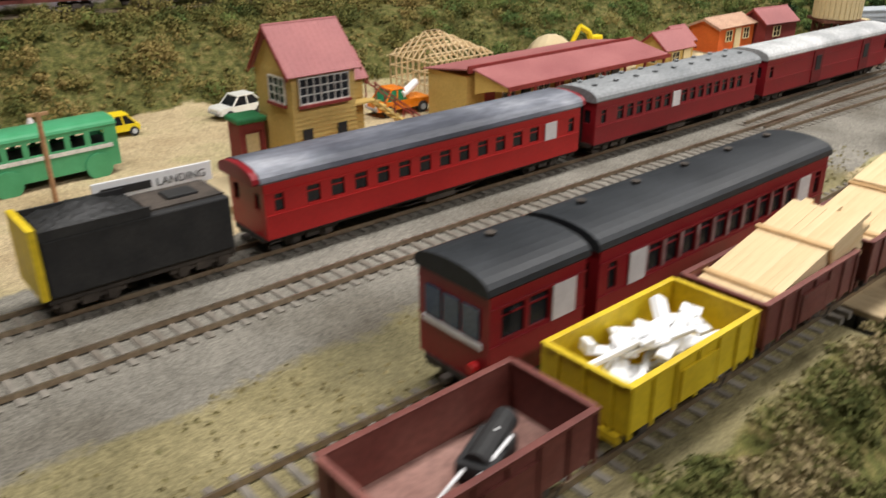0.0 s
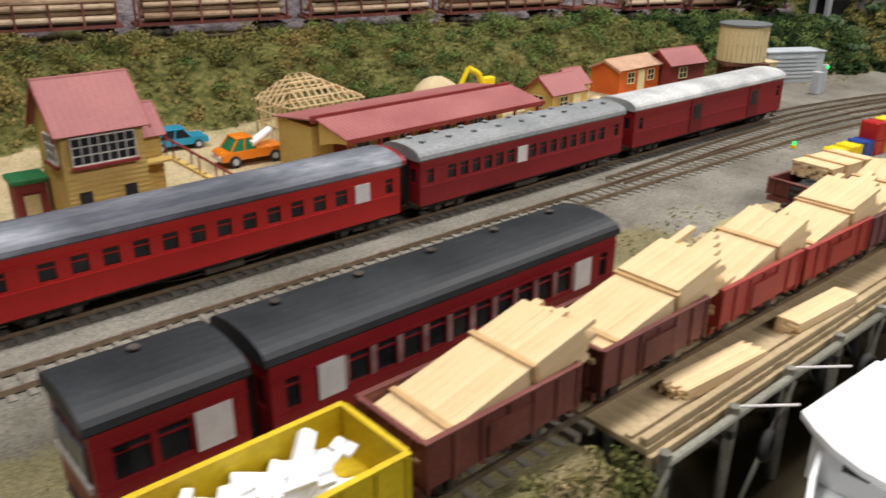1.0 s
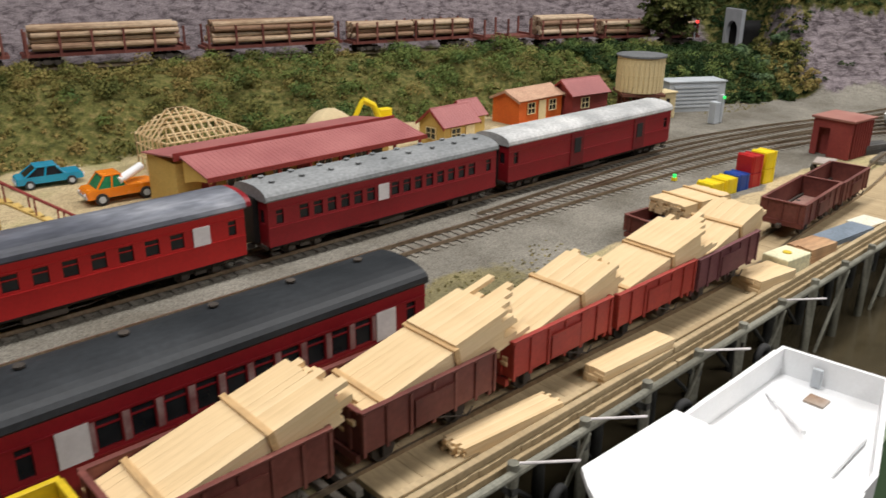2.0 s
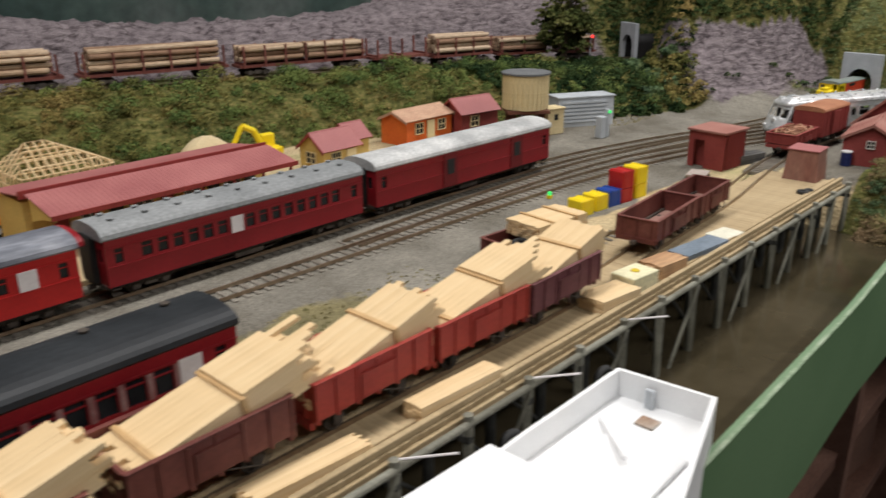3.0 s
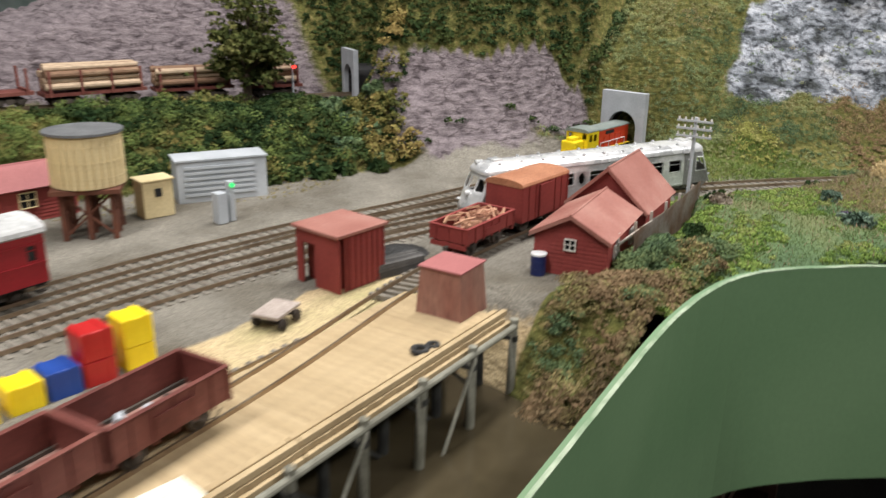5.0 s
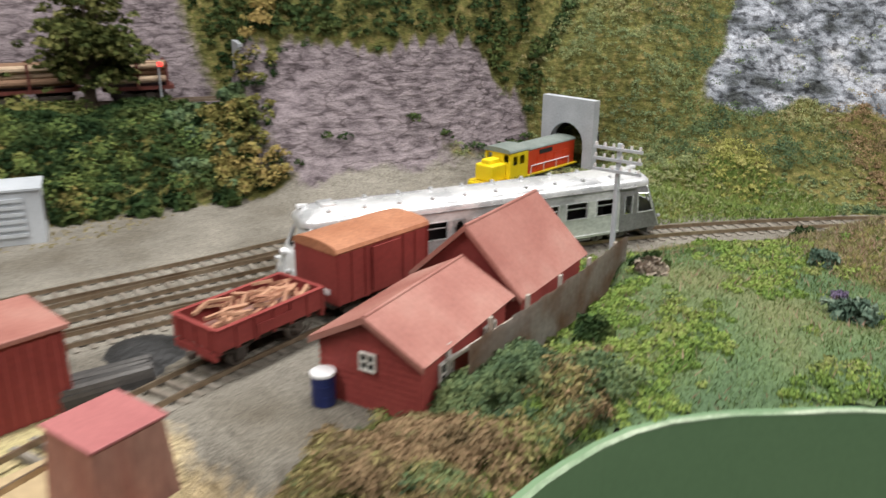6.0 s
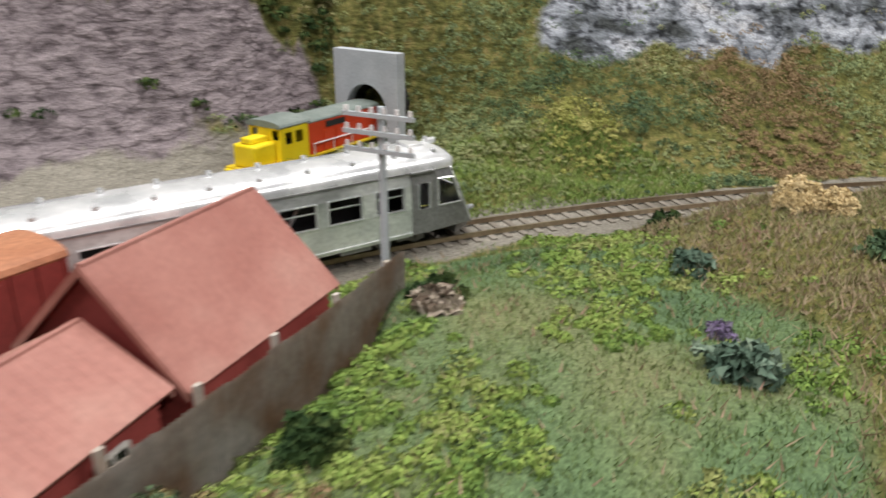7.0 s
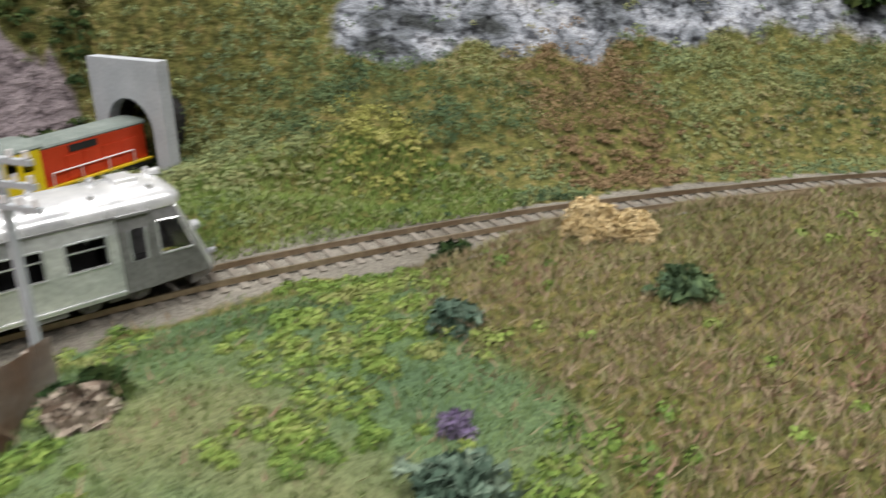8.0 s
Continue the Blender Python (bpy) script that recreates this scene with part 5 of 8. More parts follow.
# timber house frame
f = thing("house_frame", "unclad timber roof framing of a small house model", "house frame")
hx0, hx1, hy0, hy1, ze, zr = 0.484, 0.566, 0.585, 0.648, 0.034, 0.058
rx0, rx1, yr = 0.502, 0.520, 0.616
for i in range(12):
    x = hx0 + (hx1 - hx0) * i / 11
    for y in (hy0, hy1):
        part("stud", rod(bmesh.new(), (x, y, 0), (x, y, ze), 0.0008, 5), "timber", f)
for i in range(8):
    y = hy0 + (hy1 - hy0) * i / 7
    for x in (hx0, hx1):
        part("stud", rod(bmesh.new(), (x, y, 0), (x, y, ze), 0.0008, 5), "timber", f)
for z in (0.012, 0.024, ze):
    for a, b in (((hx0, hy0), (hx1, hy0)), ((hx1, hy0), (hx1, hy1)), ((hx1, hy1), (hx0, hy1)), ((hx0, hy1), (hx0, hy0))):
        part("stud", rod(bmesh.new(), (*a, z), (*b, z), 0.0008, 5), "timber", f)
for i in range(13):
    x = hx0 - 0.003 + (hx1 - hx0 + 0.006) * i / 12
    k = min(1, max(0, (x - hx0) / (rx0 - hx0)), max(0, (hx1 - x) / (hx1 - rx1)))
    for y in (hy0 - 0.003, hy1 + 0.003):
        part("stud", rod(bmesh.new(), (x, y, ze), (x, y + (yr - y) * k, ze + (zr - ze) * k), 0.0008, 5), "timber", f)
for i in range(9):
    y = hy0 + (hy1 - hy0) * i / 8
    k = 1 - abs(y - yr) / (yr - hy0)
    for xa, xb in ((hx0 - 0.003, rx0), (hx1 + 0.003, rx1)):
        part("stud", rod(bmesh.new(), (xa, y, ze), (xa + (xb - xa) * k, y, ze + (zr - ze) * k), 0.0008, 5), "timber", f)
for k in (0.25, 0.5, 0.75, 1.0):
    for y in (hy0 + (yr - hy0) * k, hy1 + (yr - hy1) * k):
        part("stud", rod(bmesh.new(), (hx0 + (rx0 - hx0) * k, y, ze + (zr - ze) * k), (hx1 + (rx1 - hx1) * k, y, ze + (zr - ze) * k), 0.0008, 5), "timber", f)


def shed(name, label, x0, x1, y0, y1, eave, ridge, wall, roof, door_at=None, wins=(), rot=0.0, door_mt="cream", extra=None, ribs=True):
    cx, cy = (x0 + x1) / 2, (y0 + y1) / 2
    s = thing(name, label, "shed", "yard sheds")
    a, b, c, d = x0 - cx, x1 - cx, y0 - cy, y1 - cy
    part("wall", boards(bmesh.new(), a, b, c, d, 0, eave), wall, s)
    for x in (a, b - 0.001):
        part("gable", gable_fill(bmesh.new(), x, 0.001, c, d, eave, ridge - 0.0008), wall, s)
    gable_roof(s, a, b, c, d, eave - 0.0008, ridge, 0.0032, roof, ribs=ribs)
    if door_at is not None:
        door(s, "-y", door_at - cx - 0.0065, door_at - cx + 0.0065, 0.001, eave - 0.004, c - 0.0006, door_mt)
    for x in wins:
        window(s, "-y", x - cx - 0.0062, x - cx + 0.0062, eave * 0.42, eave * 0.82, c - 0.0006, 2, 2, frame="cream")
    place(s, cx, cy, 0, rot)
    return s


s = shed("station_shed", "buff hut with a red gabled roof", 0.742, 0.790, 0.500, 0.538, 0.027, 0.041, "wall_yellow", "roof_red", 0.778, (0.757,), door_mt="cream")
window(s, "-x", -0.007, 0.007, 0.011, 0.022, -0.0246, 2, 2, frame="cream")
s = shed("outhouse", "small yellow hut with a faded red roof", 0.797, 0.822, 0.520, 0.552, 0.0275, 0.040, "wall_yellow", "roof_red")
shed("hut", "orange weatherboard hut with a cream door", 0.892, 0.970, 0.53, 0.572, 0.0305, 0.0385, "orange", mat("tan_hut_roof", [(0.42, 0.24, 0.16), (0.52, 0.33, 0.22)], 0.7), 0.932, (0.912, 0.951))
shed("hut", "dark red weatherboard hut with a red roof", 0.975, 1.035, 0.51, 0.55, 0.030, 0.044, "shed_red", "roof_red", None, (0.995,), rot=-8)

# water tower
w = thing("water_tower", "round cream stave water tank on a brown timber trestle", "water tower")
tw = 0.0230
tank = part("tank", cyl(bmesh.new(), 0.0262, 0.040, 0.080, 40, r2=0.0272), "cream", w)
for i in range(30):
    o = part("stave", B(-0.0023, 0.0023, 0.0262, 0.0274, 0.0405, 0.0795, bev=0.0003), "cream", tank)
    o.matrix_basis = pose(0, 0, 0, 0, 0, 12 * i)
for z in (0.048, 0.060, 0.072):
    part("hoop", cyl(bmesh.new(), 0.0276, z, z + 0.0005, 40), "cream", tank)
part("lid", cyl(bmesh.new(), 0.0290, 0.0802, 0.0822, 40), mat("lead_grey_lid", [(0.10, 0.105, 0.11), (0.15, 0.155, 0.16)], 0.7), w)
TR = mat("trestle_brown", [(0.085, 0.030, 0.018), (0.15, 0.055, 0.032)], 0.8)
part("bearer", B(-tw - 0.002, tw + 0.002, -tw - 0.002, tw + 0.002, 0.0365, 0.0398), TR, w)
for i in range(3):
    for j in range(3):
        part("leg", B((i - 1) * 0.018 - 0.0019, (i - 1) * 0.018 + 0.0019, (j - 1) * 0.018 - 0.0019, (j - 1) * 0.018 + 0.0019, -0.004, 0.0364), TR, w)
for a in (-0.0185, 0.0185):
    bm = bmesh.new()
    rod(bm, (-0.0165, a, 0.004), (0.0165, a, 0.034), 0.0010, 6), rod(bm, (0.0165, a, 0.004), (-0.0165, a, 0.034), 0.0010, 6)
    rod(bm, (a, -0.0165, 0.004), (a, 0.0165, 0.034), 0.0010, 6), rod(bm, (a, 0.0165, 0.004), (a, -0.0165, 0.034), 0.0010, 6)
    part("brace", bm, TR, w)
place(w, 1.008, 0.446, 0, -42)

# corrugated grey container
g = thing("container", "grey corrugated metal container", "container")
bm = B(-0.05, 0.05, -0.016, 0.016, 0, 0.036, bev=0.0008)
part("body", bm, "grey_metal", g)
for k in range(6):
    z = 0.007 + 0.0045 * k
    part("rib", B(-0.042, 0.036, -0.0178, -0.0161, z, z + 0.0022), "grey_metal", g)
    part("rib", B(-0.042, 0.036, 0.0161, 0.0178, z, z + 0.0022), "grey_metal", g)
part("lid", B(-0.0515, 0.0515, -0.0175, 0.0175, 0.0361, 0.0375), "grey_metal", g)
part("latch", B(0.0502, 0.0510, -0.002, 0.002, 0.012, 0.028), "soot", g)
g.matrix_basis = pose(1.142, 0.453, -0.002, 0, 0, -30) @ Matrix.Diagonal((0.80, 1, 1.08, 1))

# goods shed pair with rusty fence, hut and tank house
HX = 1.155
def gable_x(name, label, x0, x1, y0, y1, eave, ridge, wall, roof, group):
    s = thing(name, label, "shed", group)
    part("wall", boards(bmesh.new(), x0, x1, y0, y1, -0.003, eave), wall, s)
    for x in (x0, x1 - 0.001):
        part("gable", gable_fill(bmesh.new(), x, 0.001, y0, y1, eave, ridge - 0.0006), wall, s)
    gable_roof(s, x0, x1, y0, y1, eave - 0.0005, ridge, 0.0035, roof, ribs=True)
    return s


s = gable_x("goods_shed", "red weatherboard goods shed with a salmon iron roof", 0, 0.079, -0.026, 0.026, 0.030, 0.0435, "shed_red", "shed_roof", "goods sheds")
place(s, 1.1385, 0.098, 0, 7)
window(s, "-x", -0.0035, 0.0035, 0.0195, 0.0265, -0.0006, 2, 2)
for x in (0.018, 0.060):
    window(s, "-y", x - 0.005, x + 0.005, 0.012, 0.022, -0.0266, 2, 2)
s = gable_x("goods_shed", "tall red weatherboard shed with a salmon iron roof", 0, 0.073, -0.031, 0.031, 0.029, 0.0580, "shed_red", "shed_roof", "goods sheds")
place(s, 1.2275, 0.1095, 0, 4)
h_ = thing("platelayers_hut", "flat-roofed red-brown hut with an open doorway", "hut")
bm = wall_holes(bmesh.new(), -0.020, 0.020, 0, 0.038, [(0.002, 0.014, 0.0, 0.029)], 0.0012, lambda u, v, d: (-0.021 + d, u, v))
part("wall", bm, "shed_red", h_)
part("wall_core", B(-0.012, 0.0209, -0.0198, 0.0198, 0, 0.0375), "shed_red", h_)
for i in range(9):
    for sgn in (-1, 1):
        x = -0.020 + 0.0405 * i / 8
        part("board_strip", B(x - 0.0006, x + 0.0006, sgn * 0.0199, sgn * 0.0207, 0, 0.0375), "shed_red", h_)
part("roof", B(-0.0235, 0.0235, -0.0225, 0.0225, 0.0378, 0.0402, bev=0.0005), "shed_roof", h_)
place(h_, 1.043, 0.222, 0, -6)
h_ = thing("coal_bin", "small tapered red-brown board hut with a flat lid", "hut")
bm = bmesh.new()
cyl(bm, 0.0225, 0, 0.0335, 4, r2=0.0195, m=pose(0, 0, 0, 0, 0, 45))
part("wall", bm, mat("weathered_red_board", [(0.24, 0.10, 0.075), (0.31, 0.17, 0.13)], 0.8, scale=80, stretch=(1, 1, 0.2)), h_)
part("lid", B(-0.0150, 0.0150, -0.0150, 0.0150, 0.0337, 0.0352, bev=0.0004), "roof_red", h_)
h_.matrix_basis = pose(1.036, 0.128, 0.0024, 0, 0, 2) @ Matrix.Diagonal((1, 1, 0.9, 1))

# drums and crates beside the yard
def crate(x, y, z, dx, dy, dz, mt, label, rz=0):
    c = thing("crate", label, "crate", "coloured freight crates")
    bm = B(-dx / 2, dx / 2, -dy / 2, dy / 2, 0, dz, bev=0.0008)
    part("body", bm, mt, c)
    bm = bmesh.new()
    for k in (-0.3, 0.3):
        box(bm, k * dx - 0.0008, k * dx + 0.0008, -dy / 2 - 0.0004, dy / 2 + 0.0004, 0.0005, dz + 0.0004)
    part("strap", bm, mt, c)
    return place(c, x, y, z, rz)


for k, (x, y, z, mt, dz) in enumerate(((0.806, 0.237, 0, "yellow_bright", 0.016), (0.828, 0.236, 0, "yellow_bright", 0.016), (0.846, 0.234, 0, "blue", 0.017), (0.864, 0.232, 0, "bright_red", 0.0155), (0.864, 0.232, 0.0157, "bright_red", 0.0155), (0.886, 0.230, 0, "yellow_bright", 0.0155), (0.886, 0.230, 0.0157, "yellow_bright", 0.0155))):
    crate(x, y, z - 0.003, 0.0165, 0.0165, dz, mt, {"yellow_bright": "bright yellow freight crate", "blue": "small blue freight crate", "bright_red": "stacked red freight crate"}[mt], -8)

# tunnel portal
t = thing("tunnel_portal", "pale grey concrete tunnel portal with an arched mouth", "tunnel portal")
bm = bmesh.new()
n = 16
wp, hp, ra = 0.0315, 0.074, 0.0205
arch = [(ra * math.cos(math.pi * i / n), 0.030 + ra * math.sin(math.pi * i / n)) for i in range(n + 1)]
outer = []
angs = [math.pi * i / n for i in range(n + 1)]
ca = math.atan2(hp - 0.030, wp)
for q in (ca, math.pi - ca):
    j = min(range(n + 1), key=lambda i: abs(angs[i] - q))
    angs[j] = q
for a in angs:
    cxx, szz = math.cos(a), math.sin(a)
    k = min(wp / max(1e-6, abs(cxx)), (hp - 0.030) / max(1e-6, abs(szz)))
    outer.append((cxx * k, 0.030 + szz * k))
inner_full = [(ra, -0.004)] + arch + [(-ra, -0.004)]
outer_full = [(wp, -0.004)] + outer + [(-wp, -0.004)]
vf = [[bm.verts.new((x, y, z)) for y, z in inner_full] for x in (0, 0.008)]
vo = [[bm.verts.new((x, y, z)) for y, z in outer_full] for x in (0, 0.008)]
for i in range(len(inner_full) - 1):
    bm.faces.new((vf[0][i], vf[0][i + 1], vo[0][i + 1], vo[0][i]))
    bm.faces.new((vf[0][i], vf[1][i], vf[1][i + 1], vf[0][i + 1]))
    bm.faces.new((vo[0][i], vo[0][i + 1], vo[1][i + 1], vo[1][i]))
    bm.faces.new((vf[1][i], vo[1][i], vo[1][i + 1], vf[1][i + 1]))
bmesh.ops.recalc_face_normals(bm, faces=bm.faces)
part("face", bm, "concrete", t)
bm = bmesh.new()
va = [[bm.verts.new((x, y, z)) for y, z in inner_full] for x in (0.008, 0.10)]
for i in range(len(inner_full) - 1):
    bm.faces.new((va[0][i], va[1][i], va[1][i + 1], va[0][i + 1]))
bm.faces.new(va[1])
part("bore", bm, "shaded_interior", t)
t.matrix_basis = pose(1.556, 0.229, 0, 0, 0, -8) @ Matrix.Diagonal((1, 0.90, 0.95, 1))


# ---- the wharf ----
wf = thing("wharf", "timber wharf with planked deck on rows of piles over the harbour", "wharf")
WX0, WX1, WY0, WY1 = 0.336, 1.048, 0.0945, 0.168
DZ = 0.0006
SLOPE = math.degrees(math.atan2(0.0125 - 0.0030, 1.05 - 0.34))
DECK = Matrix.Translation((0.34, 0, 0.0125)) @ pose(0, 0, 0, 0, SLOPE) @ Matrix.Translation((-0.34, 0, 0))
pw = 0.0062
bm = B(-pw / 2 * 0.985, pw / 2 * 0.985, WY0, WY1, -0.0022, DZ, bev=0.0001)
first = part("deck_plank", bm, "deck", wf)
nplank = int((WX1 - WX0) / pw)
for i in range(nplank):
    ob = first
    if i:
        ob = first.copy()
        scene.collection.objects.link(ob)
    ob.matrix_basis = pose(WX0 + pw * (i + 0.5), random.uniform(-0.0003, 0.0003), random.uniform(-0.00006, 0.00006), 0, 0, random.uniform(-0.08, 0.08))
for y, z0, z1, nm in ((0.0970, DZ + 0.0002, 0.0042, "kerb_beam"), (0.1035, DZ + 0.0002, 0.0022, "kerb_plank"), (0.0940, -0.009, -0.0024, "edge_beam")):
    for k in range(4):
        a, b = WX0 + (WX1 - WX0) * k / 4 + 0.0006, WX0 + (WX1 - WX0) * (k + 1) / 4 - 0.0006
        part(nm, B(a, b, y - 0.0016, y + 0.0016, z0, z1, bev=0.0004), "deck", wf)
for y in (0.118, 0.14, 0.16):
    part("bearer", B(WX0, WX1, y - 0.002, y + 0.002, -0.009, -0.0024), "pile_shaded", wf)
xs = [0.338 + 0.0470 * k for k in range(16)]
for k, x in enumerate(xs):
    # front row in plain pile wood, rows behind coloured dark for the under-deck shade
    for y, mt, r in ((0.0885, "pile", 0.0027), (0.112, "pile_shaded", 0.003), (0.138, "pile_shaded", 0.003)):
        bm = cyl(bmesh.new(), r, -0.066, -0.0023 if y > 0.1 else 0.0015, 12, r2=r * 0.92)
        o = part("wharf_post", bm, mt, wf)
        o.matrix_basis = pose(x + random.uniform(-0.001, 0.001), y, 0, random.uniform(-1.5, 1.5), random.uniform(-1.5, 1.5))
    part("cross_head", B(x - 0.0018, x + 0.0018, 0.086, 0.162, -0.0125, -0.0092), "pile_shaded", wf)
    if k % 2 == 0:
        bm = bmesh.new()
        rod(bm, (x, 0.0858, -0.004), (x - 0.035, 0.0858, -0.056), 0.0011, 6)
        part("brace", bm, "pile", wf)
    if k < 15:
        bm = bmesh.new()
        rod(bm, (x, 0.0875, -0.0030), (xs[k + 1], 0.0875, -0.0030), 0.0019, 10)
        part("waling", bm, "pile", wf)
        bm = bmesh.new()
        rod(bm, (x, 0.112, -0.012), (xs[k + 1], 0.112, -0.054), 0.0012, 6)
        part("brace", bm, "pile_shaded", wf)
    if k in (1, 2, 4, 6):
        bm = bmesh.new()
        rod(bm, (x, 0.090, 0.0006), (x + 0.022, 0.072, 0.0012), 0.0006, 6)
        part("fender_stick", bm, "pane_white", wf)

wf.matrix_basis = DECK


def on_deck(ob, x, y, rz=0.0):
    ob.matrix_basis = DECK @ pose(x, y, DZ + 0.0003, 0, 0, rz)
    return ob


def tyre(name, parent, r, m, label=""):
    bm = bmesh.new()
    n, k = 20, 8
    ring = [[bm.verts.new(((r + r * 0.36 * math.cos(6.2832 * j / k)) * math.cos(6.2832 * i / n), (r + r * 0.36 * math.cos(6.2832 * j / k)) * math.sin(6.2832 * i / n), r * 0.42 * math.sin(6.2832 * j / k))) for j in range(k)] for i in range(n)]
    for i in range(n):
        for j in range(k):
            bm.faces.new((ring[i][j], ring[(i + 1) % n][j], ring[(i + 1) % n][(j + 1) % k], ring[i][(j + 1) % k]))
    o = mesh_ob(name, bm, M["tyre"], True)
    o.parent = parent
    o.matrix_basis = m
    return tagged(o, label, "tyre" if parent is None else "")


for x in (0.408, 0.505, 0.59):
    tyre("fender_tyre", None, 0.0055, pose(x, 0.0825, -0.013, 90, 0, random.uniform(-15, 15)), "black rubber fender tyre hung on a wharf pile")
for dx in (-0.030, -0.016):
    p, a = at(C_LINE, 0.672 + dx)
    st = thing("tyre_stack", "two black loader tyres stacked in a wagon", "tyres", "tyre stacks")
    for z in (0.0, 0.0044):
        tyre("tyre", st, 0.0052, pose(0, 0, z))
    place(st, p.x, p.y - 0.004, 0.0198)

# freight lying on the wharf
t = lumber_load(0.056, 8, 4, "bundle of thin pale strips on the wharf deck", bats=(), w=0.012, ragged=0.002, sh=0.0014, group="wharf freight")
on_deck(t, 0.401, 0.1065, -4)
t = lumber_load(0.055, 4, 4, "neat bundle of pale planks on the wharf deck", bats=(), w=0.0115, ragged=0.0006, sh=0.0020, group="wharf freight")
on_deck(t, 0.4875, 0.1035, -3)
t = lumber_load(0.036, 4, 6, "stack of tan boards on the wharf deck", bats=(), w=0.019, ragged=0.0006, sh=0.0014, group="wharf freight")
on_deck(t, 0.636, 0.1080, -8)
t = lumber_load(0.030, 3, 7, "stack of brown boards on the wharf deck", mt="timber_dark", bats=(), w=0.017, ragged=0.0012, sh=0.0014, group="wharf freight")
on_deck(t, 0.706, 0.1085, -8)
c = thing("crate", "cream square crate with a hole in its lid", "crate", "wharf freight")
part("body", B(-0.0135, 0.0135, -0.009, 0.009, 0, 0.0115, bev=0.0008), mat("cream_crate", [(0.66, 0.62, 0.40), (0.74, 0.70, 0.48)], 0.6), c)
part("plug", cyl(bmesh.new(), 0.0028, 0.0115, 0.0122, 14), "yellow", c)
on_deck(c, 0.669, 0.1095, -6)
c = thing("sheet_stack", "stack of blue-grey roofing sheets", "roofing sheets", "wharf freight")
for k in range(4):
    o = part("sheet", B(-0.027, 0.027, -0.0085, 0.0085, 0, 0.0011), mat("slate_blue_sheet", [(0.13, 0.17, 0.21), (0.18, 0.22, 0.27)], 0.55) if k == 0 else bpy.data.materials["slate_blue_sheet"], c)
    o.matrix_basis = pose(random.uniform(-0.001, 0.001), random.uniform(-0.0006, 0.0006), 0.0013 * k, 0, 0, random.uniform(-1, 1))
on_deck(c, 0.762, 0.1095, -6)
c = thing("board", "pale square sheet lying on the wharf", "board", "wharf freight")
part("sheet", B(-0.013, 0.013, -0.009, 0.009, 0, 0.0016, bev=0.0003), mat("pale_board", [(0.62, 0.60, 0.48), (0.70, 0.68, 0.56)], 0.7), c)
on_deck(c, 0.812, 0.1110, -8)
c = thing("barrow", "small flat trolley with a weathered deck", "trolley")
part("deck", B(-0.013, 0.013, -0.009, 0.009, 0.0075, 0.0095, bev=0.0003), mat("weathered_trolley", [(0.30, 0.25, 0.22), (0.42, 0.36, 0.32)], 0.8), c)
for x in (-0.008, 0.008):
    wheelset(c, x, 0.0035)
place(c, 0.965, 0.205, 0.0004, 14)
for x, y, r in ((0.975, 0.1085, 0.004), (0.984, 0.106, 0.003)):
    tyre("rope_coil", None, r, pose(x, y, 0.0062), "coil of dark mooring rope on the wharf")
# loads in the first two wagons
b = thing("engine_block", "black cast block lying in an open wagon", "machine part")
bm = B(-0.010, 0.010, -0.006, 0.006, 0, 0.007, bev=0.0012)
cyl(bm, 0.004, -0.012, 0.012, 14, m=pose(0.004, 0, 0.006, 0, 90))
part("block", bm, "black", b)
p, a = at(D_LINE, 0.128)
place(b, p.x, p.y, p.z + 0.0175, 25)
for dy in (-0.004, 0.001):
    bm = bmesh.new()
    rod(bm, (-0.014, dy, 0.0185), (0.016, dy + 0.001, 0.027), 0.0006, 6)
    o = tagged(mesh_ob("loose_rod", bm, M["white"]), "thin white plastic rod in a wagon", "rod")
    place(o, p.x - 0.010, p.y - 0.003, p.z, 8)
p, a = at(D_LINE, 0.206)
for k in range(26):
    s = thing("plastic_scrap", "white moulded plastic offcut heaped in a wagon", "plastic scrap", "white scraps")
    bm = bmesh.new()
    kind = k % 4
    if kind == 0 and k < 9:
        cyl(bm, 0.0040, 0, 0.017, 14, r2=0.003, m=pose(-0.008, 0, 0, 0, 90))
    elif kind == 1:
        box(bm, -0.016, 0.016, -0.0013, 0.0013, 0, 0.0018, 0.0004)
        box(bm, 0.011, 0.016, -0.0038, 0.0038, 0, 0.0018, 0.0004)
    elif kind == 2:
        box(bm, -0.009, 0.009, -0.004, 0.004, 0, 0.0012, 0.0003)
        box(bm, -0.009, -0.006, -0.004, 0.004, 0.0012, 0.004, 0.0003)
    else:
        extrude_x(bm, [(-0.003, 0), (0.003, 0), (0.001, 0.0022), (-0.001, 0.0016)], -0.013, 0.013)
    part("piece", bm, "white", s)
    s.matrix_basis = pose(p.x - 0.004 + random.uniform(-0.019, 0.019), p.y + random.uniform(-0.007, 0.007), p.z + 0.0180 + 0.0005 * k, random.uniform(-15, 15), random.uniform(-16, 16), random.uniform(-50, 50))
p, a = at(D_LINE, 0.835)
for k in range(6):
    o = tagged(mesh_ob("scrap_lump", cyl(bmesh.new(), 0.0026, 0, 0.0055, 8, r2=0.0018), M["grey_metal" if k % 2 else "green_dark"]), "small metal scrap lump in an open wagon", "scrap")
    o.matrix_basis = pose(p.x + random.uniform(-0.018, 0.006), p.y + random.uniform(-0.008, 0.008), p.z + 0.0158, 80, 0, random.uniform(0, 180))

# ---- the white boat ----
bt = thing("boat", "unfinished white plastic fishing boat hull with deckhouse roof", "boat")
zf, zr, zb = -0.013, 0.002, -0.052


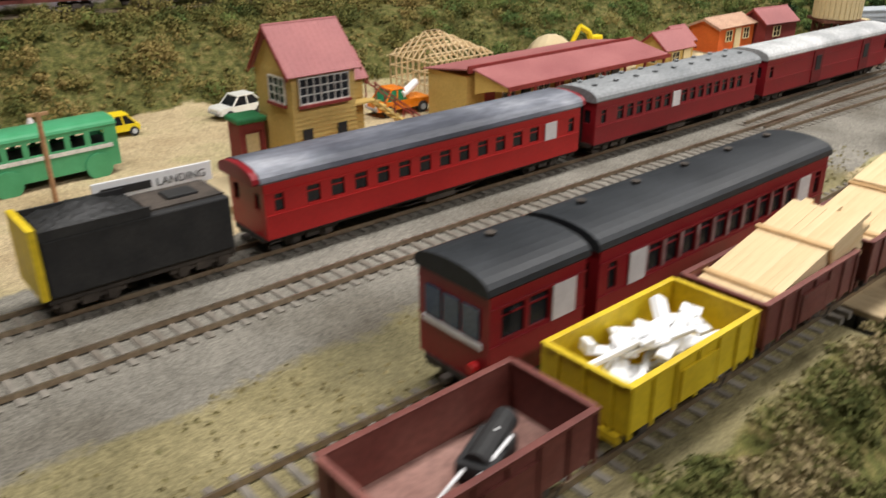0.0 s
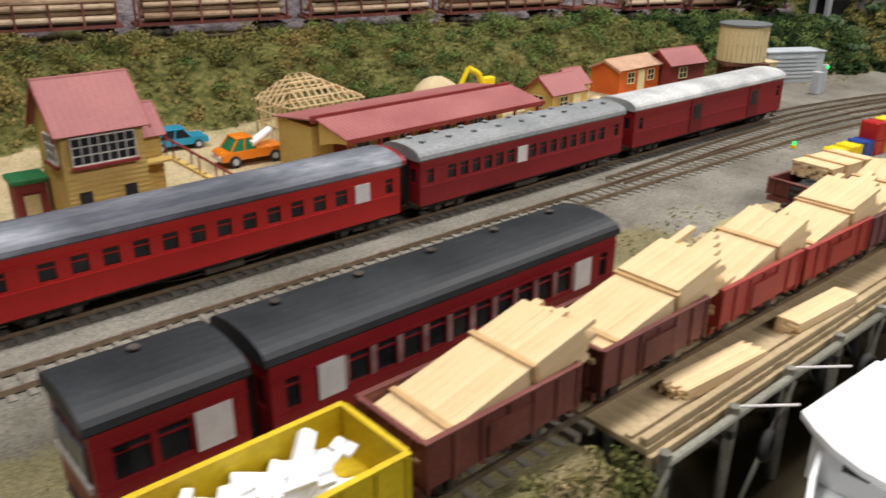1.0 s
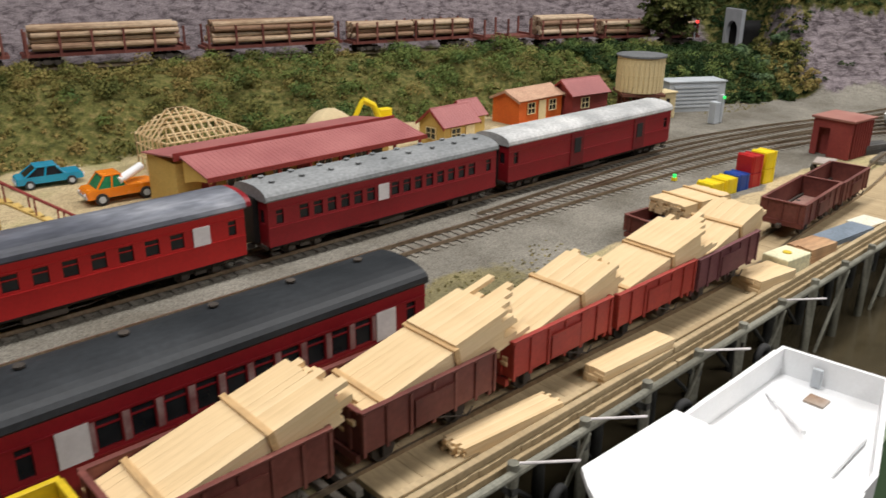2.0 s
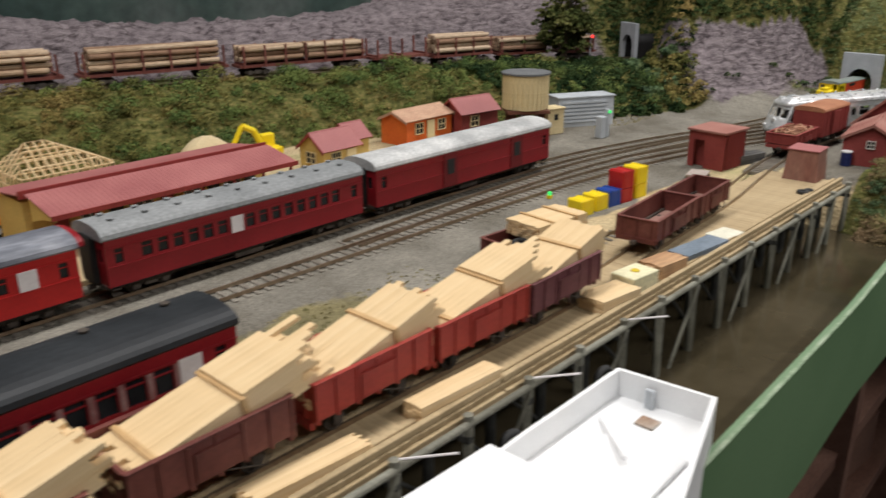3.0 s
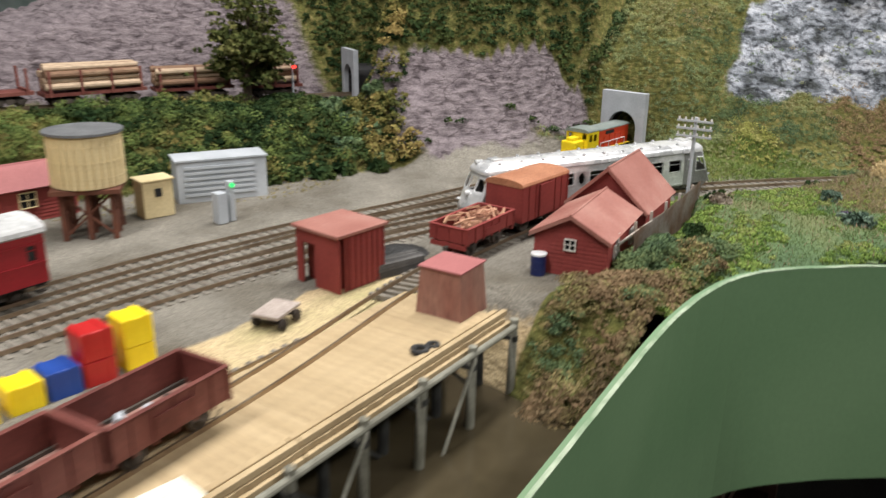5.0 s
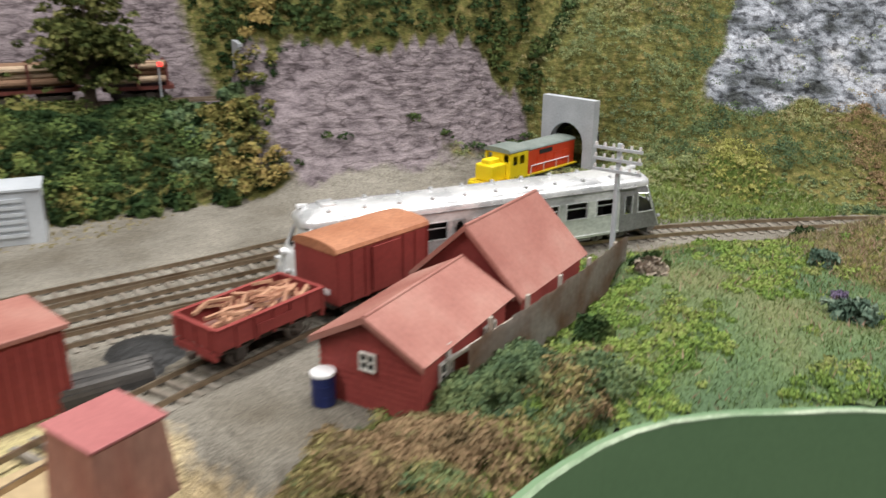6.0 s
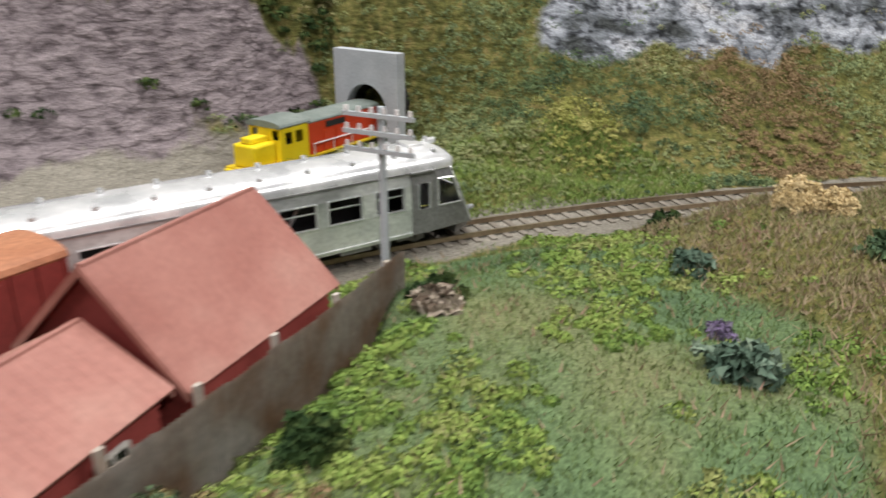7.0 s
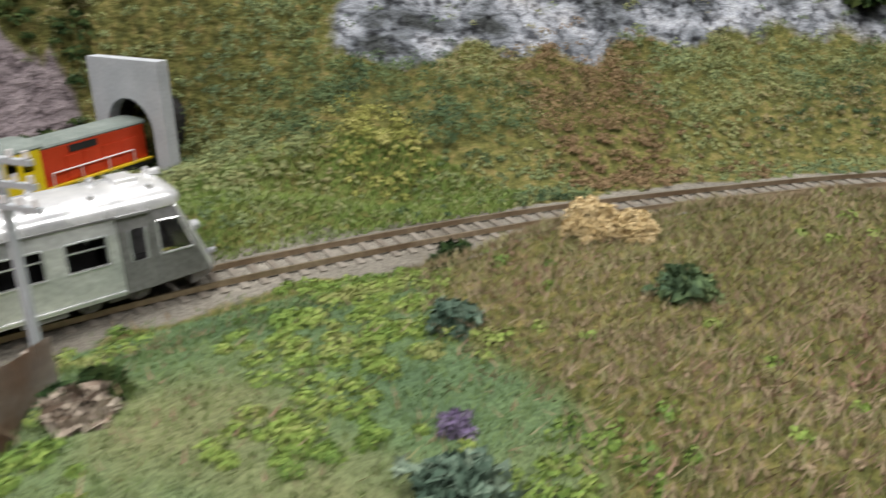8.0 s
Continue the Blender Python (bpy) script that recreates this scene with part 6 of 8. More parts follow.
def hull_outline(k):
    """The hull's plan from the stern, k in by the wall's thickness."""
    pts = [(0.586 - k, 0.016 + k), (0.581 - k, 0.069 - k)]
    for i in range(9):
        t_ = i / 8
        pts.append((0.50 - 0.19 * t_, 0.0705 - k - 0.052 * t_ ** 2.4))
    for i in range(9):
        t_ = 1 - i / 8
        pts.append((0.50 - 0.19 * t_ + (k if i == 0 else 0), -0.012 + k * 0 + 0.028 * t_ ** 2.0 + 0.0005 * i + k))
    return pts


bm = bmesh.new()
o, n_ = hull_outline(0), hull_outline(0.0022)
rings = [[bm.verts.new((x, y, z)) for x, y in src] for src, z in ((o, zb), (o, zr), (n_, zr), (n_, zf))]
for r, q in zip(rings, rings[1:]):
    for i in range(len(o)):
        j = (i + 1) % len(o)
        bm.faces.new((r[i], r[j], q[j], q[i]))
bm.faces.new(rings[-1]), bm.faces.new(rings[0][::-1])
bmesh.ops.recalc_face_normals(bm, faces=bm.faces)
part("hull", bm, "white", bt)
part("gunwale", B(0.48, 0.580, 0.0712, 0.0726, -0.004, -0.0015), "white", bt)
bm = B(0.400, 0.470, 0.000, 0.062, -0.0125, 0.0085)
part("deckhouse", bm, "white", bt)
bm = bmesh.new()
prof = [(0.470, -0.012), (0.4685, 0.067)] + [(0.405 - 0.021 * math.sin(math.pi * i / 8), 0.070 - 0.012 + 0.012 * math.cos(math.pi * i / 8) - 0.0082 * i) for i in range(9)]
lo = [bm.verts.new((x, y, 0.0088)) for x, y in prof]
hi = [bm.verts.new((x, y, 0.0118)) for x, y in prof]
for i in range(len(prof)):
    j = (i + 1) % len(prof)
    bm.faces.new((lo[i], lo[j], hi[j], hi[i]))
bm.faces.new(hi), bm.faces.new(lo[::-1])
bmesh.ops.recalc_face_normals(bm, faces=bm.faces)
part("deckhouse_roof", bm, "white", bt)
for y in (0.012, 0.028, 0.044):
    part("wheelhouse_window", B(0.3992, 0.3998, y - 0.005, y + 0.005, -0.002, 0.006), "black", bt)
for x in (0.415, 0.435, 0.455):
    part("wheelhouse_window", B(x - 0.006, x + 0.006, 0.0622, 0.0628, -0.002, 0.006), "glass", bt)
part("hatch_coaming", B(0.475, 0.545, 0.010, 0.050, -0.0128, -0.0098, bev=0.001), "white", bt)
part("hatch", B(0.559, 0.568, 0.036, 0.046, -0.0128, -0.0118), "rust_fence", bt, "small grey square hatch")
bm = bmesh.new()
rod(bm, (0.553, 0.062, -0.012), (0.521, 0.030, -0.006), 0.0013, 8)
part("boom", bm, "white", bt)
part("stern_bollard", B(0.576, 0.5785, 0.045, 0.050, -0.0128, -0.002, bev=0.0006), "grey_metal", bt)

# ---- the green front board ----
fa = thing("fascia", "dark green painted curved front board with a raw pale edge", "fascia board", kind="structure")
plan = curve_pts([(-1.5, 0.015), (-0.6, 0.015), (0.0, 0.015), (0.5, 0.015), (0.9, 0.015), *EDGE[1:-1]], 0.012)


def fascia_top(x):
    return float(np.interp(x, [0, 0.5, 0.8, 0.9, 0.97, 1.03, 1.1, 1.14, 1.2, 1.4], [-0.026, -0.026, -0.021, -0.013, -0.006, 0.0, 0.0075, 0.013, 0.016, 0.017]))


def fascia_foot(x):
    """The board's lower edge, sawn out in a wide arch."""
    return float(np.interp(x, [0.5, 0.74, 0.80, 0.85, 0.93, 0.98, 1.07, 1.115, 1.17, 1.23, 1.3], [-0.136, -0.128, -0.118, -0.111, -0.111, -0.115, -0.135, -0.153, -0.154, -0.150, -0.147]))


for nm, mt_, t0, t1, za in (("board", "fascia", 0.0, 0.0055, 0), ("raw_edge", "raw_edge", 0.0030, 0.0056, 1)):
    bm = bmesh.new()
    prev = None
    for i, p in enumerate(plan):
        q = plan[min(i + 1, len(plan) - 1)] - plan[max(i - 1, 0)]
        nrm = Vector((q.y, -q.x, 0)).normalized()
        zt_ = fascia_top(p.x)
        z0, z1 = (fascia_foot(p.x), zt_) if not za else (zt_ + 0.0002, zt_ + 0.0006 + 0.0004 * math.sin(p.x * 190) * math.sin(p.x * 47))
        ring = [bm.verts.new(p + nrm * d + Vector((0, 0, z))) for d, z in ((t0, z0), (t1, z0), (t1, z1), (t0, z1))]
        if prev:
            for k in range(4):
                bm.faces.new((prev[k], prev[(k + 1) % 4], ring[(k + 1) % 4], ring[k]))
        prev = ring
    bmesh.ops.recalc_face_normals(bm, faces=bm.faces)
    part(nm, bm, mt_, fa)

# ---- the room, and the shelves under the layout ----
for nm, d, mt_ in (("wall_north", (-3, 3.2, 1.62, 1.7, -1.1, 1.32), "room"), ("wall_south", (-3, 3.2, -3.0, -2.9, -1.1, 1.32), "room"), ("wall_west", (-3.1, -3, -3, 1.7, -1.1, 1.32), "room"), ("wall_east", (3.2, 3.3, -3, 1.7, -1.1, 1.32), "room"), ("floor", (-3, 3.2, -3, 1.7, -1.2, -1.1), "room_floor")):
    tagged(mesh_ob(nm, B(*d), M[mt_]), {"floor": "dark carpet on the room floor"}.get(nm, "plain painted room wall"), "floor" if nm == "floor" else "wall", kind="structure")
tagged(mesh_ob("ceiling", B(-3, 3.2, -3, 1.7, 1.32, 1.4), M["room"]), "plain painted room ceiling", "ceiling", kind="structure")
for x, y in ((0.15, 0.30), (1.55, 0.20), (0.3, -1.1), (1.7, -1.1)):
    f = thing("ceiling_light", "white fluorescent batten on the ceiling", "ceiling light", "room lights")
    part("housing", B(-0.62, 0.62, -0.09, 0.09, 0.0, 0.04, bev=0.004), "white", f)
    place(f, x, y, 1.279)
under = thing("storage_shelf", "dark wooden shelves stored under the layout", "shelf")
for z in (-0.275, -0.42, -0.62):
    part("board", B(0.55, 1.9, 0.045, 0.299, z, z + 0.018), "shelf_wood", under)
for x in (0.55, 1.0, 1.45, 1.88):
    part("upright", B(x, x + 0.02, 0.036, 0.298, -1.1, -0.13), "shelf_wood", under)
part("back_panel", B(0.5, 1.95, 0.30, 0.31, -1.1, -0.1), "grey_panel", under)
for x, y, z, w_, d_, h__, mt_, lb in ((0.80, 0.13, -0.257, 0.2, 0.1, 0.055, "grey_panel", "grey storage box on a shelf"), (1.14, 0.14, -0.257, 0.24, 0.12, 0.06, "grey_panel", "grey cardboard box on a shelf"), (0.86, 0.11, -0.402, 0.12, 0.08, 0.012, "pane_white", "stack of white paper on a shelf"), (1.16, 0.12, -0.402, 0.2, 0.1, 0.07, "shelf_wood", "brown box file on a shelf")):
    o = tagged(mesh_ob("storage_box", B(-w_ / 2, w_ / 2, -d_ / 2, d_ / 2, 0, h__, bev=0.002), M[mt_]), lb, "box")
    place(o, x, y, z, random.uniform(-6, 6))
tagged(mesh_ob("baseboard", B(-0.69, 2.5, 0.03, 1.5, -0.10, -0.075), M["shelf_wood"]), "plywood baseboard under the layout", "board", kind="structure")
# painted backdrop behind the rock
bk = curve_pts([(-0.9, 1.37), (0.2, 1.10), (0.62, 1.0), (1.02, 0.92), (1.3, 0.90), (1.7, 0.86), (2.1, 0.7), (2.45, 0.3), (2.5, -0.9)], 0.05)
bm = bmesh.new()
prev = None
for p in bk:
    r = [bm.verts.new((p.x, p.y, z)) for z in (-0.05, 0.65)]
    if prev:
        bm.faces.new((prev[0], r[0], r[1], prev[1]))
    prev = r
bmesh.ops.solidify(bm, geom=bm.faces, thickness=0.006)
tagged(mesh_ob("backdrop", bm, mat("painted_forest_backdrop", [(0.045, 0.080, 0.072), (0.085, 0.125, 0.112), (0.15, 0.175, 0.165)], 0.9, scale=7, fine=60, mix=0.25)), "hazy dark green painted backdrop board", "backdrop", kind="structure")


# ---- greenery: clumps of small leaf flakes ----
def leaf_mat(name, colours, scale=22, island=0.5):
    m = mat(name, colours, 0.9, scale=scale, fine=300, bump=0, mix=0.16, island=island * 0.45, spec=0.1)
    return m


LEAF = {
    "hill": leaf_mat("hill_foliage", [(0.072, 0.085, 0.026), (0.145, 0.14, 0.042), (0.21, 0.18, 0.058), (0.28, 0.205, 0.075)], 18, 0.4),
    "hill_green": leaf_mat("green_hill_foliage", [(0.052, 0.092, 0.030), (0.105, 0.15, 0.044), (0.15, 0.185, 0.052), (0.20, 0.185, 0.062)], 18, 0.4),
    "tree": leaf_mat("tree_foliage", [(0.035, 0.050, 0.016), (0.085, 0.100, 0.030), (0.16, 0.155, 0.055)], 40, 0.6),
    "dark": leaf_mat("dark_bush_foliage", [(0.012, 0.028, 0.010), (0.03, 0.055, 0.018), (0.07, 0.09, 0.028)], 25, 0.5),
    "slope": leaf_mat("slope_turf", [(0.10, 0.15, 0.085), (0.175, 0.225, 0.11), (0.26, 0.29, 0.125), (0.28, 0.235, 0.125)], 11, 0.35),
    "grass": leaf_mat("bright_turf", [(0.085, 0.15, 0.04), (0.15, 0.235, 0.055), (0.23, 0.31, 0.075), (0.25, 0.27, 0.10)], 26, 0.4),
    "dry": leaf_mat("dry_turf", [(0.18, 0.13, 0.085), (0.26, 0.195, 0.125), (0.30, 0.245, 0.16), (0.29, 0.18, 0.135)], 14, 0.4),
    "olive": leaf_mat("olive_turf", [(0.16, 0.165, 0.075), (0.22, 0.215, 0.10), (0.29, 0.265, 0.14)], 16, 0.4),
    "mound": leaf_mat("fresh_grass", [(0.10, 0.165, 0.04), (0.16, 0.235, 0.06), (0.22, 0.275, 0.085)], 16, 0.4),
    "lawn": leaf_mat("lawn_grass", [(0.095, 0.15, 0.06), (0.14, 0.20, 0.075), (0.18, 0.22, 0.09)], 14, 0.4),
    "brown": leaf_mat("brown_scrub", [(0.09, 0.065, 0.035), (0.18, 0.135, 0.065), (0.30, 0.25, 0.11), (0.17, 0.19, 0.065)], 35, 0.6),
    "rust": leaf_mat("rust_scrub_foliage", [(0.15, 0.115, 0.065), (0.22, 0.155, 0.085), (0.27, 0.18, 0.105), (0.20, 0.18, 0.085)], 30, 0.4),
    "shade": leaf_mat("shaded_green_foliage", [(0.05, 0.085, 0.05), (0.10, 0.15, 0.07), (0.17, 0.21, 0.09)], 30, 0.45),
    "yellow": leaf_mat("yellow_scrub_foliage", [(0.20, 0.22, 0.06), (0.32, 0.32, 0.09), (0.44, 0.42, 0.16)], 60, 0.4),
    "pale": leaf_mat("pale_tuft_foliage", [(0.24, 0.27, 0.18), (0.36, 0.38, 0.29)], 60, 0.4),
    "bank": leaf_mat("bank_foliage", [(0.055, 0.065, 0.02), (0.11, 0.115, 0.035), (0.20, 0.165, 0.075), (0.28, 0.22, 0.12)], 30, 0.4),
    "cream": leaf_mat("cream_foam", [(0.50, 0.38, 0.19), (0.60, 0.47, 0.26), (0.68, 0.56, 0.34)], 60, 0.5),
    "blue": leaf_mat("blue_green_leaf", [(0.05, 0.085, 0.06), (0.10, 0.15, 0.11), (0.17, 0.22, 0.16)], 60, 0.6),
    "purple": leaf_mat("purple_flower", [(0.10, 0.09, 0.11), (0.20, 0.15, 0.27), (0.12, 0.14, 0.09)], 60, 0.7),
    "grey": leaf_mat("grey_twig", [(0.16, 0.12, 0.09), (0.30, 0.25, 0.20), (0.42, 0.37, 0.30)], 60, 0.7),
}


def flakes(name, C, r, k, size, material, rs, flat=0.75, tousle=0.38):
    """One mesh of small leaf triangles: k of them round each centre of C, on balls of radius r."""
    n = len(C)
    d = rs.normal(size=(n, k, 3))
    d /= np.linalg.norm(d, axis=2, keepdims=True)
    d[:, :, 2] = np.abs(d[:, :, 2]) * 1.1 - 0.15
    rr = np.asarray(r).reshape(-1, 1, 1) * rs.uniform(0.55, 1.05, (n, k, 1))
    P = C[:, None, :] + d * rr * np.array([1, 1, flat])
    P = P.reshape(-1, 3)
    m = len(P)
    a = rs.normal(size=(m, 3))
    a /= np.linalg.norm(a, axis=1, keepdims=True)
    nd = d.reshape(-1, 3) + rs.normal(size=(m, 3)) * tousle
    a -= nd * (np.sum(a * nd, 1) / np.sum(nd * nd, 1))[:, None]
    a /= np.linalg.norm(a, axis=1, keepdims=True) + 1e-9
    b = np.cross(nd, a)
    b /= np.linalg.norm(b, axis=1, keepdims=True) + 1e-9
    s = size * rs.uniform(0.6, 1.4, (m, 1))
    V = np.stack([P - a * s * 0.5 - b * s * 0.32, P + a * s * 0.5 - b * s * 0.28, P + b * s * 0.62 + a * s * rs.uniform(-0.3, 0.3, (m, 1))], 1).reshape(-1, 3)
    me = bpy.data.meshes.new(name)
    me.vertices.add(len(V))
    me.vertices.foreach_set("co", V.astype(np.float32).reshape(-1))
    me.loops.add(3 * m)
    me.loops.foreach_set("vertex_index", np.arange(3 * m, dtype=np.int32))
    me.polygons.add(m)
    me.polygons.foreach_set("loop_start", np.arange(0, 3 * m, 3, dtype=np.int32))
    me.polygons.foreach_set("loop_total", np.full(m, 3, dtype=np.int32))
    me.update(calc_edges=True)
    me.validate()
    me.materials.append(material)
    return new(name, me)


def scatter(n, x0, x1, y0, y1, dens, rs):
    X, Y = rs.uniform(x0, x1, n), rs.uniform(y0, y1, n)
    ok = rs.uniform(0, 1, n) < dens(X, Y)
    X, Y = X[ok], Y[ok]
    return np.stack([X, Y, land(X, Y)], 1)


rs = np.random.RandomState(7)


def lumps(X, Y, f, s):
    return np.clip(0.5 + 0.9 * waves(X, Y, f, s), 0, 1)


def d_hill(X, Y):
    sand, bank, rock, pale, yard, lawn = masks(X, Y)
    dl = near(LOG_LINE, X, Y)
    return bank * (1 - rock) * (X < 1.32) * (Y > 0.4) * (dl < -0.022)


C = scatter(11000, -0.35, 1.32, 0.42, 1.1, d_hill, rs)
tagged(flakes("hillside_undergrowth", C, rs.uniform(0.0035, 0.006, len(C)), 18, 0.0028, LEAF["hill"], rs), "low olive foam undergrowth covering the hillside", "scrub", kind="stuff")
C = scatter(5600, -0.35, 1.32, 0.42, 1.1, lambda X, Y: d_hill(X, Y) * (0.25 + 0.75 * lumps(X, Y, 70, 61)), rs)
rad = rs.uniform(0.0065, 0.0165, len(C)) * (0.8 + 0.4 * lumps(C[:, 0], C[:, 1], 60, 62))
C[:, 2] += 0.011 * lumps(C[:, 0], C[:, 1], 95, 66) ** 1.4 * smooth01(rad, 0.006, 0.012)
green = rs.uniform(0, 1, len(C)) < 0.12 + 0.80 * smooth01(C[:, 0] + 0.10 * waves(C[:, 0], C[:, 1], 12, 64), 0.42, 0.85)
for q_, key_, nm_, lb_ in ((~green, "hill", "hillside_scrub", "clumped olive and ochre foam scrub on the hillside"), (green, "hill_green", "green_hillside_scrub", "clumped green foam scrub on the hillside")):
    tagged(flakes(nm_, C[q_], rad[q_], 190, 0.0023, LEAF[key_], rs, 0.95, 0.40), lb_, "scrub", kind="stuff")


def d_dark(X, Y):
    sand, bank, rock, pale, yard, lawn = masks(X, Y)
    dn = near(HILL_FOOT, X, Y)
    a = bank * (1 - rock) * (X > 1.1) * (X < 2.1) * (dn > 0.0) * (Y > 0.255) * (near(LOG_LINE, X, Y) * (X < 1.48) < 0.03) * ((np.abs(near(LOG_LINE, X, Y)) > 0.03) | (X > 1.50))
    return a * np.where((X < 1.3) & (dn < 0.03), 0.6, 1.0)


C = scatter(24000, 1.1, 2.0, 0.25, 0.85, d_dark, rs)
C[:, 2] += 0.012 * lumps(C[:, 0], C[:, 1], 90, 63) ** 1.5
tagged(flakes("cliff_top_bush", C, rs.uniform(0.004, 0.008, len(C)), 26, 0.0030, LEAF["dark"], rs), "dark green bushes crowding round the rock face", "bushes", kind="stuff")
side_ = rock_side(C[:, 0], C[:, 1])
C2 = C[(C[:, 0] > 1.22) & (side_ > -0.006) & (side_ < 0.055) & (C[:, 1] < 0.54)]
C2 = C2 + np.array([0, -0.004, 0.005])
tagged(flakes("climbing_scrub", C2, rs.uniform(0.005, 0.010, len(C2)), 34, 0.0032, LEAF["hill"], rs, 0.9, 0.45), "olive and yellow scrub climbing beside the rock face", "scrub", kind="stuff")


def d_slope(X, Y):
    sand, bank, rock, pale, yard, lawn = masks(X, Y)
    da = near(A_LINE, X, Y)
    return bank * (1 - np.clip(pale * 1.3, 0, 0.95)) * (1 - rock) * (X > 1.36) * (da > 0.014) * (Y < 0.31)


C = scatter(42000, 1.36, 2.1, -0.75, 0.30, d_slope, rs)
da_ = near(A_LINE, C[:, 0], C[:, 1])
C[:, 2] += 0.006 * lumps(C[:, 0], C[:, 1], 110, 65) ** 1.5 * smooth01(da_, 0.05, 0.1)
rad = np.where(da_ > 0.085, rs.uniform(0.0035, 0.0065, len(C)), rs.uniform(0.0016, 0.003, len(C)))
u_ = 0.30 + 0.40 * rs.uniform(0, 1, len(C))
gx, gy = C[:, 0], C[:, 1]


def drift(x, y, sx, sy, seed):
    return np.exp(-((gx - x) / sx) ** 2 - ((gy - y) / sy) ** 2) * (0.35 + 1.0 * lumps(gx, gy, 40, seed))


p_rust, p_dark = drift(1.69, -0.05, 0.08, 0.09, 85), drift(1.64, 0.11, 0.08, 0.075, 87) + 0.45 * lumps(gx, gy, 45, 88) ** 2
p_yellow, p_pale = drift(1.585, 0.075, 0.035, 0.04, 97), drift(1.575, -0.125, 0.03, 0.05, 98) * (da_ < 0.05)
kind_ = np.select([p_pale > u_ * 1.3, p_yellow > u_ * 1.3, p_rust > u_, p_dark > u_], [4, 3, 1, 2], 0)
for j_, nm_, key_, lb_ in ((0, "hill_slope_turf", "slope", "mixed green and ochre turf on the slope"), (1, "rusty_scrub", "rust", "rust-brown scrub drift on the slope"), (2, "dark_scrub", "shade", "dark green scrub drifts on the slope"), (3, "yellow_scrub", "yellow", "yellow-green flowering scrub by the tunnel"), (4, "pale_tuft", "pale", "pale grey-green tufts beside the track")):
    q_ = kind_ == j_
    tagged(flakes(nm_, C[q_] + np.array([0, 0, 0.0015 * (j_ > 0)]), rad[q_] * (1 + 0.25 * (j_ > 0)), 30, 0.0013, LEAF[key_], rs), lb_, "turf", kind="stuff")


def front_zone(X, Y):
    sand, bank, rock, pale, yard, lawn = masks(X, Y, False)
    da = near(A_LINE, X, Y)
    return bank * (X > 1.10) * (da < -0.02) * (Y < 0.13) * (Y > edge_y(X) + 0.004)


def dryness(X, Y):
    return smooth01(X * 0.55 - Y * 1.0 + 0.03 * waves(X, Y, 25, 71), 0.765, 0.825)


C = scatter(15000, 1.10, 1.75, -0.55, 0.13, lambda X, Y: front_zone(X, Y) * (1 - 0.97 * dryness(X, Y)) * np.clip(1.9 * lumps(X, Y, 55, 67) - 0.42, 0.03, 1), rs)
rad = rs.uniform(0.0024, 0.0056, len(C))
tagged(flakes("meadow_tuft", C, rad, 75, 0.0014, LEAF["grass"], rs, 0.75, 0.45), "rounded bright green foam tufts on the grass", "turf", kind="stuff")


def blades(name, P, length, width, material, rs):
    """One mesh of thin upright grass blades, a leaning triangle each."""
    n = len(P)
    a = rs.uniform(0, 6.2832, n)
    w = np.stack([np.cos(a), np.sin(a), np.zeros(n)], 1) * (width * rs.uniform(0.6, 1.3, (n, 1)))
    tip = np.concatenate([rs.normal(size=(n, 2)) * 0.55, np.ones((n, 1))], 1) * (length * rs.uniform(0.5, 1.3, (n, 1)))
    V = np.stack([P - w, P + w, P + tip], 1).reshape(-1, 3)
    me = bpy.data.meshes.new(name)
    me.vertices.add(3 * n)
    me.vertices.foreach_set("co", V.astype(np.float32).reshape(-1))
    me.loops.add(3 * n)
    me.loops.foreach_set("vertex_index", np.arange(3 * n, dtype=np.int32))
    me.polygons.add(n)
    me.polygons.foreach_set("loop_start", np.arange(0, 3 * n, 3, dtype=np.int32))
    me.polygons.foreach_set("loop_total", np.full(n, 3, dtype=np.int32))
    me.update(calc_edges=True)
    me.materials.append(material)
    return new(name, me)


C = scatter(150000, 1.10, 1.75, -0.55, 0.13, lambda X, Y: front_zone(X, Y) * (1 - dryness(X, Y)), rs)
tagged(blades("lawn_grass", C, 0.0022, 0.00035, LEAF["lawn"], rs), "short blue-green static grass", "grass", kind="stuff")
C = scatter(360000, 1.10, 1.9, -0.75, 0.13, lambda X, Y: front_zone(X, Y) * np.clip(dryness(X, Y) + 0.06, 0, 1), rs)
C[:, 2] += 0.004 * lumps(C[:, 0], C[:, 1], 60, 69) ** 2
pick = rs.uniform(0, 1, len(C))
olive = pick < 0.06 + 0.5 * lumps(C[:, 0], C[:, 1], 22, 89) ** 2
for q_, key_, nm_, lb_ in ((~olive, "dry", "dry_grass", "soft brown static grass"), (olive, "olive", "olive_grass", "faded olive static grass")):
    tagged(blades(nm_, C[q_], 0.0034, 0.00038, LEAF[key_], rs), lb_, "grass", kind="stuff")
C = scatter(6000, 1.15, 1.9, -0.75, 0.13, lambda X, Y: front_zone(X, Y) * dryness(X, Y) * lumps(X, Y, 55, 95) ** 3, rs)
tagged(flakes("dry_turf", C, rs.uniform(0.0015, 0.0034, len(C)), 18, 0.0013, LEAF["dry"], rs), "clumps of dry brown ground cover", "turf", kind="stuff")

def d_mound(X, Y):
    da, db = near(A_LINE, X, Y), np.abs(near(B_LINE, X, Y))
    return smooth01(X, 1.31, 1.36) * (X < 1.60) * (da > 0.018) * (da < 0.10) * (db > 0.016) * (Y < 0.25)


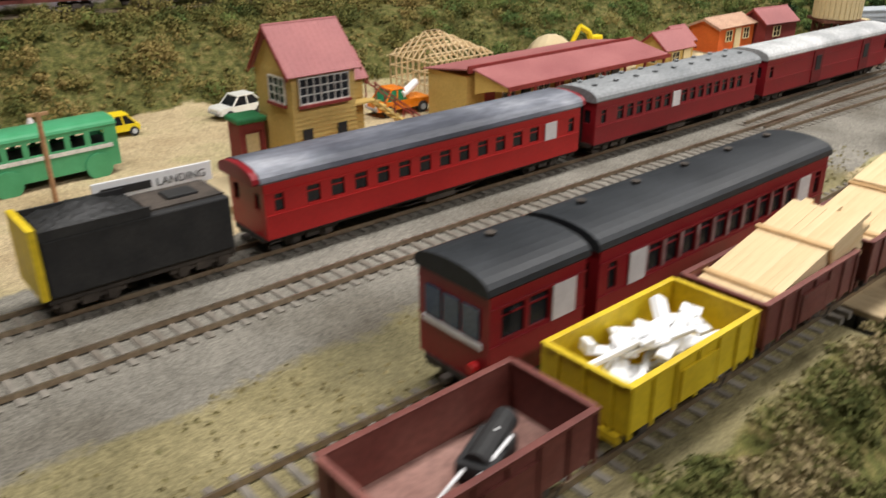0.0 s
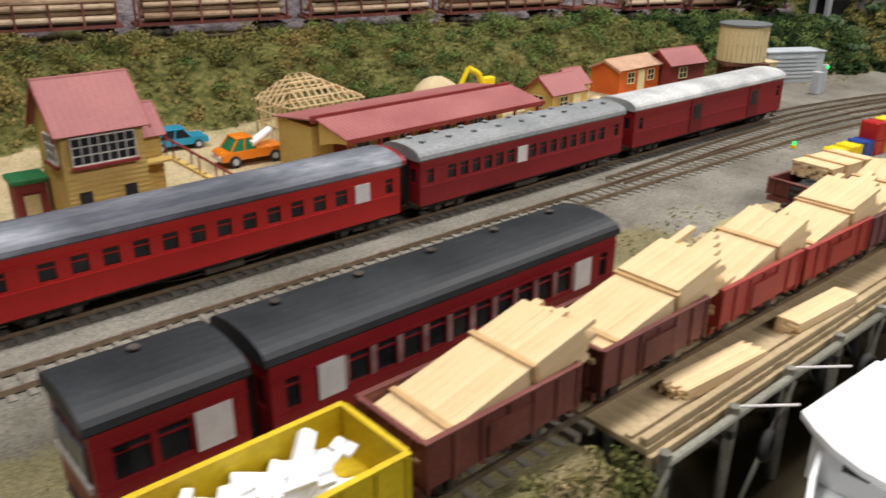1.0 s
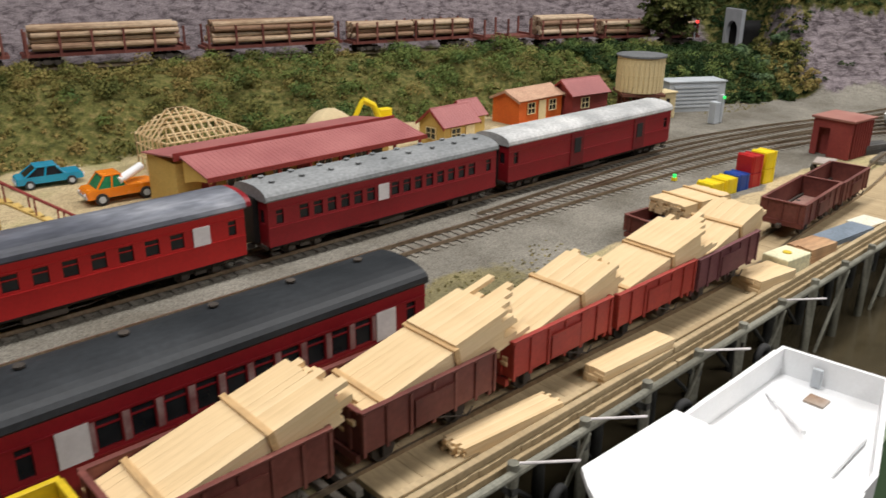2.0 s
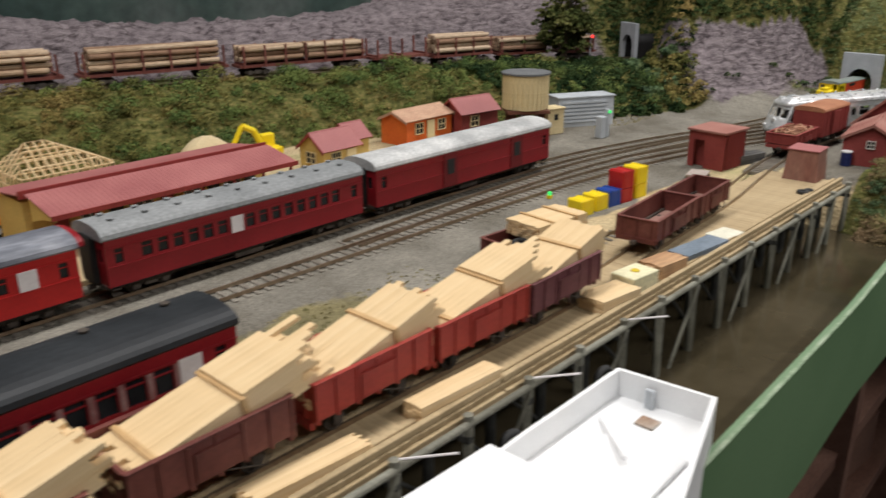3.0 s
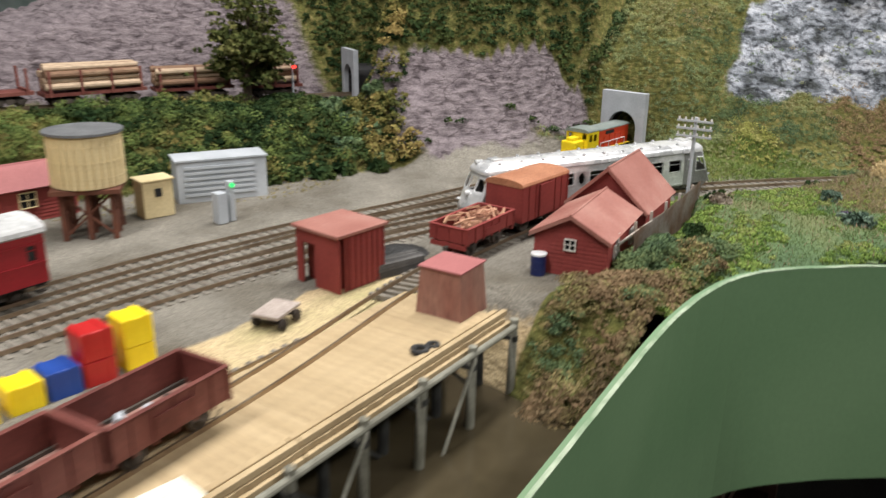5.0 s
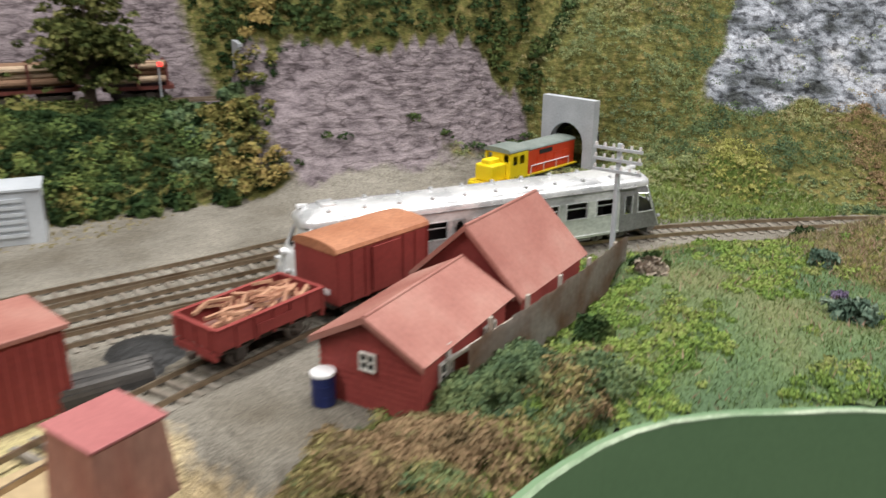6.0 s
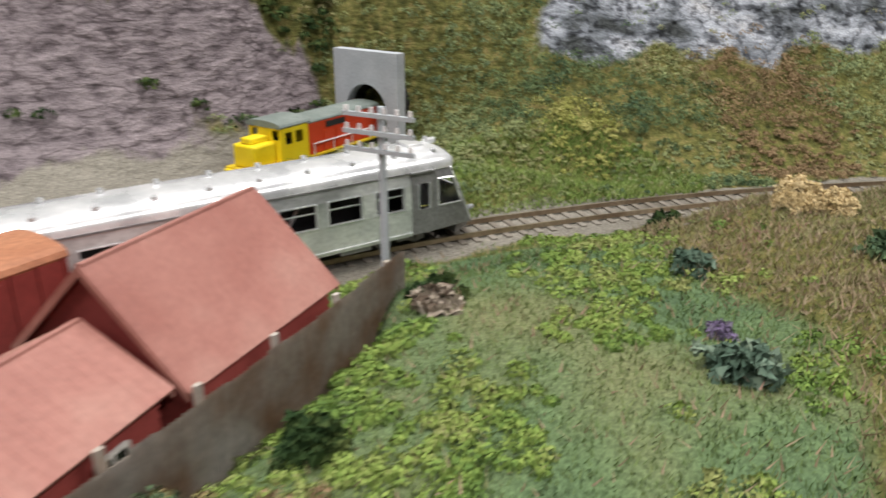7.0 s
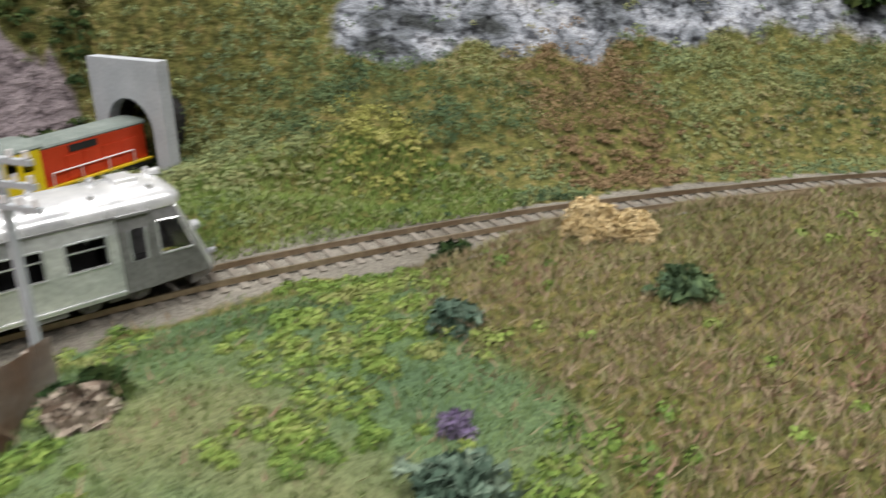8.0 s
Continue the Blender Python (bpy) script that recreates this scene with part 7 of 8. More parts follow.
C = scatter(60000, 1.30, 1.60, 0.0, 0.25, d_mound, rs)
tagged(blades("mound_grass", C, 0.0034, 0.0005, LEAF["mound"], rs), "fresh green static grass on the bank between the tracks", "grass", kind="stuff")

# scrub at the wharf's end and on the near bank
C = scatter(5200, 0.99, 1.24, 0.0, 0.10, lambda X, Y: smooth01(X, 1.0, 1.04) * (Y > edge_y(X) + 0.008) * smooth01(0.085 - Y, 0, 0.02) * smooth01(1.22 - X, 0, 0.06) * (0.3 + 0.7 * lumps(X, Y, 90, 73)), rs)
C[:, 2] += 0.013 * lumps(C[:, 0], C[:, 1], 90, 73)
tint = lumps(C[:, 0], C[:, 1], 75, 74) + rs.uniform(-0.25, 0.25, len(C))
for lo_, hi_, key_, nm_, lb_ in ((-1, 0.36, "rust", "rusty_shore_scrub", "rust-brown scrub on the harbour bank"), (0.36, 0.72, "brown", "shore_scrub", "tangled brown and ochre scrub on the harbour bank"), (0.72, 2, "shade", "green_shore_scrub", "green scrub on the harbour bank")):
    q_ = (tint > lo_) & (tint <= hi_)
    tagged(flakes(nm_, C[q_], rs.uniform(0.003, 0.0065, q_.sum()), 46, 0.0015, LEAF[key_], rs), lb_, "scrub", kind="stuff")
C = scatter(5200, -0.1, 0.35, 0.02, 0.112, lambda X, Y: (0.25 + 0.75 * lumps(X, Y, 100, 75)) * smooth01(0.108 - Y, 0, 0.02), rs)
C[:, 2] += 0.009 * lumps(C[:, 0], C[:, 1], 100, 75)
tagged(flakes("bank_scrub", C, rs.uniform(0.003, 0.0060, len(C)), 34, 0.0018, LEAF["bank"], rs), "green scrub on the bank below the wagons", "scrub", kind="stuff")
# sparse dry turf in the yard
C = scatter(5000, -0.3, 0.62, 0.178, 0.262, lambda X, Y: 0.45 * lumps(X, Y, 40, 77) * (np.abs(Y - 0.196) > 0.013), rs)
C = np.concatenate([C, scatter(5000, 0.9, 1.3, 0.40, 0.62, lambda X, Y: 0.6 * lumps(X, Y, 50, 79) * (near(HILL_FOOT, X, Y) > -0.06) * (near(HILL_FOOT, X, Y) < 0.01), rs)])
tagged(flakes("sparse_turf", C, 0.0012, 7, 0.0014, leaf_mat("straw_turf", [(0.18, 0.17, 0.075), (0.26, 0.22, 0.10), (0.34, 0.28, 0.14)], 20, 0.4), rs, 0.5), "fine straw-green turf scattered in the yard", "turf", kind="stuff")


def bush(name, label, x, y, r, key, n=70, size=0.004, k=14, category="bush", tall=0.8, z=None, lobes=0.35):
    rr = np.random.RandomState(int(x * 1000))
    d = rr.normal(size=(n, 3))
    d /= np.linalg.norm(d, axis=1, keepdims=True)
    d[:, 2] = np.abs(d[:, 2])
    c = d * rr.uniform(0.35, 1, (n, 1)) * r * (0.75 + lobes * np.sin(7 * np.arctan2(d[:, 1:2], d[:, :1]) + x * 50))
    c[:, 2] *= tall
    b = thing(name, label, category)
    f = flakes("foliage", c, r * 0.22, k, size, LEAF[key], rr, 1.0)
    f.parent = b
    if category == "bush":
        bm = bmesh.new()
        for i in range(5):
            q = c[i * 7 % n]
            rod(bm, (q[0] * 0.1, q[1] * 0.1, -0.002), (q[0] * 0.8, q[1] * 0.8, max(0.002, q[2] * 0.8)), r * 0.035, 5)
        part("stem", bm, "timber_dark", b)
    place(b, x, y, land1(x, y) if z is None else z)
    return b


bush("bush", "dark green bush beside the track", 1.484, 0.004, 0.012, "dark")
bush("bush", "blue-green leafy bush in the turf", 1.408, -0.024, 0.010, "blue", size=0.0045, k=14)
bush("bush", "small purple flowering plant in the turf", 1.346, -0.046, 0.006, "purple", size=0.0022, k=14)
bush("bush", "dark blue-green bush where lawn meets dry turf", 1.318, -0.055, 0.014, "blue", size=0.0035, k=14)
bush("bush", "brown withered bush by the fence", 1.316, 0.046, 0.009, "grey", size=0.005, k=9)
bush("bush", "dark bush against the rusty fence", 1.325, 0.052, 0.010, "dark")
bush("bush", "dark bush below the fence", 1.235, 0.042, 0.012, "dark")
bush("bush", "olive bush by the goods shed corner", 1.17, 0.066, 0.013, "hill")
bush("bush", "low green bush on the dry slope", 1.434, -0.096, 0.012, "shade")
for x, y, r in ((1.87, -0.185, 0.030), (1.90, -0.225, 0.032), (1.82, 0.055, 0.028), (1.85, 0.0, 0.030), (1.87, -0.06, 0.026)):
    bush("bush", "dark overhanging bush on the pale rock", x, y, r, "dark", n=110, size=0.0055, k=16)
bush("foam_lump", "cream foam lump beside the track", 1.476, -0.057, 0.0135, "cream", n=300, size=0.0011, k=55, category="foam lump", tall=1.25, lobes=0.08)
bush("foam_lump", "small cream foam lump beside the track", 1.478, -0.073, 0.0110, "cream", n=220, size=0.0011, k=55, category="foam lump", tall=1.25, lobes=0.08)
for x, y in ((1.20, 0.452), (1.225, 0.440), (1.25, 0.425), (1.275, 0.415), (1.305, 0.395)):
    bush("flax_bush", "dark spiky flax bush at the hill foot", x, y, 0.013, "dark", n=40, size=0.009, k=8)
bush("bush", "grey-green bush at the hill foot", 0.12, 0.70, 0.022, "blue", n=60, size=0.006, k=8)

# the large tree by the logging line
tr = thing("tree", "broad dark green tree with layered leaf clumps", "tree")
bm = bmesh.new()
cyl(bm, 0.0055, -0.005, 0.035, 10, r2=0.004)
part("trunk", bm, mat("tree_bark", [(0.05, 0.035, 0.022), (0.11, 0.08, 0.055)], 0.9), tr)
rr = np.random.RandomState(11)
cs = []
for k in range(22):
    a, h_, q = rr.uniform(0, 6.28), rr.uniform(0.03, 0.105), rr.uniform(0.3, 1)
    e = Vector((math.cos(a) * 0.036 * q * (1.25 - h_ * 6), math.sin(a) * 0.036 * q * (1.25 - h_ * 6), h_))
    bm = bmesh.new()
    rod(bm, (0, 0, min(0.034, h_ * 0.6)), e, 0.0011, 6)
    part("limb", bm, bpy.data.materials["tree_bark"], tr)
    d = rr.normal(size=(26, 3)) * np.array([0.0095, 0.0095, 0.0045])
    cs.append(np.array(e) + d)
cs.append(rr.normal(size=(160, 3)) * np.array([0.016, 0.016, 0.022]) + np.array([0, 0, 0.068]))
cs = np.concatenate(cs)
f = flakes("crown", cs, 0.0048, 18, 0.0036, LEAF["tree"], rr, 0.8, 0.5)
f.parent = tr
tr.matrix_basis = pose(1.318, 0.600, land1(1.318, 0.600)) @ Matrix.Diagonal((1.2, 1.2, 1.15, 1))
for x, y, r in ((1.318, 0.405, 0.014), (1.334, 0.425, 0.017), (1.302, 0.435, 0.018), (1.330, 0.455, 0.019), (1.352, 0.438, 0.016), (1.328, 0.485, 0.020), (1.360, 0.465, 0.017), (1.352, 0.500, 0.020)):
    bush("bush", "dark green leafy bush beside the mauve rock face", x, y, r, "shade", n=90, size=0.0042, k=16)


# ---- logging train on the upper line ----
def log_wagon(L, loads, label):
    g = thing("log_wagon", label, "log wagon", "logging train")
    h = L / 2
    part("deck", B(-h, h, -0.016, 0.016, 0.0125, 0.0160), "wagon_brown", g)
    n = max(3, int(L / 0.026))
    for i in range(n):
        x = -h + 0.006 + (L - 0.012) * i / (n - 1)
        for s in (-1, 1):
            part("stake", B(x - 0.0012, x + 0.0012, s * 0.0165 - 0.0011, s * 0.0165 + 0.0011, 0.0125, 0.0400), "wagon_brown", g)
        part("bolster", B(x - 0.0016, x + 0.0016, -0.0165, 0.0165, 0.0161, 0.0185), "wagon_brown", g)
    for s in (-1, 1):
        bogie(g, s * (h - 0.024))
    return g


def log_pile(L, rows):
    t = thing("log_pile", "stacked barked logs held by stakes on a wagon", "logs", "log loads")
    for k in range(rows):
        for j in range(5 - (k % 2)):
            r = random.uniform(0.0029, 0.0039)
            bm = cyl(bmesh.new(), r, -L / 2 + random.uniform(-0.003, 0.003), L / 2 + random.uniform(-0.003, 0.003), 10, r2=r * random.uniform(0.85, 1), m=pose(0, 0, 0, 0, 90))
            o = part("log", bm, "log", t)
            o.matrix_basis = pose(0, (j - (4 - (k % 2)) / 2) * 0.0069, 0.0190 + 0.0035 + 0.0064 * k, 0, random.uniform(-0.6, 0.6), random.uniform(-0.6, 0.6))
    return t


for x0, x1, stacks in ((-0.02, 0.145, ((-0.035, 0.085), (0.04, 0.06))), (0.155, 0.30, ((0.0, 0.13),)), (0.31, 0.455, ((0.0, 0.13),)), (0.462, 0.64, ((0.0, 0.155),)), (0.652, 0.83, ((0.0, 0.155),)), (0.84, 1.025, ((-0.045, 0.085), (0.048, 0.085))), (1.033, 1.128, ()), (1.134, 1.245, ((0.0, 0.10),)), (1.251, 1.345, ((0.0, 0.085),)), (1.350, 1.42, ((0.0, 0.055),))):
    xm = (x0 + x1) / 2
    L = (x1 - x0) * 1.025 - 0.004
    on_track(log_wagon(L, len(stacks), "red-brown flat wagon with stakes on the logging line"), LOG_LINE, xm)
    p, a = at(LOG_LINE, xm)
    for dx, sl in stacks:
        t = log_pile(sl, 4 if sl > 0.09 else 3)
        t.matrix_basis = pose(p.x, p.y, p.z + 0.003, 0, 0, a) @ pose(dx, 0, 0)
lamp = thing("tail_signal", "red signal lamp on a post beside the logging line", "signal lamp")
part("post", cyl(bmesh.new(), 0.0012, 0, 0.045, 8), "grey_metal", lamp)
mred = bpy.data.materials.new("red_signal_lens")
mred.use_nodes = True
mred.node_tree.nodes["Principled BSDF"].inputs["Base Color"].default_value = (0.6, 0.01, 0.01, 1)
mred.node_tree.nodes["Principled BSDF"].inputs["Emission Color"].default_value = (1, 0.05, 0.04, 1)
mred.node_tree.nodes["Principled BSDF"].inputs["Emission Strength"].default_value = 2.5
part("lens", cyl(bmesh.new(), 0.0022, 0, 0.003, 12, m=pose(0, -0.0015, 0.042, 90)), mred, lamp)
place(lamp, 1.392, 0.598, land1(1.392, 0.598))


# ---- the diesel shunter leaving the tunnel ----
lc = thing("diesel_locomotive", "yellow and orange-red diesel shunter with a grey roof", "locomotive")
part("frame", B(-0.078, 0.078, -0.017, 0.017, 0.0085, 0.0125), "black", lc)
part("handrail_deck", B(-0.078, 0.078, -0.0185, 0.0185, 0.0126, 0.0140), "yellow", lc)
bm = B(-0.074, -0.050, -0.0125, 0.0125, 0.0141, 0.0335, bev=0.002)
part("short_hood", bm, "yellow_bright", lc)
part("hood_cap", B(-0.071, -0.053, -0.006, 0.006, 0.0336, 0.0385, bev=0.001), "yellow_bright", lc)
bm = wall_holes(bmesh.new(), -0.050, -0.019, 0.0141, 0.0450, [(-0.045, -0.0375, 0.030, 0.040), (-0.0335, -0.0255, 0.030, 0.040)], 0.001, lambda u, v, d: (u, -0.0185 + d, v))
part("cab_side", bm, "yellow_bright", lc)
bm = wall_holes(bmesh.new(), -0.050, -0.019, 0.0141, 0.0450, [(-0.045, -0.0375, 0.030, 0.040), (-0.0335, -0.0255, 0.030, 0.040)], 0.001, lambda u, v, d: (u, 0.0185 - d, v))
part("cab_side", bm, "yellow_bright", lc)
part("cab_end", wall_holes(bmesh.new(), -0.0175, 0.0175, 0.0141, 0.046, [(-0.0155, -0.0085, 0.034, 0.042), (0.0085, 0.0155, 0.034, 0.042)], 0.001, lambda u, v, d: (-0.050 + d, u, v)), "yellow_bright", lc)
part("cab_end", B(-0.0200, -0.0190, -0.0175, 0.0175, 0.0141, 0.046), "yellow_bright", lc)
part("cab_interior", B(-0.047, -0.022, -0.0155, 0.0155, 0.0141, 0.028), "shaded_interior", lc)
MROOF = mat("loco_grey_roof", [(0.14, 0.17, 0.155), (0.20, 0.23, 0.21)], 0.6)
part("cab_roof", extrude_x(bmesh.new(), roof_arc(0.040, 0.0455, 0.0500), -0.052, -0.017), MROOF, lc)
part("engine_hood", B(-0.0188, 0.076, -0.0150, 0.0150, 0.0141, 0.0420, bev=0.001), "loco_red", lc)
part("hood_roof", extrude_x(bmesh.new(), roof_arc(0.0315, 0.0425, 0.0460), -0.0165, 0.077), MROOF, lc)
for x in (0.002, 0.018, 0.034, 0.052):
    part("hood_door", B(x, x + 0.013, -0.0158, -0.0152, 0.016, 0.033), "loco_red", lc)
part("grille", B(0.006, 0.030, -0.0158, -0.0152, 0.035, 0.040), "black", lc)
bm = bmesh.new()
for x in (-0.012, 0.012, 0.036, 0.06):
    rod(bm, (x, -0.018, 0.014), (x, -0.018, 0.024), 0.0005, 6)
rod(bm, (-0.012, -0.018, 0.024), (0.06, -0.018, 0.024), 0.0005, 6)
part("handrail", bm, "pane_white", lc)
part("front_coupler", B(-0.084, -0.078, -0.0025, 0.0025, 0.0085, 0.0125, bev=0.0006), "soot", lc)
part("cow_guard", B(-0.081, -0.078, -0.0165, 0.0165, 0.003, 0.013, bev=0.0006), "yellow_bright", lc)
for x in (-0.05, 0.05):
    bogie(lc, x, "black")
on_track(lc, B_LINE, 1.502)
lc.scale = (0.76, 0.74, 0.73)


# ---- road vehicles ----
def wheel4(parent, xs, y, r, w=0.0045):
    for x in xs:
        for s in (-1, 1):
            bm = cyl(bmesh.new(), r, -w / 2, w / 2, 18, m=pose(x, s * y, r, 90))
            wh = part("wheel", bm, "tyre", parent)
            part("hub", cyl(bmesh.new(), r * 0.55, -w / 2 - 0.0004, w / 2 + 0.0004, 14, m=pose(x, s * y, r, 90)), "grey_metal", wh)


def car(name, label, L, W, H, paint, cab, group="parked vehicles", tray=False):
    c = thing(name, label, "truck" if tray else "car", group)
    h, w = L / 2, W / 2
    belt = H * 0.55
    # body and glasshouse lofted across the width, so that sides tumble home
    prof = [(-h, H * 0.24), (-h, belt * 0.86), (-h * 0.93, belt), (cab[0], belt * 1.02), (cab[3], belt * 1.02), (h * 0.95, belt * 0.96), (h, belt * 0.80), (h, H * 0.24)]
    bm = bmesh.new()
    rings = [[bm.verts.new((x * k, y, z)) for x, z in prof] for y, k in ((-w, 0.965), (-w * 0.9, 1), (w * 0.9, 1), (w, 0.965))]
    for r, q in zip(rings, rings[1:]):
        for i in range(len(prof)):
            j = (i + 1) % len(prof)
            bm.faces.new((r[i], r[j], q[j], q[i]))
    bm.faces.new(rings[0]), bm.faces.new(rings[-1][::-1])
    bmesh.ops.recalc_face_normals(bm, faces=bm.faces)
    part("body", bm, paint, c)
    k = 0.80
    gl = [(cab[0], belt), (cab[1], H - 0.0014), (cab[2], H - 0.0014), (cab[3], belt)]
    bm = bmesh.new()
    a = [bm.verts.new((x, -w * (0.95 if z < H * 0.8 else k), z)) for x, z in gl]
    b = [bm.verts.new((x, w * (0.95 if z < H * 0.8 else k), z)) for x, z in gl]
    for i in range(4):
        j = (i + 1) % 4
        bm.faces.new((a[i], a[j], b[j], b[i]))
    bm.faces.new(a), bm.faces.new(b[::-1])
    bmesh.ops.recalc_face_normals(bm, faces=bm.faces)
    part("glasshouse", bm, "glass" if not tray else M.setdefault("green_glass", mat("green_tinted_glazing", [(0.02, 0.16, 0.07), (0.03, 0.22, 0.10)], 0.15, bump=0)), c)
    part("roof", B(cab[1] - 0.001, cab[2] + 0.001, -w * (k + 0.03), w * (k + 0.03), H - 0.0013, H, bev=0.0004), paint, c)
    bm = bmesh.new()
    for s in (-1, 1):
        for (xa, za), (xb, zb) in ((gl[0], gl[1]), (gl[3], gl[2]), (((gl[0][0] + gl[3][0]) / 2, belt), ((gl[1][0] + gl[2][0]) / 2, H - 0.001))):
            rod(bm, (xa, s * w * 0.955, za), (xb, s * w * (k + 0.005), zb), 0.0008, 5)
    part("pillar", bm, paint, c)
    wheel4(c, (-h * 0.62, h * 0.62), w - 0.001, H * 0.21)
    for s, nm, mt_ in ((-1, "bumper", "grey_metal"), (1, "bumper", "grey_metal")):
        part(nm, B(s * h - 0.0007, s * h + 0.0007, -w * 0.9, w * 0.9, H * 0.26, H * 0.34), mt_, c)
    for s in (-1, 1):
        part("headlight", cyl(bmesh.new(), H * 0.06, 0, 0.001, 10, m=pose(-h - 0.0003, s * w * 0.7, belt * 0.72, 0, -90)), "pane_white", c)
    return c


c = car("saloon_car", "turquoise model saloon car parked on the sand", 0.054, 0.022, 0.019, "car_blue", (-0.012, -0.006, 0.010, 0.020))
place(c, 0.402, 0.648, 0.0, 172)
c = car("saloon_car", "white model saloon car parked by the signal box", 0.050, 0.021, 0.0195, "car_white", (-0.012, -0.005, 0.011, 0.019))
place(c, 0.318, 0.655, 0.0, 6)
c = car("beetle_car", "small orange-yellow model car behind the bus", 0.032, 0.019, 0.018, "yellow_bright", (-0.008, -0.004, 0.007, 0.013))
place(c, 0.212, 0.662, 0.0, 0)
c = car("tow_truck", "orange model pickup truck with green windows", 0.058, 0.023, 0.024, "orange_car", (-0.021, -0.014, -0.001, 0.003), tray=True)
place(c, 0.431, 0.566, 0.0, -4)
bm = bmesh.new()
cyl(bm, 0.0035, -0.014, 0.014, 14, m=pose(0.440, 0.563, 0.0205, 0, 78, 25))
tagged(mesh_ob("pipe", bm, M["white"]), "white pipe lying on the orange truck", "pipe")

bs = thing("bus", "green model bus with a white waistband", "bus", "parked vehicles")
L, W, H = 0.092, 0.030, 0.040
wins = [(-0.040 + 0.0135 * i, -0.0305 + 0.0135 * i, 0.0235, 0.0325) for i in range(6)]
for s in (-1, 1):
    part("body_side", wall_holes(bmesh.new(), -L / 2, L / 2, 0.006, 0.0352, wins, 0.001, lambda u, v, d, s=s: (u, s * (W / 2 - d), v)), "green_bus", bs)
    part("waistband", B(-L / 2 + 0.001, L / 2 - 0.004, s * (W / 2 + 0.0001), s * (W / 2 + 0.0005), 0.0195, 0.0222), "white_frame", bs)
    for x in (-0.030, 0.030):
        bm = cyl(bmesh.new(), 0.0095, 0, 0.0008, 20, m=pose(x, s * (W / 2 + 0.0009), 0.0075, 90))
        part("wheel_arch", bm, "green_bus", bs)
for s in (-1, 1):
    part("body_end", wall_holes(bmesh.new(), -W / 2 + 0.001, W / 2 - 0.001, 0.006, 0.0352, [(-0.0115, -0.001, 0.0235, 0.0325), (0.001, 0.0115, 0.0235, 0.0325)], 0.001, lambda u, v, d, s=s: (s * (L / 2 - d), u, v)), "green_bus", bs)
part("seats", B(-L / 2 + 0.003, L / 2 - 0.003, -W / 2 + 0.003, W / 2 - 0.003, 0.006, 0.0225), "shaded_interior", bs)
part("roof", extrude_x(bmesh.new(), roof_arc(W + 0.001, 0.0352, H, 12), -L / 2 - 0.0005, L / 2 + 0.0005), "green_bus", bs)
wheel4(bs, (-0.030, 0.030), W / 2 - 0.001, 0.0072)
place(bs, 0.133, 0.578, 0.0, 3)

# tender, station sign, telephone box and lamp post
tn = thing("tender", "black steam locomotive tender heaped with coal", "tender")
part("tank", B(-0.045, 0.045, -0.0175, 0.0175, 0.012, 0.040, bev=0.001), "black", tn)
bm = bmesh.new()
for s in (-1, 1):
    box(bm, -0.045, 0.005, s * 0.0172 - 0.0006, s * 0.0172 + 0.0006, 0.040, 0.0445)
part("coal_rail", bm, "black", tn)
me_, _, _ = grid_mesh("coal", np.linspace(-0.043, 0.004, 26), np.linspace(-0.0165, 0.0165, 20), lambda X, Y: 0.0405 + 0.0075 * np.clip(1 - (Y / 0.018) ** 2, 0, 1) * np.clip(1.1 - np.abs(X + 0.02) / 0.026, 0, 1) + 0.0022 * rough(X, Y, 600, 91))
me_.materials.append(M["coal"])
o = new("coal", me_)
o.parent = tn
part("water_hatch", B(0.018, 0.034, -0.006, 0.006, 0.0401, 0.0425, bev=0.0005), "black", tn)
part("step_deck", B(0.006, 0.044, -0.013, 0.013, 0.0401, 0.041), "soot", tn)
part("cab_front", B(-0.049, -0.0455, -0.0175, 0.0175, 0.012, 0.046), "yellow", tn)
part("tender_frame", B(-0.046, 0.046, -0.015, 0.015, 0.0085, 0.0118), "soot", tn)
for x in (-0.028, 0.028):
    bogie(tn, x)
on_track(tn, B_LINE, 0.117)

sg = thing("station_sign", "white station nameboard with black lettering", "sign")
part("board", B(-0.034, 0.034, -0.0008, 0.0008, 0.027, 0.038), "white", sg)
for x in (-0.030, 0.030):
    part("post", B(x - 0.001, x + 0.001, 0.0009, 0.0026, 0, 0.037), "white", sg)
part("lettering_bar", B(-0.030, -0.002, -0.0013, -0.0009, 0.030, 0.0345), "black", sg, "black bar of illegible lettering")
fc = bpy.data.curves.new("lettering", "FONT")
fc.body, fc.size, fc.align_x, fc.extrude = "LANDING", 0.0066, "CENTER", 0.0001
fc.materials.append(M["black"])
ft = new("lettering", fc)
ft.parent = sg
ft.matrix_basis = pose(0.0155, -0.0011, 0.0300, 90, 0, 0)
place(sg, 0.153, 0.432, 0.0, -2)

ph = thing("telephone_box", "red telephone box with a green roof", "telephone box")
bm = wall_holes(bmesh.new(), -0.009, 0.009, 0, 0.040, [(-0.006, 0.006, 0.012, 0.035)], 0.001, lambda u, v, d: (u, -0.009 + d, v))
part("front", bm, "shed_red", ph)
part("body", B(-0.009, 0.009, -0.0078, 0.009, 0, 0.040), "shed_red", ph)
part("pane", B(-0.0045, 0.0045, -0.0083, -0.0079, 0.014, 0.033), "cream", ph)
part("roof", B(-0.0108, 0.0108, -0.0108, 0.0108, 0.0402, 0.0440, bev=0.0012), "green_dark", ph)
place(ph, 0.236, 0.478, 0.004, -3)

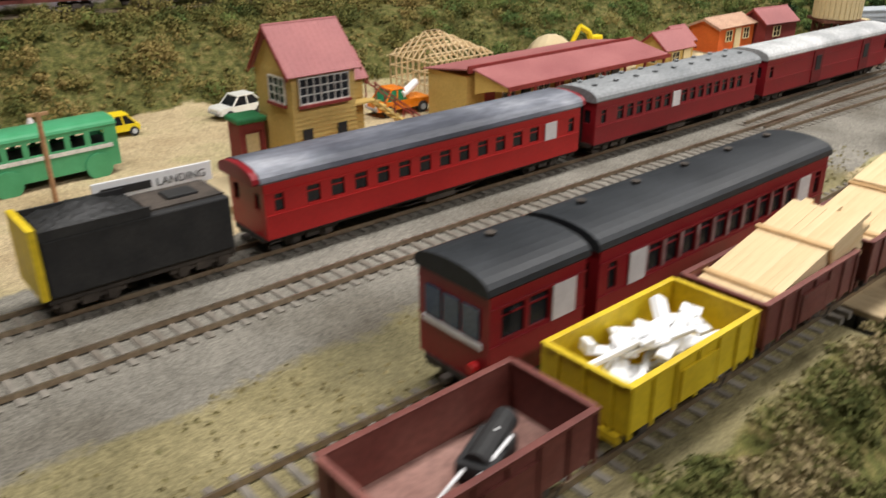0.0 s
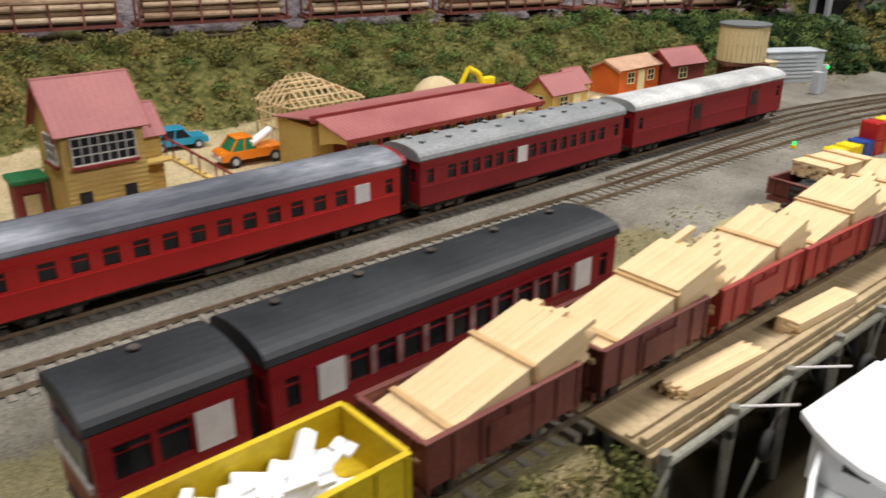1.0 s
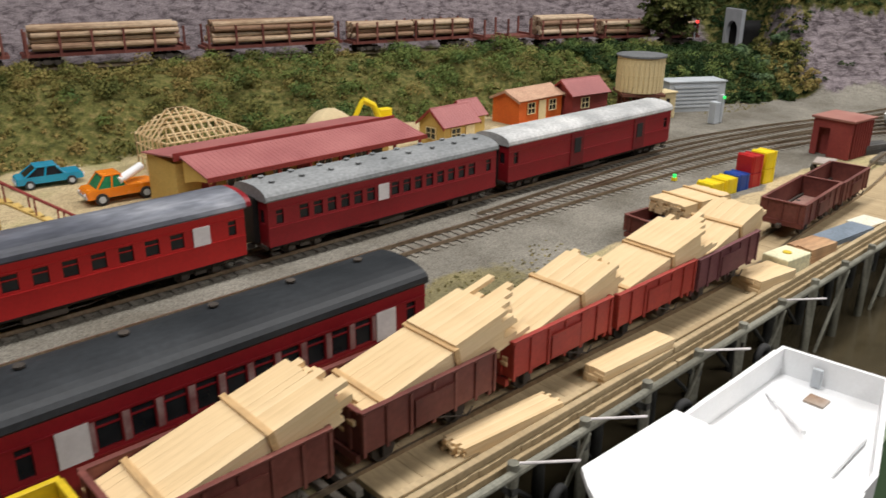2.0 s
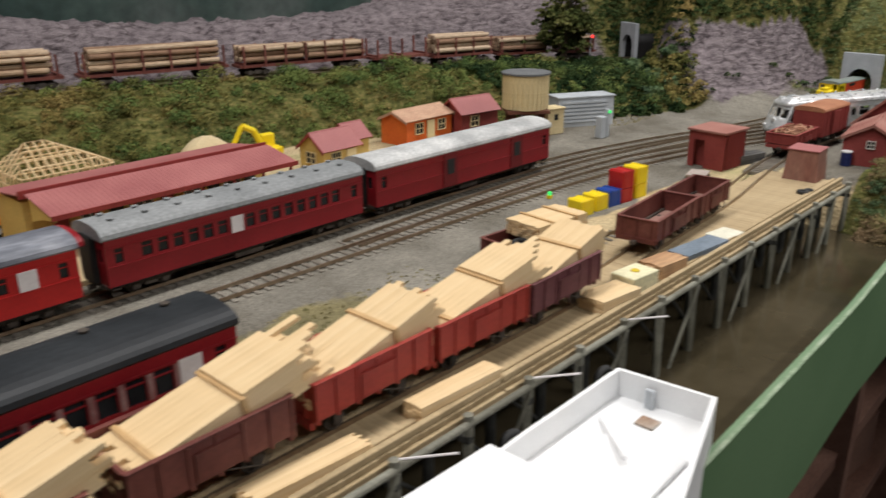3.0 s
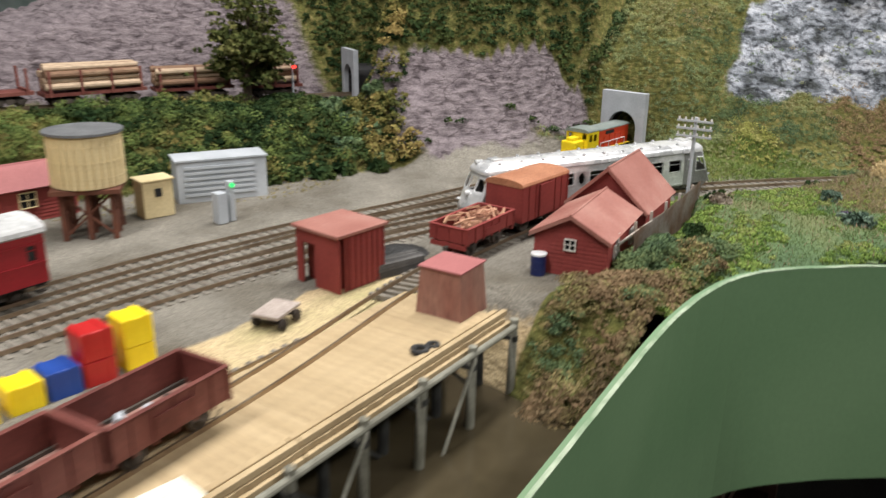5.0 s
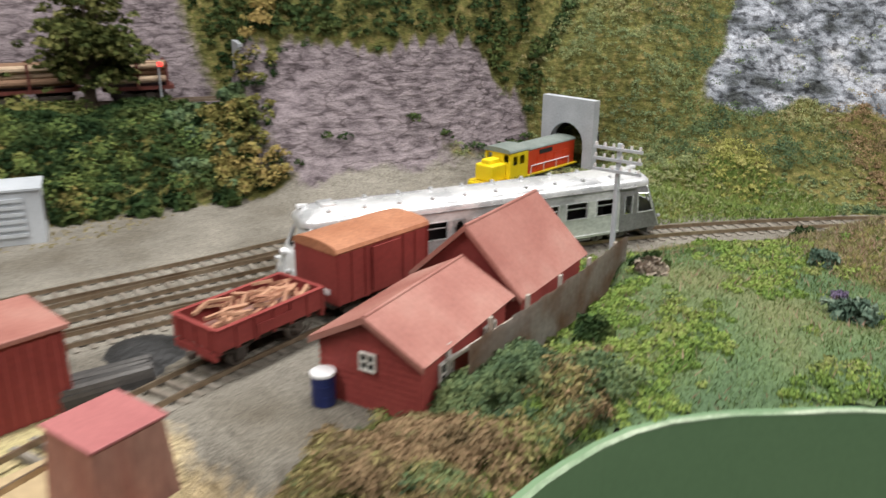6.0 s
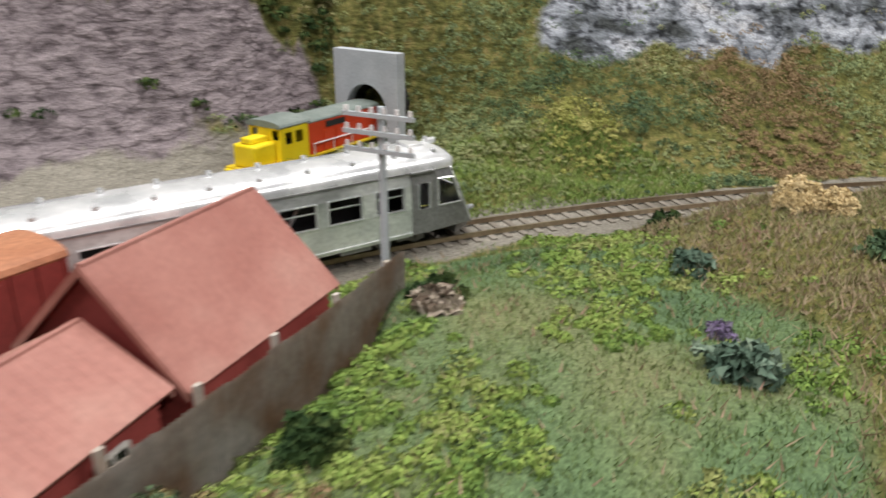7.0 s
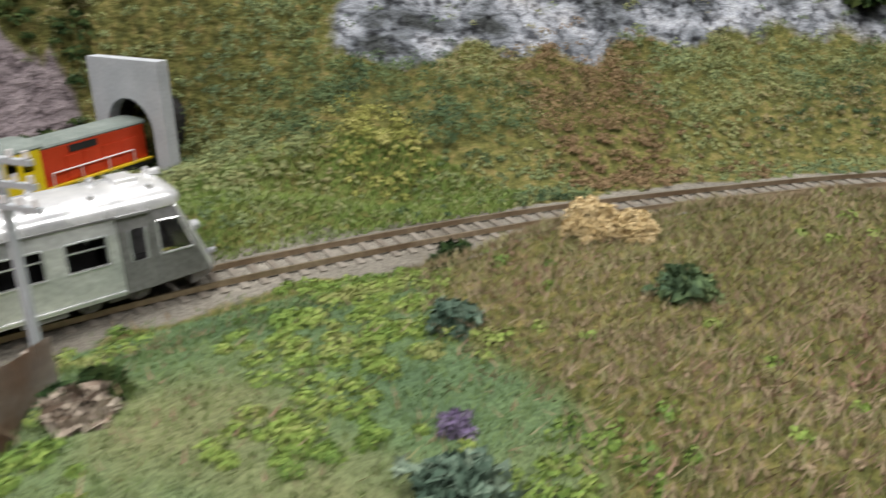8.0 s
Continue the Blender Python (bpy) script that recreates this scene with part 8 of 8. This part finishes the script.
lp = thing("lamp_post", "brown wooden lamp post beside the bus", "lamp post")
part("post", cyl(bmesh.new(), 0.0016, 0, 0.060, 8), "timber_dark", lp)
part("arm", B(-0.006, 0.006, -0.0008, 0.0008, 0.058, 0.0600), "timber_dark", lp)
part("lamp", cyl(bmesh.new(), 0.0022, 0.0545, 0.058, 10, r2=0.001, x=-0.005), "pane_white", lp)
place(lp, 0.122, 0.525, 0)

# telegraph pole
tp = thing("telegraph_pole", "grey telegraph pole with three crossarms and insulators", "telegraph pole")
part("pole", cyl(bmesh.new(), 0.0018, -0.012, 0.0715, 10, r2=0.0014), "grey_metal", tp)
for z in (0.0685, 0.0620, 0.0555):
    arm = part("crossarm", B(-0.0150, 0.0150, -0.0032, -0.0018, z - 0.0008, z + 0.0008), "grey_metal", tp)
    for k in range(6):
        x = -0.0135 + 0.0054 * k
        part("insulator", cyl(bmesh.new(), 0.0009, z + 0.0011, z + 0.0030, 8, r2=0.0006, x=x, y=-0.0025), "pane_white", arm)
place(tp, 1.335, 0.079, land1(1.335, 0.079), -90)

# rusty corrugated fence behind the goods sheds
fe = thing("iron_fence", "rusty corrugated iron fence behind the goods sheds", "fence")
for i in range(20):
    x0 = 1.158 + 0.0086 * i
    bm = bmesh.new()
    n = 8
    pf = [(x0 + 0.0084 * j / n, 0.0005 * (1 if j % 2 else -1)) for j in range(n + 1)]
    zt_ = 0.034 + random.uniform(-0.0006, 0.0006)
    lo = [bm.verts.new((x, y, 0.004)) for x, y in pf]
    hi = [bm.verts.new((x, y, zt_)) for x, y in pf]
    for j in range(n):
        bm.faces.new((lo[j], lo[j + 1], hi[j + 1], hi[j]))
    bmesh.ops.solidify(bm, geom=bm.faces, thickness=0.0005)
    o = part("panel", bm, "rust_fence", fe)
    o.matrix_basis = pose(0, 0.0605 + 0.00002 * i * i, 0)
part("top_rail", B(1.158, 1.33, 0.0710, 0.0722, 0.022, 0.024), "rust_fence", fe)
for i in range(6):
    part("fence_post", B(1.16 + 0.033 * i, 1.1625 + 0.033 * i, 0.0724, 0.0740, 0.0, 0.030), "rust_fence", fe)

# drum, pallets, coal patch and the relay cabinet
dr = thing("oil_drum", "navy oil drum with a white top", "drum")
bm = cyl(bmesh.new(), 0.0062, 0, 0.0165, 20)
for z in (0.005, 0.011):
    cyl(bm, 0.0065, z, z + 0.0008, 20)
part("barrel", bm, "navy", dr)
part("rim", cyl(bmesh.new(), 0.0066, 0.0167, 0.0182, 20), "white", dr)
dr.matrix_basis = pose(1.1300, 0.1175, 0) @ Matrix.Diagonal((0.85, 0.85, 0.85, 1))
sl = thing("sleeper_stack", "stack of old grey sleepers by the siding", "sleeper stack")
for k in range(4):
    for j in range(5 - k // 2):
        o = part("sleeper", B(-0.020, 0.020, -0.0018, 0.0018, 0, 0.0023), "tar_sleeper", sl)
        o.matrix_basis = pose(random.uniform(-0.002, 0.002), (j - 2) * 0.0038, 0.0024 * k, 0, 0, random.uniform(-3, 3))
place(sl, 1.078, 0.203, 0, -18)
for k, (x, y, r) in enumerate(((1.112, 0.222, 0.020), (1.098, 0.209, 0.013))):
    me_, _, _ = grid_mesh("coal_heap", np.linspace(x - r, x + r, 18), np.linspace(y - r * 1.1, y + r * 1.1, 18), lambda X, Y: -0.001 + 0.004 * np.clip(1 - ((X - x) / r) ** 2 - ((Y - y) / (1.1 * r)) ** 2, 0, 1) + 0.0006 * rough(X, Y, 700, 93))
    me_.materials.append(M["coal"])
    tagged(new("coal_heap", me_), "low heap of spilt coal beside the siding", "coal")
rb = thing("relay_cabinet", "grey lineside relay cabinets with a green lamp", "signal cabinet")
part("cabinet", B(-0.007, 0.002, -0.005, 0.005, 0, 0.026, bev=0.0006), "grey_metal", rb)
part("mast", B(0.005, 0.010, -0.003, 0.003, 0, 0.034, bev=0.0006), "grey_metal", rb)
mg = bpy.data.materials.new("green_signal_lens")
mg.use_nodes = True
mg.node_tree.nodes["Principled BSDF"].inputs["Base Color"].default_value = (0.02, 0.5, 0.1, 1)
mg.node_tree.nodes["Principled BSDF"].inputs["Emission Color"].default_value = (0.05, 1, 0.2, 1)
mg.node_tree.nodes["Principled BSDF"].inputs["Emission Strength"].default_value = 1.0
part("lens", cyl(bmesh.new(), 0.0018, 0, 0.002, 10, m=pose(0.0075, -0.003, 0.031, 90)), mg, rb)
place(rb, 1.085, 0.385, 0, -12)
ds = thing("dwarf_signal", "small green and yellow ground signal between the tracks", "ground signal")
part("base", B(-0.002, 0.002, -0.002, 0.002, 0, 0.003), "yellow_bright", ds)
part("lens", cyl(bmesh.new(), 0.0017, 0.003, 0.006, 10), mg, ds)
place(ds, 0.826, 0.283, 0.0)
cs_ = thing("relay_hut", "small cream hut with a dark hatch beside the water tower", "hut")
part("wall", B(-0.013, 0.013, -0.010, 0.010, 0, 0.031, bev=0.0005), "cream", cs_)
part("roof", B(-0.0145, 0.0145, -0.0115, 0.0115, 0.0312, 0.0328, bev=0.0004), "cream", cs_)
part("hatch", B(-0.003, 0.003, -0.0106, -0.0102, 0.018, 0.025), "black", cs_)
place(cs_, 1.066, 0.448, 0, -15)
dg = thing("digger", "yellow model excavator behind the station", "excavator")
for y in (-0.0075, 0.0075):
    part("crawler", B(-0.016, 0.016, y - 0.0028, y + 0.0028, 0, 0.0075, bev=0.0025), "tyre", dg)
dc = part("cab", B(-0.012, 0.004, -0.009, 0.0, 0.0105, 0.030, bev=0.0015), "yellow_bright", dg)
part("cab_window", B(-0.009, 0.001, -0.0096, -0.0091, 0.019, 0.027), "glass", dc)
part("engine_cover", B(-0.017, 0.008, -0.0095, 0.0095, 0.0077, 0.0160, bev=0.0015), "yellow_bright", dg)
bm = bmesh.new()
for (xa, za), (xb, zb), r0 in (((0.004, 0.014), (0.014, 0.036), 0.0036), ((0.014, 0.036), (0.027, 0.043), 0.0034), ((0.027, 0.043), (0.038, 0.024), 0.0028)):
    rod(bm, (xa, 0.004, za), (xb, 0.004, zb), r0, 8)
bo = part("boom", bm, "yellow_bright", dg)
part("bucket", extrude_x(bmesh.new(), [(-0.002, 0.010), (0.010, 0.010), (0.012, 0.020), (0.000, 0.025)], 0.033, 0.043), "yellow", bo)
place(dg, 0.742, 0.598, 0, 170)
for x, y, r, h_ in ((0.672, 0.605, 0.034, 0.0385), (0.85, 0.53, 0.010, 0.006)):
    bm = bmesh.new()
    bmesh.ops.create_icosphere(bm, subdivisions=3, radius=1.0)
    bmesh.ops.delete(bm, geom=[v for v in bm.verts if v.co.z < -0.2], context="VERTS")
    for v in bm.verts:
        k = 1 + 0.10 * math.sin(5 * v.co.x + 3 * v.co.y) + random.uniform(-0.03, 0.03)
        v.co = Vector((v.co.x * r * k, v.co.y * r * 0.8 * k, v.co.z * h_ * (0.9 + 0.1 * k)))
    o = tagged(mesh_ob("sand_mound", bm, M["sand"]), "heap of pale sand behind the station", "sand heap")
    place(o, x, y, 0)
# upper tunnel mouth at the end of the logging line
t2 = thing("tunnel_portal", "small pale concrete portal on the upper line", "tunnel portal")
o = bpy.data.objects["face"].copy()
scene.collection.objects.link(o)
o.parent = t2
o = bpy.data.objects["bore"].copy()
scene.collection.objects.link(o)
o.parent = t2
t2.matrix_basis = pose(1.470, 0.575, 0.045, 0, 0, -32) @ Matrix.Diagonal((0.8, 0.8, 0.8, 1))
